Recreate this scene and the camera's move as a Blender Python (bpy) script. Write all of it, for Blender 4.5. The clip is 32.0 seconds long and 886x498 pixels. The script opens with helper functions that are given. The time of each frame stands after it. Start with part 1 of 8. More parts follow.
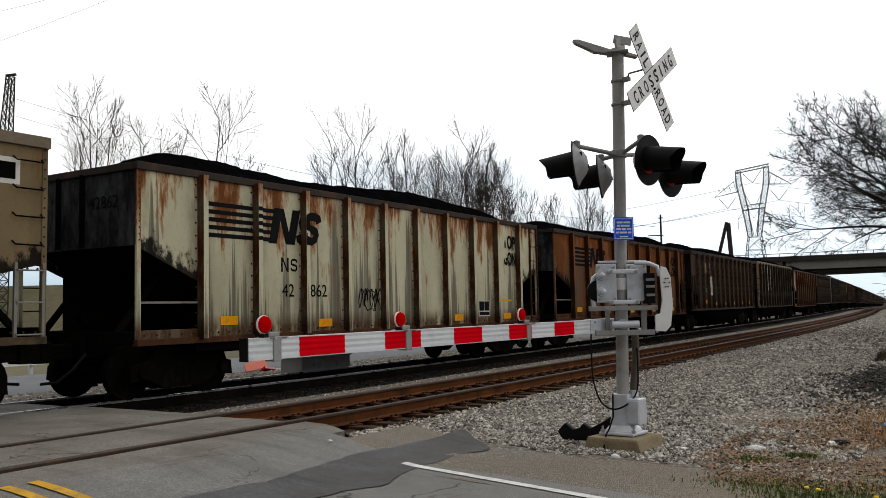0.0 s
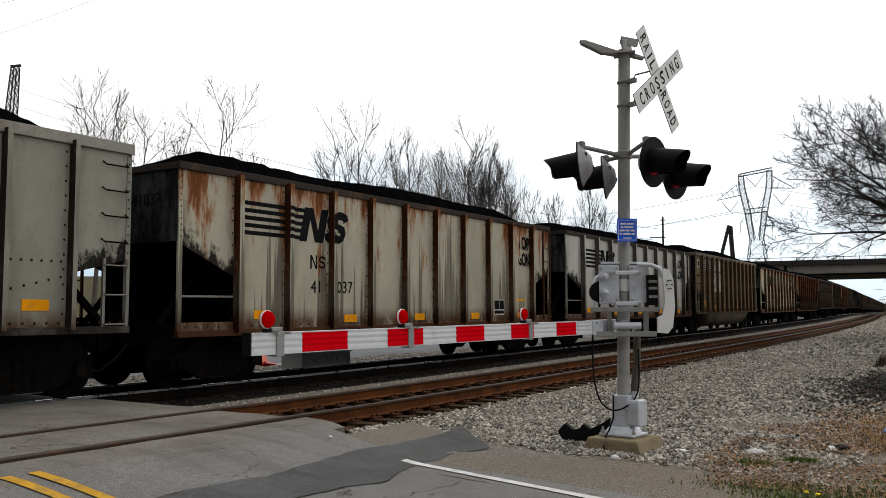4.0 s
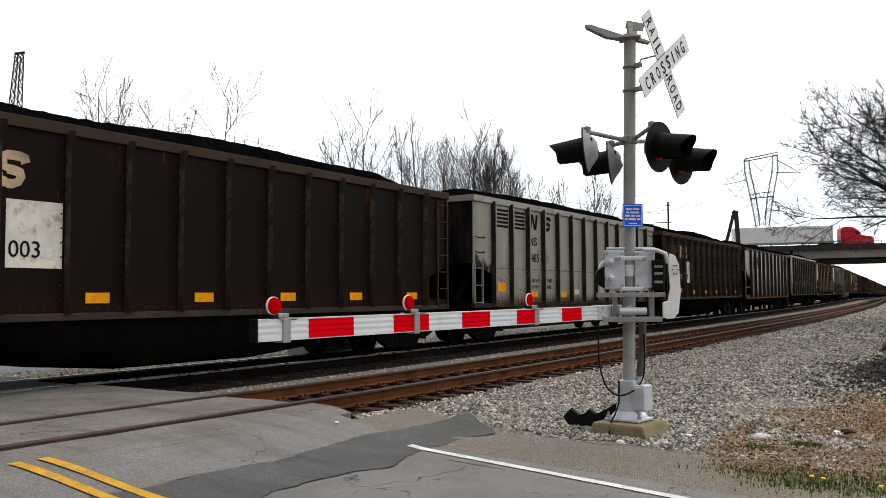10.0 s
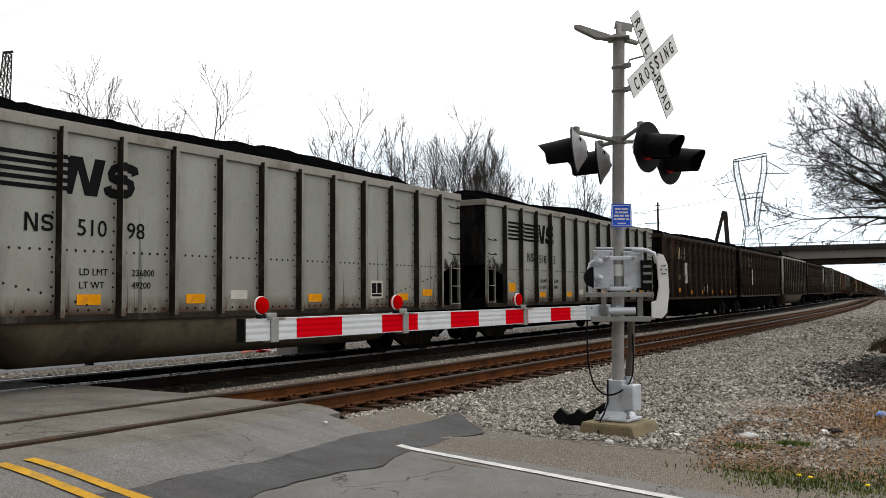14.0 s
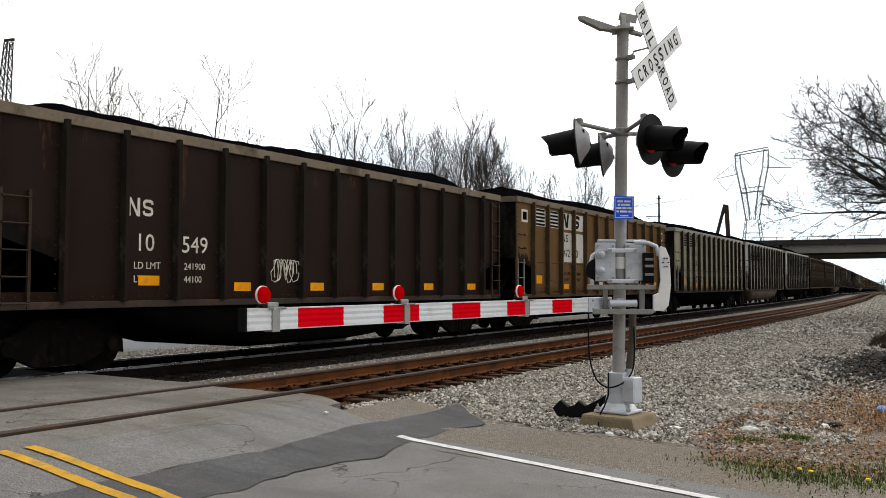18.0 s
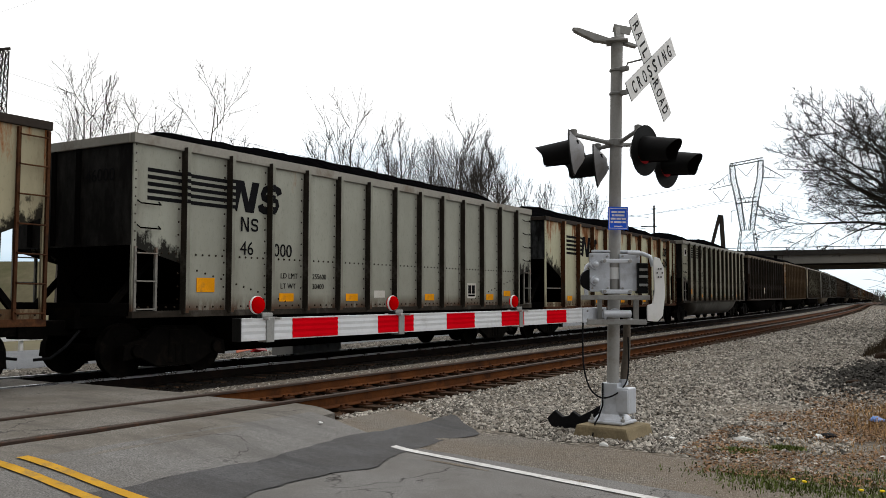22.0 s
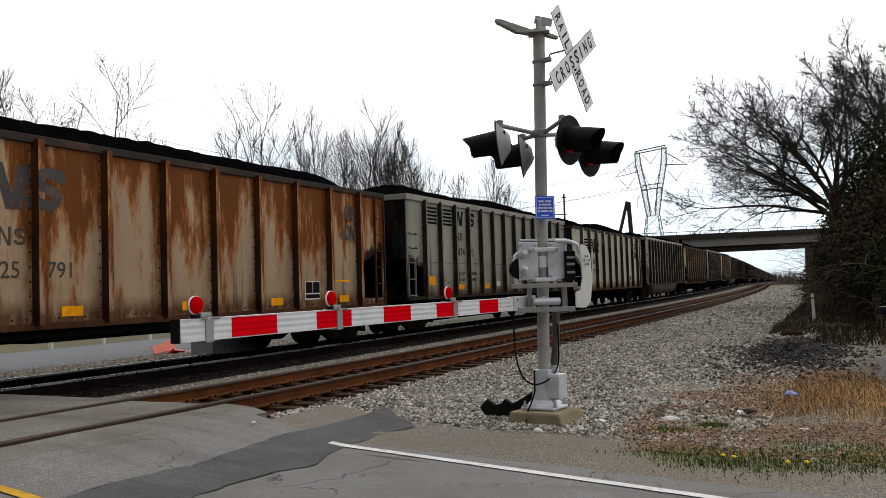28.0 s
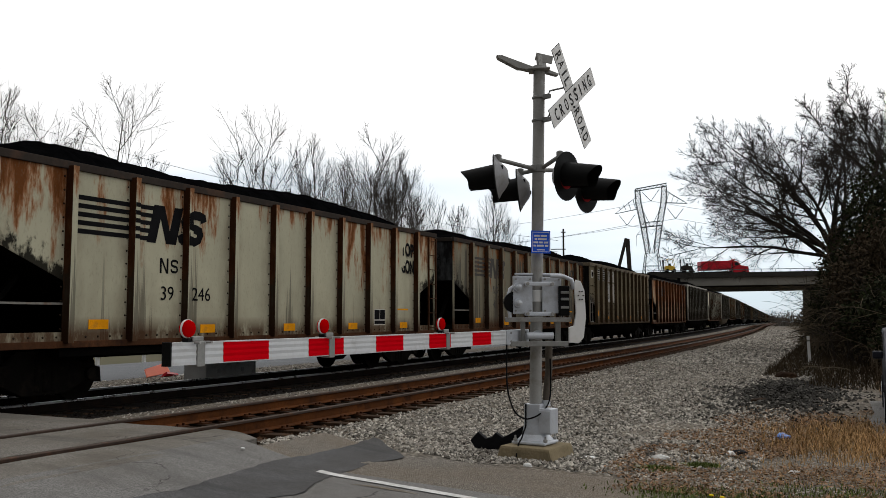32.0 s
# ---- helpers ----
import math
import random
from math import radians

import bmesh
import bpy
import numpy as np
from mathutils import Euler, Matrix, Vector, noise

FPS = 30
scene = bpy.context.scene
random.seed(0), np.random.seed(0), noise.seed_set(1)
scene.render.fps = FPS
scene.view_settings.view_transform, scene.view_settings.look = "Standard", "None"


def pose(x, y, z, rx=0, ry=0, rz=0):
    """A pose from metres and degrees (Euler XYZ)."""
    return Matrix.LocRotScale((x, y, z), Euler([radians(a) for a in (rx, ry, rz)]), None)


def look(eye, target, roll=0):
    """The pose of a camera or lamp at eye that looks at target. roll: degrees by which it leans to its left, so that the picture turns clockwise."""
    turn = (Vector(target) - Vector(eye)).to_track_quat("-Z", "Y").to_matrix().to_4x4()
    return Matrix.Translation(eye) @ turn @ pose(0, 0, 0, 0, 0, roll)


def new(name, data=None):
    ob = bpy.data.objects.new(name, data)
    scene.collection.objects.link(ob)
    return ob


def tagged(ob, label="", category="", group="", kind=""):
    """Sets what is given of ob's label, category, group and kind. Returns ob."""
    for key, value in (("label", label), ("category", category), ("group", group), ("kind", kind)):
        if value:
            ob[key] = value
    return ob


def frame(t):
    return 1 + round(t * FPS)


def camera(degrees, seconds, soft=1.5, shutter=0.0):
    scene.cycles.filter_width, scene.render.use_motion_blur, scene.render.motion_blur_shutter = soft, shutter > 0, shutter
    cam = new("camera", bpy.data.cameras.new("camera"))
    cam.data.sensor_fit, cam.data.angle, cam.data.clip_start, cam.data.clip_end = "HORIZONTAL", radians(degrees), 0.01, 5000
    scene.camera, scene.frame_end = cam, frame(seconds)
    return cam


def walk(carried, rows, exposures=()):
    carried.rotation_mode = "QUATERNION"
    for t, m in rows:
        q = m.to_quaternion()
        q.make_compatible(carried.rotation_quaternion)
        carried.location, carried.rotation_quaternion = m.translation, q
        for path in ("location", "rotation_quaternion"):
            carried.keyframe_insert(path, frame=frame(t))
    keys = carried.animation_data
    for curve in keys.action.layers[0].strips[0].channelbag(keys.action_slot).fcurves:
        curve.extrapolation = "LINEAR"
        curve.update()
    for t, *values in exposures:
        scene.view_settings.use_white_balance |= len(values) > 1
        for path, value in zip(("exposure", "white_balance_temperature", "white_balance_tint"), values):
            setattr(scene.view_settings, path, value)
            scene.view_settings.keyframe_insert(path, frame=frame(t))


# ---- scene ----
cam = camera(54.0, 32.0, soft=0.8)
PATH = [
    (0.0, 7.802, 0.012, 1.354, 94.21, 1.09, 32.37),
    (0.5, 7.811, -0.009, 1.356, 94.49, 0.61, 32.16),
    (1.0, 7.800, -0.019, 1.355, 94.50, 0.37, 32.21),
    (1.5, 7.798, -0.028, 1.352, 94.57, 0.24, 32.21),
    (2.0, 7.789, -0.023, 1.354, 94.41, 0.15, 32.16),
    (2.5, 7.790, 0.001, 1.352, 94.34, 0.08, 32.12),
    (3.0, 7.785, -0.009, 1.357, 94.28, 0.06, 32.31),
    (3.5, 7.786, -0.008, 1.353, 94.21, -0.03, 32.41),
    (5.5, 7.796, 0.010, 1.353, 93.72, 0.65, 32.30),
    (6.0, 7.803, -0.011, 1.351, 93.89, 0.34, 32.41),
    (6.5, 7.815, -0.010, 1.351, 94.00, 0.49, 32.38),
    (7.0, 7.805, -0.019, 1.351, 93.67, 0.10, 32.56),
    (7.5, 7.796, -0.006, 1.348, 93.48, 0.44, 32.61),
    (8.0, 7.792, -0.015, 1.351, 93.37, 0.64, 32.80),
    (8.5, 7.777, -0.011, 1.348, 93.37, 0.54, 32.83),
    (9.0, 7.780, -0.007, 1.347, 93.36, 0.35, 32.84),
    (9.5, 7.780, -0.009, 1.349, 93.32, 0.11, 32.81),
    (10.0, 7.784, -0.009, 1.353, 93.17, 0.25, 32.73),
    (10.5, 7.778, 0.005, 1.343, 93.03, 0.25, 32.87),
    (11.0, 7.785, 0.002, 1.351, 92.91, 0.40, 32.99),
    (11.5, 7.789, -0.000, 1.348, 93.04, 0.56, 32.86),
    (12.0, 7.800, 0.002, 1.347, 93.13, 0.91, 32.63),
    (12.5, 7.800, 0.013, 1.348, 93.18, 0.37, 32.49),
    (13.0, 7.802, 0.000, 1.347, 93.12, 0.40, 32.44),
    (13.5, 7.806, 0.007, 1.345, 93.25, 0.49, 32.15),
    (14.0, 7.794, 0.003, 1.347, 93.19, 0.27, 32.10),
    (14.5, 7.787, 0.011, 1.344, 93.02, 0.34, 32.17),
    (16.5, 7.784, 0.008, 1.347, 92.83, 0.10, 32.09),
    (17.0, 7.779, 0.010, 1.349, 92.62, 0.15, 32.02),
    (17.5, 7.774, 0.018, 1.342, 92.69, -0.08, 31.95),
    (18.0, 7.771, 0.014, 1.343, 92.63, -0.18, 32.11),
    (18.5, 7.781, 0.006, 1.345, 92.67, -0.19, 32.29),
    (19.0, 7.783, 0.007, 1.351, 92.83, 0.16, 32.18),
    (19.5, 7.791, 0.022, 1.343, 92.92, 0.55, 32.00),
    (20.0, 7.789, 0.020, 1.344, 93.13, 0.45, 32.12),
    (20.5, 7.804, 0.010, 1.344, 93.39, 0.29, 32.13),
    (21.0, 7.797, 0.009, 1.348, 93.45, 0.07, 31.77),
    (21.5, 7.794, 0.018, 1.348, 93.30, -0.11, 31.81),
    (22.0, 7.789, 0.003, 1.348, 93.27, -0.26, 31.81),
    (22.5, 7.786, 0.011, 1.347, 93.14, -0.42, 31.87),
    (23.0, 7.777, -0.000, 1.348, 93.13, -0.20, 31.96),
    (23.5, 7.781, 0.002, 1.341, 93.18, -0.27, 31.99),
    (24.0, 7.769, 0.008, 1.345, 93.04, -0.12, 31.92),
    (24.5, 7.776, 0.014, 1.344, 92.95, 0.54, 31.70),
    (25.0, 7.769, 0.061, 1.347, 93.04, 0.52, 30.76),
    (25.5, 7.794, 0.103, 1.337, 93.06, -0.01, 30.12),
    (27.5, 7.651, -0.102, 1.348, 93.20, 2.19, 26.80),
    (28.0, 7.612, -0.091, 1.355, 92.68, 1.63, 26.18),
    (28.5, 7.650, -0.055, 1.350, 92.47, 1.83, 26.29),
    (29.0, 7.651, -0.063, 1.356, 92.62, 1.95, 26.48),
    (29.5, 7.646, -0.074, 1.362, 93.19, 0.86, 26.37),
    (30.0, 7.664, -0.092, 1.352, 93.69, 0.46, 26.22),
    (30.5, 7.672, -0.102, 1.357, 94.16, 0.31, 26.10),
    (31.0, 7.671, -0.115, 1.356, 94.40, -0.08, 26.04),
    (31.5, 7.668, -0.127, 1.354, 94.58, -0.25, 26.13),
    (32.0, 7.669, -0.119, 1.354, 94.73, -0.10, 25.99),
]
EXPOSURE = [(0.0, -0.75), (1.0, -0.8), (3.0, -0.75), (6.0, -0.6), (7.0, -0.55), (8.0, -0.38), (10.0, -0.22), (12.0, -0.18), (13.0, -0.2), (14.0, -0.38), (17.0, -0.47), (18.0, -0.25), (20.0, -0.35), (22.0, -0.55), (23.0, -0.52), (25.0, -0.42), (28.0, -0.6), (29.0, -0.42), (30.0, -0.58), (32.0, -0.97)]
# seconds; place; tilt, lean and heading in degrees (heading 0 looks along the track)
walk(cam, [(t, pose(x, y, z, rx, ry, rz)) for t, x, y, z, rx, ry, rz in PATH], EXPOSURE)

# ---- light: a bright overcast sky, with a pale clear band low over the line ----
SUN_FROM = (0.15, 0.85, 0.60)
world = bpy.data.worlds.new("overcast")
scene.world = world
world.use_nodes = True
wn = world.node_tree.nodes
wl = world.node_tree.links
wn.clear()
w_out = wn.new("ShaderNodeOutputWorld")
w_bg = wn.new("ShaderNodeBackground")
w_sky = wn.new("ShaderNodeTexSky")
w_sky.sky_type = "NISHITA"
w_sky.sun_disc = False
w_sky.sun_elevation = radians(35)
w_sky.sun_rotation = radians(10)
w_hs = wn.new("ShaderNodeHueSaturation")
w_hs.inputs["Saturation"].default_value = 0.95
w_hs.inputs["Value"].default_value = 0.085
w_mix = wn.new("ShaderNodeMixRGB")
w_mix.inputs["Color2"].default_value = (1.0, 1.0, 1.0, 1)
w_tc = wn.new("ShaderNodeTexCoord")
w_map = wn.new("ShaderNodeMapping")
w_map.inputs["Scale"].default_value = (1.2, 1.2, 10.0)
w_noise = wn.new("ShaderNodeTexNoise")
w_noise.inputs["Scale"].default_value = 2.2
w_noise.inputs["Detail"].default_value = 6
w_sep = wn.new("ShaderNodeSeparateXYZ")
w_add = wn.new("ShaderNodeMath")
w_add.operation = "MULTIPLY_ADD"
w_add.inputs[1].default_value = 4.2
w_add.inputs[2].default_value = -0.38
w_sum = wn.new("ShaderNodeMath")
w_sum.operation = "ADD"
w_sum.use_clamp = True
w_bg.inputs["Strength"].default_value = 1.55
wl.new(w_tc.outputs["Generated"], w_map.inputs["Vector"])
wl.new(w_tc.outputs["Generated"], w_sep.inputs[0])
wl.new(w_map.outputs["Vector"], w_noise.inputs["Vector"])
wl.new(w_sep.outputs["Z"], w_add.inputs[0])
wl.new(w_add.outputs["Value"], w_sum.inputs[0])
wl.new(w_noise.outputs["Fac"], w_sum.inputs[1])
wl.new(w_sky.outputs["Color"], w_hs.inputs["Color"])
wl.new(w_sum.outputs["Value"], w_mix.inputs["Fac"])
w_pale = wn.new("ShaderNodeMixRGB")
w_pale.inputs["Fac"].default_value = 0.8
w_pale.inputs["Color2"].default_value = (0.38, 0.56, 0.72, 1)
wl.new(w_hs.outputs["Color"], w_pale.inputs["Color1"])
wl.new(w_pale.outputs["Color"], w_mix.inputs["Color1"])
# the overcast is brighter round the hidden sun, ahead down the line
w_dot = wn.new("ShaderNodeVectorMath")
w_dot.operation = "DOT_PRODUCT"
w_dot.inputs[1].default_value = tuple(Vector(SUN_FROM).normalized())
w_glow = wn.new("ShaderNodeMapRange")
w_glow.interpolation_type = "SMOOTHERSTEP"
w_glow.inputs["From Min"].default_value, w_glow.inputs["From Max"].default_value = -1.0, 1.0
w_glow.inputs["To Min"].default_value, w_glow.inputs["To Max"].default_value = 0.2, 2.4
wl.new(w_tc.outputs["Generated"], w_dot.inputs[0])
wl.new(w_dot.outputs["Value"], w_glow.inputs["Value"])
wl.new(w_mix.outputs["Color"], w_bg.inputs["Color"])
wl.new(w_glow.outputs["Result"], w_bg.inputs["Strength"])
wl.new(w_bg.outputs["Background"], w_out.inputs["Surface"])

sun_data = bpy.data.lights.new("sun", "SUN")
sun_data.energy = 0.8
sun_data.angle = radians(30)
sun_data.color = (1.0, 0.97, 0.92)
sun = new("sun", sun_data)
sun.matrix_world = look((15, 85, 60), (0, 0, 0))

# ---- helpers for shapes ----
class Geo:
    """Lists of vertices and faces that become one mesh."""

    def __init__(self):
        self.v, self.f = [], []

    def add(self, verts, faces):
        n = len(self.v)
        self.v.extend(verts)
        self.f.extend([tuple(i + n for i in f) for f in faces])
        return self

    def box(self, c, s, rz=0.0, rx=0.0, ry=0.0):
        x, y, z = s[0] / 2, s[1] / 2, s[2] / 2
        pts = [(-x, -y, -z), (x, -y, -z), (x, y, -z), (-x, y, -z), (-x, -y, z), (x, -y, z), (x, y, z), (-x, y, z)]
        if rz or rx or ry:
            m = Euler((radians(rx), radians(ry), radians(rz))).to_matrix()
            pts = [tuple(m @ Vector(p)) for p in pts]
        return self.add([(p[0] + c[0], p[1] + c[1], p[2] + c[2]) for p in pts],
                        [(0, 3, 2, 1), (4, 5, 6, 7), (0, 1, 5, 4), (1, 2, 6, 5), (2, 3, 7, 6), (3, 0, 4, 7)])

    def beam(self, a, b, w, h=None):
        """A square bar from a to b."""
        a, b = Vector(a), Vector(b)
        d = (b - a).normalized()
        up = Vector((0, 0, 1)) if abs(d.z) < 0.95 else Vector((0, 1, 0))
        sx = d.cross(up).normalized() * (w / 2)
        sy = sx.cross(d).normalized() * ((h or w) / 2)
        pts = [p + i * sx + j * sy for p in (a, b) for i, j in ((-1, -1), (1, -1), (1, 1), (-1, 1))]
        return self.add([tuple(p) for p in pts], [(0, 1, 2, 3), (7, 6, 5, 4), (0, 4, 5, 1), (1, 5, 6, 2), (2, 6, 7, 3), (3, 7, 4, 0)])

    def tube(self, a, b, r0, r1=None, n=10, caps=True):
        r1 = r0 if r1 is None else r1
        a, b = Vector(a), Vector(b)
        d = (b - a).normalized()
        up = Vector((0, 0, 1)) if abs(d.z) < 0.9 else Vector((1, 0, 0))
        sx = d.cross(up).normalized()
        sy = sx.cross(d).normalized()
        ring = [(math.cos(2 * math.pi * i / n), math.sin(2 * math.pi * i / n)) for i in range(n)]
        pts = [tuple(p + r * (c * sx + s * sy)) for p, r in ((a, r0), (b, r1)) for c, s in ring]
        faces = [(i, (i + 1) % n, n + (i + 1) % n, n + i) for i in range(n)]
        if caps:
            faces += [tuple(range(n))[::-1], tuple(range(n, 2 * n))]
        return self.add(pts, faces)

    def prism(self, poly, axis, a, b):
        """A polygon of (u, v) pushed out from a to b along axis x, y or z."""
        n = len(poly)
        put = {"x": lambda u, v, w: (w, u, v), "y": lambda u, v, w: (u, w, v), "z": lambda u, v, w: (u, v, w)}[axis]
        pts = [put(u, v, w) for w in (a, b) for u, v in poly]
        return self.add(pts, [tuple(range(n)), tuple(range(2 * n - 1, n - 1, -1))] + [(i, i + n, (i + 1) % n + n, (i + 1) % n) for i in range(n)])

    def lathe(self, prof, centre, n=16, axis="z"):
        """A profile of (radius, height) turned round an axis through centre."""
        pts = []
        for r, h in prof:
            for i in range(n):
                c, s = r * math.cos(2 * math.pi * i / n), r * math.sin(2 * math.pi * i / n)
                p = {"z": (c, s, h), "x": (h, c, s), "y": (c, h, s)}[axis]
                pts.append((p[0] + centre[0], p[1] + centre[1], p[2] + centre[2]))
        faces = [(j * n + i, j * n + (i + 1) % n, (j + 1) * n + (i + 1) % n, (j + 1) * n + i) for j in range(len(prof) - 1) for i in range(n)]
        faces += [tuple(range(n))[::-1], tuple(range((len(prof) - 1) * n, len(prof) * n))]
        return self.add(pts, faces)

    def path(self, pts, r, n=6):
        """One bent tube through the points."""
        pts = [Vector(p) for p in pts]
        k, side = len(self.v), None
        for i, p in enumerate(pts):
            d = (pts[min(i + 1, len(pts) - 1)] - pts[max(i - 1, 0)]).normalized()
            if side is None:
                side = d.cross(Vector((0, 0, 1)) if abs(d.z) < 0.9 else Vector((1, 0, 0)))
            side = (side - d * side.dot(d)).normalized()
            up = side.cross(d)
            for a in range(n):
                c, s = math.cos(2 * math.pi * a / n) * r, math.sin(2 * math.pi * a / n) * r
                self.v.append(tuple(p + c * side + s * up))
        for i in range(len(pts) - 1):
            for a in range(n):
                b = (a + 1) % n
                self.f.append((k + i * n + a, k + i * n + b, k + (i + 1) * n + b, k + (i + 1) * n + a))
        self.f += [tuple(range(k + n - 1, k - 1, -1)), tuple(range(k + (len(pts) - 1) * n, k + len(pts) * n))]
        return self


def mesh_of(name, geo, mat, bev=0.0, smooth=False):
    me = bpy.data.meshes.new(name)
    me.from_pydata(geo.v, [], geo.f)
    if mat is not None:
        me.materials.append(mat)
    bm = bmesh.new()
    bm.from_mesh(me)
    if len(bm.faces) < 20000:
        bmesh.ops.recalc_face_normals(bm, faces=bm.faces)
    if bev:
        es = [e for e in bm.edges if len(e.link_faces) == 2 and e.calc_face_angle(0) > 0.6]
        bmesh.ops.bevel(bm, geom=es, offset=bev, segments=2, affect="EDGES", profile=0.6, clamp_overlap=True)
    bm.to_mesh(me)
    bm.free()
    if smooth:
        for p in me.polygons:
            p.use_smooth = True
        me.set_sharp_from_angle(angle=radians(40))
    return me


def part(name, geo, mat, parent=None, label="", bev=0.0, smooth=False, at=None):
    """One mesh object, under parent if there is one."""
    me = geo if isinstance(geo, bpy.types.Mesh) else mesh_of(name, geo, mat, bev, smooth)
    ob = new(name, me)
    if parent is not None:
        ob.parent = parent
    if at is not None:
        ob.matrix_basis = at
    if label:
        tagged(ob, label)
    return ob


def thing(name, label, category, group="", kind="", at=None):
    ob = new(name)
    tagged(ob, label, category, group, kind)
    if at is not None:
        ob.matrix_basis = at
    return ob


SIDE = Matrix(((0, 0, 1, 0), (1, 0, 0, 0), (0, 1, 0, 0), (0, 0, 0, 1)))   # text lies on a side that faces +x
TEXTS = {}


def text_mesh(words, size, mat, bold=0.0):
    """Flat raised letters of Blender's own font, left foot at the origin."""
    key = (words, size, mat.name, bold)
    if key not in TEXTS:
        cu = bpy.data.curves.new("letters", "FONT")
        cu.body, cu.size, cu.extrude, cu.offset, cu.resolution_u = words, size, 0.002, bold, 3
        tmp = bpy.data.objects.new("letters", cu)
        TEXTS[key] = bpy.data.meshes.new_from_object(tmp)
        TEXTS[key].materials.clear()
        TEXTS[key].materials.append(mat)
        bpy.data.objects.remove(tmp)
    return TEXTS[key]


# ---- materials ----
def shader(name, rough=0.7, metal=0.0):
    m = bpy.data.materials.new(name)
    m.use_nodes = True
    nt = m.node_tree
    b = nt.nodes["Principled BSDF"]
    b.inputs["Roughness"].default_value = rough
    b.inputs["Metallic"].default_value = metal
    return m, nt, b


def noise_node(nt, vec, scale, detail=4, rough=0.6, stretch=(1, 1, 1), shift=(0, 0, 0)):
    mp = nt.nodes.new("ShaderNodeMapping")
    mp.inputs["Scale"].default_value = stretch
    mp.inputs["Location"].default_value = shift
    nz = nt.nodes.new("ShaderNodeTexNoise")
    nz.inputs["Scale"].default_value, nz.inputs["Detail"].default_value, nz.inputs["Roughness"].default_value = scale, detail, rough
    nt.links.new(vec, mp.inputs["Vector"])
    nt.links.new(mp.outputs["Vector"], nz.inputs["Vector"])
    return nz.outputs["Fac"]


def ramp(nt, fac, lo, hi, a=0.0, b=1.0):
    r = nt.nodes.new("ShaderNodeMapRange")
    r.inputs["From Min"].default_value, r.inputs["From Max"].default_value = lo, hi
    r.inputs["To Min"].default_value, r.inputs["To Max"].default_value = a, b
    nt.links.new(fac, r.inputs["Value"])
    return r.outputs["Result"]


def mixc(nt, fac, a, b, mode="MIX"):
    n = nt.nodes.new("ShaderNodeMixRGB")
    n.blend_type = mode
    for sock, val in (("Fac", fac), ("Color1", a), ("Color2", b)):
        if isinstance(val, (int, float)):
            n.inputs[sock].default_value = val
        elif isinstance(val, tuple):
            n.inputs[sock].default_value = (*val, 1)
        else:
            nt.links.new(val, n.inputs[sock])
    return n.outputs["Color"]


def calc(nt, op, a, b=0.0):
    n = nt.nodes.new("ShaderNodeMath")
    n.operation = op
    n.use_clamp = True
    for i, val in enumerate((a, b)):
        if isinstance(val, (int, float)):
            n.inputs[i].default_value = val
        else:
            nt.links.new(val, n.inputs[i])
    return n.outputs["Value"]


def bump(nt, b, height, strength, dist=0.01):
    n = nt.nodes.new("ShaderNodeBump")
    n.inputs["Strength"].default_value, n.inputs["Distance"].default_value = strength, dist
    nt.links.new(height, n.inputs["Height"])
    nt.links.new(n.outputs["Normal"], b.inputs["Normal"])


def plain(name, col, rough=0.7, metal=0.0, vary=0.25, scale=8.0, stain=None, grain=0.15, island=0.0, emit=0.0, gloss=None):
    """A surface with two scales of variation, stains of another colour and fine relief."""
    m, nt, b = shader(name, rough, metal)
    tc = nt.nodes.new("ShaderNodeTexCoord").outputs["Object"]
    big = noise_node(nt, tc, scale * 0.25)
    fine = noise_node(nt, tc, scale * 6, 3)
    dark = tuple(c * (1 - vary) for c in col)
    light = tuple(min(1, c * (1 + vary)) for c in col)
    c = mixc(nt, ramp(nt, big, 0.3, 0.7), dark, light)
    c = mixc(nt, ramp(nt, fine, 0.35, 0.65, 0, 0.5), c, dark)
    if stain:
        spots = noise_node(nt, tc, scale * 0.5, 6, 0.7, shift=(7, 3, 1))
        c = mixc(nt, ramp(nt, spots, 0.52, 0.7), c, stain)
    if island:
        rnd = nt.nodes.new("ShaderNodeNewGeometry").outputs["Random Per Island"]
        c = mixc(nt, 1.0, c, ramp(nt, rnd, 0, 1, 1 - island, 1 + island), "MULTIPLY")
    nt.links.new(c, b.inputs["Base Color"])
    nt.links.new(ramp(nt, big, 0.3, 0.7, max(0.05, rough - 0.1), min(1, rough + 0.12)), b.inputs["Roughness"])
    if grain:
        bump(nt, b, fine, grain)
    if gloss is None:
        gloss = 0.06 if rough > 0.7 else 0.25
    b.inputs["Specular IOR Level"].default_value = gloss
    if emit:
        b.inputs["Emission Color"].default_value = (*col, 1)
        b.inputs["Emission Strength"].default_value = emit
    return m


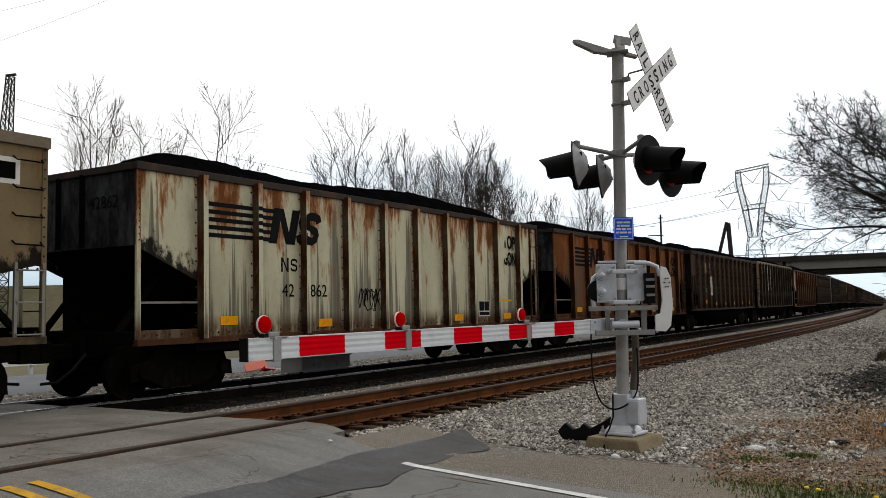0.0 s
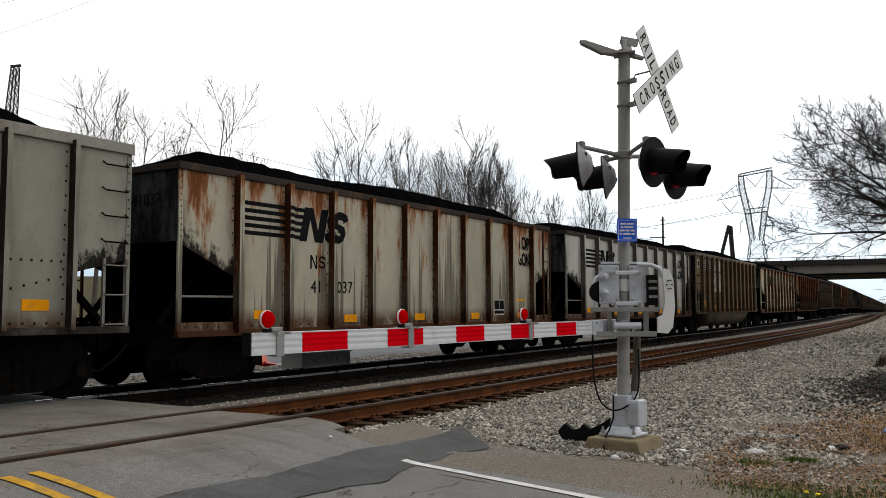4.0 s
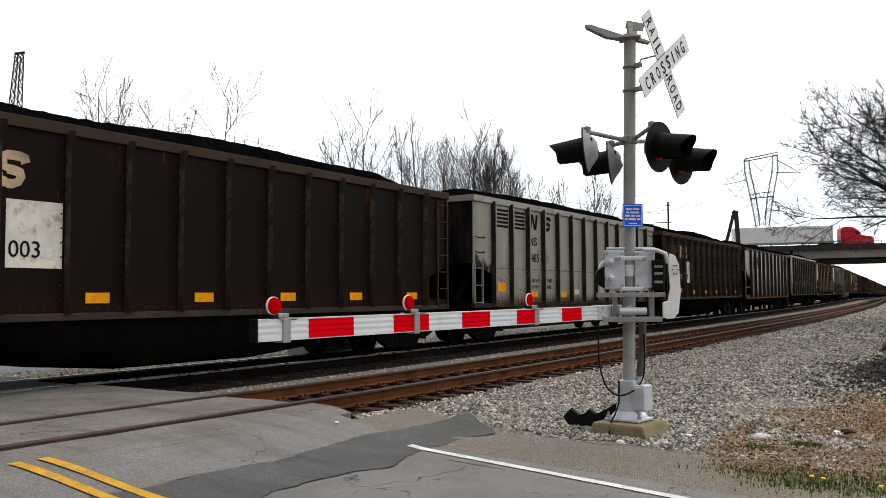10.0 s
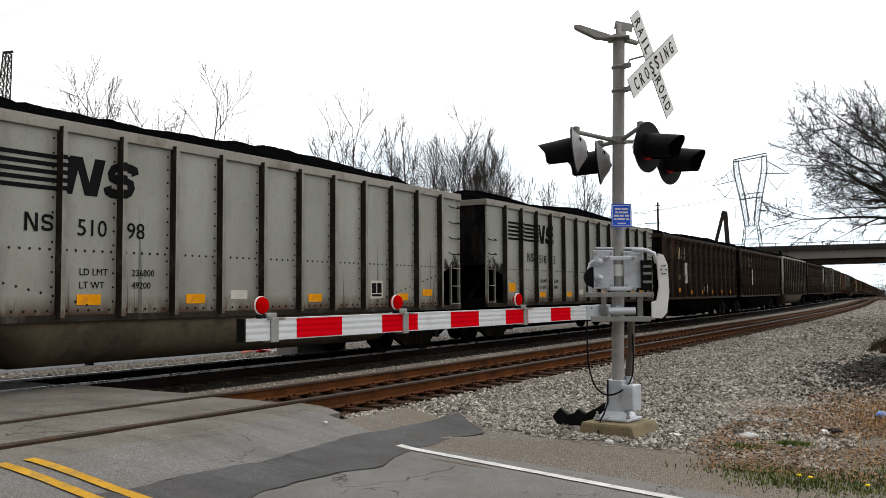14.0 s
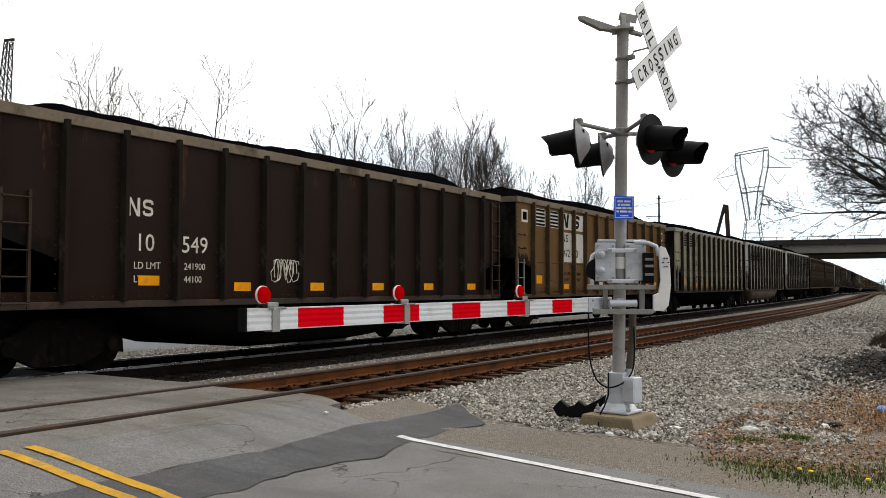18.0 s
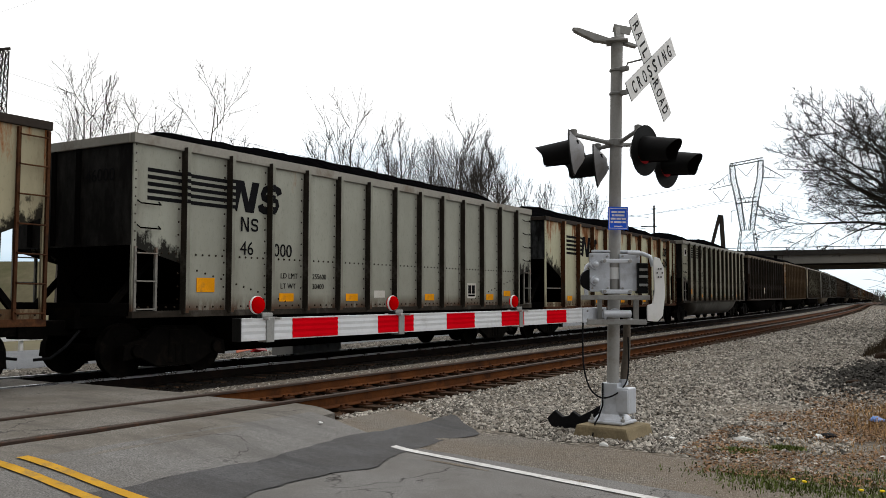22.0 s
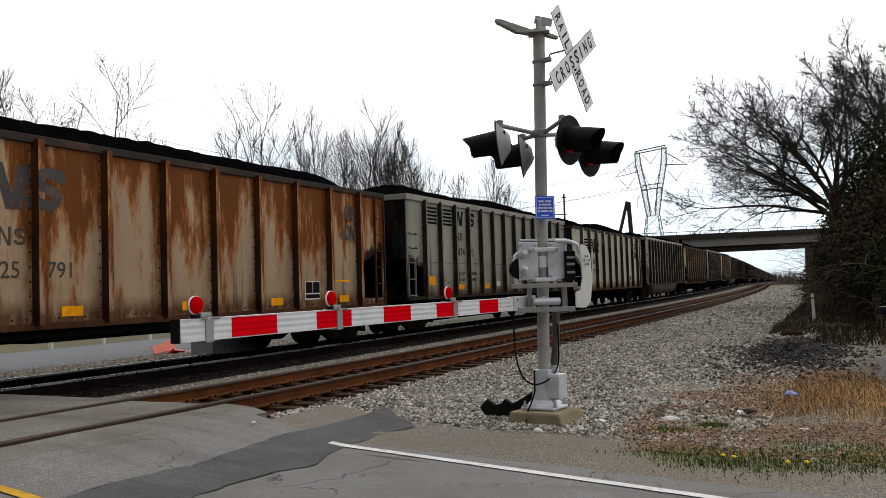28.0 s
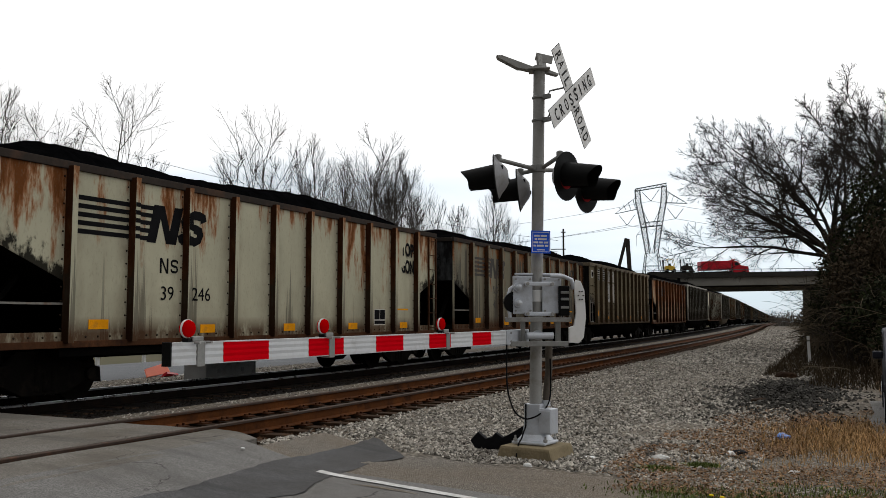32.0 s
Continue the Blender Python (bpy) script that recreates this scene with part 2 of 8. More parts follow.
def car_paint(name, base, rust=0.3, streak=0.3, dust=0.4, seed=0.0, pan=1.06, rust_col=(0.115, 0.036, 0.008), dust_col=(0.11, 0.073, 0.043), streak_col=(0.055, 0.053, 0.046), corner=None):
    """Weathered wagon paint: rust blooms under the top edge, sooty runs down the sheets, road dust below.
    corner: upper and lower height and width of the open corners, which are burnt black round their edge."""
    m, nt, b = shader(name, 0.62, 0.0)
    tc = nt.nodes.new("ShaderNodeTexCoord").outputs["Object"]
    sep = nt.nodes.new("ShaderNodeSeparateXYZ")
    nt.links.new(tc, sep.inputs[0])
    y, z = sep.outputs["Y"], sep.outputs["Z"]
    sh = (seed * 3.1, seed * 7.7, seed * 1.3)
    cloud = noise_node(nt, tc, 0.7, 4, 0.6, (1, 1, 0.6), sh)
    c = mixc(nt, ramp(nt, cloud, 0.3, 0.7), tuple(k * 0.82 for k in base), tuple(min(1, k * 1.1) for k in base))
    # broad pale and dull bands that follow the panels
    band = noise_node(nt, tc, 1.0, 2, 0.5, (0, 0.9, 0.05), sh)
    c = mixc(nt, ramp(nt, band, 0.48, 0.62, 0, 0.22), c, tuple(k * 0.62 for k in base))
    # runs of soot: each starts at its own height and falls to the sill
    run = noise_node(nt, tc, 1.0, 7, 0.72, (0, 2.1, 0.02), sh)
    low = 0.635 - 0.25 * streak
    start = ramp(nt, run, low, low + 0.13, 1.0, 3.72)
    gap = nt.nodes.new("ShaderNodeMath")
    gap.operation = "SUBTRACT"
    nt.links.new(start, gap.inputs[0])
    nt.links.new(z, gap.inputs[1])
    thread = noise_node(nt, tc, 1.0, 3, 0.6, (0, 13.0, 0.06), sh)
    d = calc(nt, "MULTIPLY", ramp(nt, gap.outputs["Value"], 0.0, 0.22), ramp(nt, thread, 0.30, 0.50, 0.55, 1.0))
    c = mixc(nt, calc(nt, "MULTIPLY", d, 0.55 + 0.35 * min(1.0, streak)), c, streak_col)
    # rust: an orange halo round a dark heart, thickest under the top edge
    rn = noise_node(nt, tc, 1.0, 7, 0.70, (1, 1.9, 0.42), (sh[1], sh[0], sh[2]))
    rr = calc(nt, "ADD", rn, ramp(nt, z, 1.9, 3.9, 0.0, 0.18))
    t = max(0.585, 0.87 - 0.50 * rust)
    halo = tuple(min(1.0, 2.3 * k) for k in rust_col)
    c = mixc(nt, calc(nt, "MULTIPLY", ramp(nt, rr, t - 0.055, t + 0.02), 0.85), c, halo)
    c = mixc(nt, calc(nt, "MULTIPLY", ramp(nt, rr, t, t + 0.07), 0.92), c, rust_col)
    # dust
    dn = noise_node(nt, tc, 2.2, 4, 0.6, (1, 1, 0.5), sh)
    df = calc(nt, "MULTIPLY", calc(nt, "ADD", ramp(nt, z, 1.0, 2.4, 0.8, 0.0), ramp(nt, dn, 0.3, 0.7, -0.3, 0.3)), dust)
    c = mixc(nt, df, c, dust_col)
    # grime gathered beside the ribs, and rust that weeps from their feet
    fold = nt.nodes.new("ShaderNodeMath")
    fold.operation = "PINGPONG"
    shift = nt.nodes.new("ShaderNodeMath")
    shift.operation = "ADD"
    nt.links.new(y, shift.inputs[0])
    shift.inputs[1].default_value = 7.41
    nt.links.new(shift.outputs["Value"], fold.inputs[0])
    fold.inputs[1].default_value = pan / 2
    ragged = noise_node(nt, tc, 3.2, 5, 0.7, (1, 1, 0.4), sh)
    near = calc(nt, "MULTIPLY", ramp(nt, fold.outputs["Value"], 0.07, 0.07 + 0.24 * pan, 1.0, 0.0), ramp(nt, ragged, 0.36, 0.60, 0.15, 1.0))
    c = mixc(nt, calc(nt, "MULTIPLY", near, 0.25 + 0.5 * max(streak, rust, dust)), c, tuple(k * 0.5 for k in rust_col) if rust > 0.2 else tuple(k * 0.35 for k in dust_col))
    foot = calc(nt, "MULTIPLY", ramp(nt, z, 1.15, 1.42, 1.0, 0.0), ramp(nt, ragged, 0.30, 0.50))
    c = mixc(nt, calc(nt, "MULTIPLY", foot, 0.85), c, tuple(k * 0.45 for k in rust_col))
    speck = noise_node(nt, tc, 26.0, 3, 0.6, (1, 1, 0.5))
    c = mixc(nt, ramp(nt, speck, 0.55, 0.75, 0, 0.30), c, tuple(k * 0.35 for k in base))
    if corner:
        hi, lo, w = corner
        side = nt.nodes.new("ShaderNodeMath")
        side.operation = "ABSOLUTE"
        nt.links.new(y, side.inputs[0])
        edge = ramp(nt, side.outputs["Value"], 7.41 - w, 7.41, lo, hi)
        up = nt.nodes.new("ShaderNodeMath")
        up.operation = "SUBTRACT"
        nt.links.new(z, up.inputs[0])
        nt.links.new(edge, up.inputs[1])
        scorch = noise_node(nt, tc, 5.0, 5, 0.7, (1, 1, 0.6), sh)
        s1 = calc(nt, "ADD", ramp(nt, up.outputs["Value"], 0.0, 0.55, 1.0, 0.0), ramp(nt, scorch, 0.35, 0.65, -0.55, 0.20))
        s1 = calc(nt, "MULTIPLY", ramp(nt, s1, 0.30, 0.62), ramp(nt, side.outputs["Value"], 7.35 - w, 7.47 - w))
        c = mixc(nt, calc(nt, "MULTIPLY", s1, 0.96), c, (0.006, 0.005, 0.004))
    nt.links.new(c, b.inputs["Base Color"])
    b.inputs["Specular IOR Level"].default_value = 0.04
    bump(nt, b, cloud, 0.25, 0.03)
    return m


def stony(name, col=(0.185, 0.165, 0.142), pitch=1.0):
    """Crushed stone: cells of many tones with dark gaps between them."""
    m, nt, b = shader(name, 0.95)
    tc = nt.nodes.new("ShaderNodeTexCoord").outputs["Object"]
    vo = nt.nodes.new("ShaderNodeTexVoronoi")
    vo.inputs["Scale"].default_value = 17.0 * pitch
    nt.links.new(tc, vo.inputs["Vector"])
    sep = nt.nodes.new("ShaderNodeSeparateXYZ")
    nt.links.new(vo.outputs["Color"], sep.inputs[0])
    c = mixc(nt, sep.outputs["X"], tuple(k * 0.45 for k in col), tuple(k * 1.5 for k in col))
    c = mixc(nt, ramp(nt, vo.outputs["Distance"], 0.38, 0.62, 0, 0.85), c, tuple(k * 0.28 for k in col))
    wide = noise_node(nt, tc, 0.55, 5, 0.65)
    c = mixc(nt, ramp(nt, wide, 0.35, 0.65, 0, 0.55), c, (col[0] * 0.62, col[1] * 0.52, col[2] * 0.42))
    nt.links.new(c, b.inputs["Base Color"])
    b.inputs["Specular IOR Level"].default_value = 0.1
    bump(nt, b, ramp(nt, vo.outputs["Distance"], 0.0, 0.6, 1.0, 0.0), 0.8, 0.03)
    return m


def tarmac(name, col, stain, cracked):
    """Old asphalt: aggregate, oil stains along the wheel tracks, hairline cracks."""
    m, nt, b = shader(name, 0.92)
    tc = nt.nodes.new("ShaderNodeTexCoord").outputs["Object"]
    fine = noise_node(nt, tc, 70, 2, 0.8)
    mid = noise_node(nt, tc, 14, 4, 0.7)
    big = noise_node(nt, tc, 0.9, 5, 0.65)
    run = noise_node(nt, tc, 1.0, 5, 0.65, (0.35, 2.2, 1))
    c = mixc(nt, ramp(nt, fine, 0.34, 0.66), tuple(k * 0.45 for k in col), tuple(k * 1.6 for k in col))
    c = mixc(nt, ramp(nt, mid, 0.40, 0.70, 0, 0.5), c, tuple(k * 0.72 for k in col))
    c = mixc(nt, ramp(nt, big, 0.42, 0.66, 0, stain), c, (col[0] * 0.66, col[1] * 0.62, col[2] * 0.57))
    c = mixc(nt, ramp(nt, run, 0.50, 0.70, 0, stain), c, tuple(k * 0.52 for k in col))
    h = fine
    if cracked:
        vo = nt.nodes.new("ShaderNodeTexVoronoi")
        vo.feature = "DISTANCE_TO_EDGE"
        vo.inputs["Scale"].default_value = 0.85
        warp = nt.nodes.new("ShaderNodeVectorMath")
        nz = nt.nodes.new("ShaderNodeTexNoise")
        nz.inputs["Scale"].default_value, nz.inputs["Detail"].default_value = 2.5, 5
        nt.links.new(tc, nz.inputs["Vector"])
        warp.operation = "MULTIPLY_ADD"
        nt.links.new(nz.outputs["Color"], warp.inputs[0])
        warp.inputs[1].default_value = (0.9, 0.9, 0)
        nt.links.new(tc, warp.inputs[2])
        nt.links.new(warp.outputs["Vector"], vo.inputs["Vector"])
        line = ramp(nt, vo.outputs["Distance"], 0.003, 0.010, 1.0, 0.0)
        gate = ramp(nt, noise_node(nt, tc, 0.6, 3, 0.6, shift=(4, 9, 0)), 0.48, 0.56)
        c = mixc(nt, calc(nt, "MULTIPLY", calc(nt, "MULTIPLY", line, gate), 0.8), c, (0.025, 0.023, 0.021))
    nt.links.new(c, b.inputs["Base Color"])
    b.inputs["Specular IOR Level"].default_value = 0.12
    bump(nt, b, h, 0.7, 0.006)
    return m


M = {}
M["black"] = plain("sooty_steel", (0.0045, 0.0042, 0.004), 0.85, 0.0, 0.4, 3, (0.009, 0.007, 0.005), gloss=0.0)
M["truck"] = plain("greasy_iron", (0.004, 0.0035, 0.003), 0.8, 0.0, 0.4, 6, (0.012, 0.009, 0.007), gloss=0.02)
M["tread"] = plain("polished_steel", (0.35, 0.35, 0.36), 0.3, 0.9, 0.2, 10)
M["coal"] = plain("coal", (0.0028, 0.0028, 0.0032), 0.85, 0.0, 0.5, 10, None, 0.6, gloss=0.0)
M["grab"] = plain("grab_iron", (0.20, 0.19, 0.17), 0.6, 0.3, 0.3, 8, (0.16, 0.07, 0.03))
M["orange"] = plain("reflector_yellow", (0.74, 0.29, 0.005), 0.7, 0, 0.2, 6, (0.36, 0.16, 0.03), gloss=0.05)
M["ink"] = plain("black_lettering", (0.010, 0.010, 0.011), 0.8, 0, 0.3, 8, gloss=0.02)
M["ink_faded"] = plain("faded_lettering", (0.05, 0.045, 0.04), 0.6, 0, 0.4, 8, (0.12, 0.06, 0.03))
M["ink_white"] = plain("white_lettering", (0.62, 0.58, 0.50), 0.6, 0, 0.25, 8, (0.3, 0.2, 0.12))
M["ink_cream"] = plain("cream_lettering", (0.42, 0.30, 0.18), 0.7, 0, 0.3, 6, (0.14, 0.09, 0.05))
M["ink_dim"] = plain("worn_brown_lettering", (0.085, 0.050, 0.030), 0.8, 0, 0.4, 6, (0.03, 0.018, 0.012), gloss=0.02)
M["decal"] = plain("white_panel", (0.55, 0.52, 0.47), 0.6, 0, 0.15, 6, (0.4, 0.35, 0.28))
M["galv"] = plain("galvanised_steel", (0.33, 0.325, 0.31), 0.6, 0.2, 0.15, 7, (0.23, 0.215, 0.19))
M["alu"] = plain("cast_aluminium", (0.56, 0.585, 0.63), 0.42, 0.25, 0.14, 9, (0.40, 0.41, 0.43), gloss=0.4)
M["alu_dull"] = plain("dull_bracket_steel", (0.25, 0.25, 0.24), 0.6, 0.3, 0.2, 7, (0.16, 0.14, 0.12))
M["hood"] = plain("black_hood", (0.005, 0.005, 0.005), 0.6, 0, 0.3, 8, gloss=0.1)
M["lens_dark"] = plain("dim_red_lens", (0.16, 0.003, 0.006), 0.3, 0, 0.2, 20, emit=0.35)
M["sign_white"] = plain("white_sheeting", (0.74, 0.74, 0.73), 0.6, 0, 0.06, 9, (0.6, 0.59, 0.57), gloss=0.08)
M["gate_red"] = plain("red_sheeting", (0.58, 0.002, 0.008), 0.7, 0, 0.1, 12, gloss=0.0)
M["sign_blue"] = plain("blue_sheeting", (0.010, 0.10, 0.70), 0.45, 0, 0.08, 9)
M["lamp_red"] = plain("lit_red_lens", (0.36, 0.0005, 0.0015), 0.6, 0, 0.15, 30, None, 0.0, 0.0, 0.25, gloss=0.0)
M["rail"] = plain("rusty_rail", (0.098, 0.034, 0.010), 0.85, 0, 0.4, 5, (0.034, 0.014, 0.007))
# loaded track's rails: near-black colour stands in for the train's shade
M["rail_shaded"] = plain("shaded_rail", (0.008, 0.006, 0.005), 0.8, 0, 0.4, 5, (0.016, 0.009, 0.006), gloss=0.02)
M["railhead"] = plain("worn_rail_head", (0.045, 0.027, 0.018), 0.7, 0.1, 0.3, 6, (0.09, 0.036, 0.015))
M["tie"] = plain("creosoted_timber", (0.030, 0.018, 0.011), 0.9, 0, 0.4, 6, (0.10, 0.055, 0.03), 0.5)
M["plate"] = plain("rusty_plate", (0.06, 0.024, 0.011), 0.85, 0.1, 0.4, 9)
M["stone"] = plain("ballast_stone", (0.335, 0.310, 0.270), 0.9, 0, 0.35, 9, (0.080, 0.062, 0.048), 0.4, 0.8)
M["stone_rusty"] = plain("rusty_ballast_stone", (0.070, 0.038, 0.021), 0.9, 0, 0.35, 9, (0.028, 0.015, 0.009), 0.4, 0.7)
M["gravel"] = stony("gravel_ground", (0.235, 0.212, 0.180))
M["stone_dark"] = plain("dark_spoil_stone", (0.060, 0.056, 0.050), 0.9, 0, 0.4, 9, (0.022, 0.020, 0.018), 0.4, 0.7)
M["gravel_rusty"] = stony("rusty_gravel", (0.050, 0.026, 0.014))
M["dirt"] = stony("sandy_shoulder", (0.330, 0.300, 0.258), 4.0)
M["asphalt"] = tarmac("worn_asphalt", (0.166, 0.160, 0.152), 0.55, True)
M["patch"] = tarmac("newer_asphalt", (0.088, 0.087, 0.088), 0.8, False)
M["panel"] = tarmac("crossing_asphalt", (0.165, 0.152, 0.134), 0.85, True)
M["tar"] = plain("tar_seam", (0.02, 0.02, 0.02), 0.7, 0, 0.3, 8)
M["line_white"] = plain("white_road_paint", (0.60, 0.59, 0.57), 0.8, 0, 0.2, 14, (0.30, 0.285, 0.265))
M["line_yellow"] = plain("yellow_road_paint", (0.50, 0.275, 0.030), 0.85, 0, 0.25, 14, (0.19, 0.145, 0.08))
M["concrete"] = plain("weathered_concrete", (0.23, 0.185, 0.115), 0.95, 0, 0.35, 6, (0.10, 0.085, 0.05), 0.8)
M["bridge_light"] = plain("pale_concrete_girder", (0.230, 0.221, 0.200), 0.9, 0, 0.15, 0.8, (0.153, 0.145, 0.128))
M["bridge_dark"] = plain("dark_concrete_deck", (0.040, 0.037, 0.034), 0.9, 0, 0.2, 0.8, (0.045, 0.042, 0.039))
M["bark"] = plain("grey_bark", (0.095, 0.084, 0.076), 0.95, 0, 0.3, 5, (0.08, 0.07, 0.062), 0.4)
M["bark_dark"] = plain("dark_bark", (0.045, 0.038, 0.032), 0.95, 0, 0.3, 5, None, 0.4)
M["ivy"] = plain("evergreen_leaf", (0.018, 0.022, 0.009), 0.9, 0, 0.45, 3, (0.032, 0.024, 0.013), 0.0, 0.6)
M["brush"] = plain("dry_brush", (0.055, 0.041, 0.026), 0.95, 0, 0.3, 5, None, 0.0, 0.5)
M["straw"] = plain("dry_grass", (0.36, 0.225, 0.105), 0.95, 0, 0.3, 5, None, 0.0, 0.6)
M["grass"] = plain("green_grass", (0.10, 0.125, 0.035), 0.9, 0, 0.3, 5, None, 0.0, 0.6)
M["leaf_dead"] = plain("dead_leaf", (0.235, 0.140, 0.080), 0.95, 0, 0.35, 5, None, 0.0, 0.6)
M["soil"] = plain("leaf_litter_ground", (0.165, 0.110, 0.066), 0.95, 0, 0.45, 9, (0.075, 0.055, 0.033), 0.9)
# the black of this oily ballast also holds the shade under the train
M["oily"] = plain("oily_shaded_ballast", (0.012, 0.010, 0.009), 0.95, 0, 0.4, 12, (0.006, 0.006, 0.005), 0.8)
M["stone_oily_shaded"] = plain("oily_shaded_stone", (0.016, 0.013, 0.010), 0.9, 0, 0.4, 9, (0.007, 0.006, 0.005), 0.4, 0.5)
M["field"] = plain("winter_field", (0.118, 0.104, 0.063), 0.95, 0, 0.3, 0.15, (0.074, 0.074, 0.037), 0.5)
M["lattice"] = plain("grey_lattice_steel", (0.13, 0.135, 0.14), 0.6, 0.3, 0.15, 3)
M["pole"] = plain("creosoted_pole", (0.045, 0.038, 0.034), 0.9, 0, 0.3, 4)
M["wire"] = plain("line_wire", (0.20, 0.205, 0.21), 0.6, 0.2, 0.1, 3)
M["rubber"] = plain("black_rubber", (0.010, 0.010, 0.011), 0.75, 0, 0.3, 8)
M["white_paint"] = plain("white_enamel", (0.74, 0.74, 0.73), 0.45, 0, 0.06, 4, (0.64, 0.63, 0.60))
M["red_paint"] = plain("red_enamel", (0.55, 0.012, 0.025), 0.35, 0, 0.1, 4)
M["yellow_paint"] = plain("yellow_enamel", (0.70, 0.45, 0.04), 0.4, 0, 0.1, 4)
M["dark_paint"] = plain("dark_blue_enamel", (0.014, 0.016, 0.024), 0.45, 0, 0.1, 3, gloss=0.12)
M["pink"] = plain("fluorescent_board", (0.95, 0.26, 0.17), 0.6, 0, 0.08, 8)
M["glass"] = plain("dark_window_glass", (0.02, 0.025, 0.03), 0.08, 0, 0.1, 2)
M["litter"] = plain("white_litter", (0.7, 0.7, 0.68), 0.6, 0, 0.1, 20)
M["litter_blue"] = plain("blue_litter", (0.12, 0.25, 0.6), 0.5, 0, 0.2, 20)
M["flower"] = plain("yellow_flower", (0.75, 0.55, 0.02), 0.8, 0, 0.1, 20)

M["lamp_body"] = plain("weathered_lamp_casting", (0.30, 0.30, 0.31), 0.6, 0.2, 0.15, 9, (0.22, 0.21, 0.20))
M["arm_white"] = plain("white_arm_sheeting", (0.55, 0.56, 0.57), 0.55, 0, 0.1, 6, (0.40, 0.39, 0.38))
M["rivet"] = plain("sooty_rivet", (0.030, 0.022, 0.016), 0.85, 0, 0.3, 8, gloss=0.03)
M["triangle_red"] = plain("fluorescent_red", (0.95, 0.03, 0.012), 0.6, 0, 0.05, 8, gloss=0.05)
M["ink_end"] = plain("sooty_white_lettering", (0.20, 0.19, 0.17), 0.8, 0, 0.4, 8, (0.04, 0.035, 0.03), gloss=0.02)
M["conduit"] = plain("stained_conduit", (0.115, 0.098, 0.080), 0.8, 0.1, 0.3, 5, (0.06, 0.05, 0.04))
M["headlamp"] = plain("clear_headlight", (0.22, 0.23, 0.24), 0.15, 0, 0.1, 5)
M["cane"] = plain("pale_cane", (0.17, 0.135, 0.095), 0.9, 0, 0.35, 4)
M["far_asphalt"] = tarmac("pale_asphalt", (0.150, 0.156, 0.165), 0.3, False)

# ---- the plan: x to the camera's side of the line, y along the line, z from the top of the rails ----
BEND, BEND_END = 0.0007, 118.0      # the line bends left, then runs straight
GAUGE = 1.505
TRAIN_O = 5.378                     # loaded track's middle, left of the near rail
LOW = -0.27                         # level of the gravel yard


def rise(s):
    """The line climbs gently beyond the crossing."""
    return 0.006 * min(130.0, max(0.0, s - 12.0))


def on_line(s, o, z=0.0):
    """Place and heading (radians) at s metres along the line, o metres left of its near rail."""
    a = BEND * min(s, BEND_END)
    x, y = -(1 - math.cos(a)) / BEND, math.sin(a) / BEND
    if s > BEND_END:
        x, y = x - math.sin(a) * (s - BEND_END), y + math.cos(a) * (s - BEND_END)
    return Vector((x - o * math.cos(a), y - o * math.sin(a), z + rise(s))), a


def strip(prof, s0, s1, step, jitter=0.0):
    """A sheet along the line with a cross-section of (o, z)."""
    g, n = Geo(), len(prof)
    count = max(2, int((s1 - s0) / step) + 1)
    for i in range(count):
        s = s0 + (s1 - s0) * i / (count - 1)
        for o, z in prof:
            p, _ = on_line(s, o + jitter * (noise.noise((s * 0.6, o, 3)) if jitter else 0), z)
            g.v.append(tuple(p))
    for i in range(count - 1):
        for j in range(n - 1):
            a = i * n + j
            g.f.append((a, a + n, a + n + 1, a + 1))
    return g


# ground: one sheet out to the horizon
g = Geo()
rings = [0, 12, 30, 70, 150, 400, 1200, 4200]
cx, cy = 10, 60
for i, r in enumerate(rings):
    for j in range(40):
        a = 2 * math.pi * j / 40
        g.v.append((cx + r * math.cos(a), cy + r * math.sin(a), -0.62 - 0.0004 * r))
for i in range(len(rings) - 1):
    for j in range(40):
        k = (j + 1) % 40
        g.f.append((i * 40 + j, (i + 1) * 40 + j, (i + 1) * 40 + k, i * 40 + k))
ground = tagged(part("ground", g, M["field"]), "flat brown winter field reaching the horizon", "ground", kind="structure")

# gravel yard between the near track and the verge, with gentle ruts
g = Geo()
nx, ny = 34, 120
for j in range(ny + 1):
    for i in range(nx + 1):
        y = -14 + 190 * (j / ny) ** 1.6
        o = -0.6 - 7.4 * i / nx
        z = LOW + 0.03 * noise.noise((o * 0.7, y * 0.5, 0)) + 0.015 * noise.noise((o * 2.5, y * 2.5, 4))
        if o > -1.9:
            z += (o + 1.9) / 1.3 * 0.05
        p, _ = on_line(y, o, z)
        g.v.append(tuple(p))
for j in range(ny):
    for i in range(nx):
        a = j * (nx + 1) + i
        g.f.append((a, a + 1, a + nx + 2, a + nx + 1))
yard = tagged(part("gravel_yard", g, M["gravel"], smooth=True), "grey crushed-stone yard beside the railway", "ground", kind="structure")

# ballast beds under both tracks and the bed between them
bed = tagged(part("ballast_bed", strip([(1.75, -0.215), (2.6, -0.20), (3.4, -0.20)], -30, 420, 4.0), M["gravel"]),
             "coarse grey ballast bed between the tracks", "ballast", kind="structure")
tagged(part("rusty_ballast_bed", strip([(-1.0, -0.285), (-0.55, -0.262), (0.0, -0.255), (1.45, -0.250), (1.75, -0.215)], -30, 420, 4.0, 0.12), M["gravel_rusty"]), "rust-brown ballast bed under the unused track", "ballast", kind="structure")
tagged(part("oily_shaded_bed", strip([(3.4, -0.20), (4.1, -0.215), (6.9, -0.215), (8.0, -0.30), (9.5, -0.33)], -30, 420, 4.0), M["oily"]), "black ballast bed under the loaded track, oil and painted shade", "ballast", kind="structure")

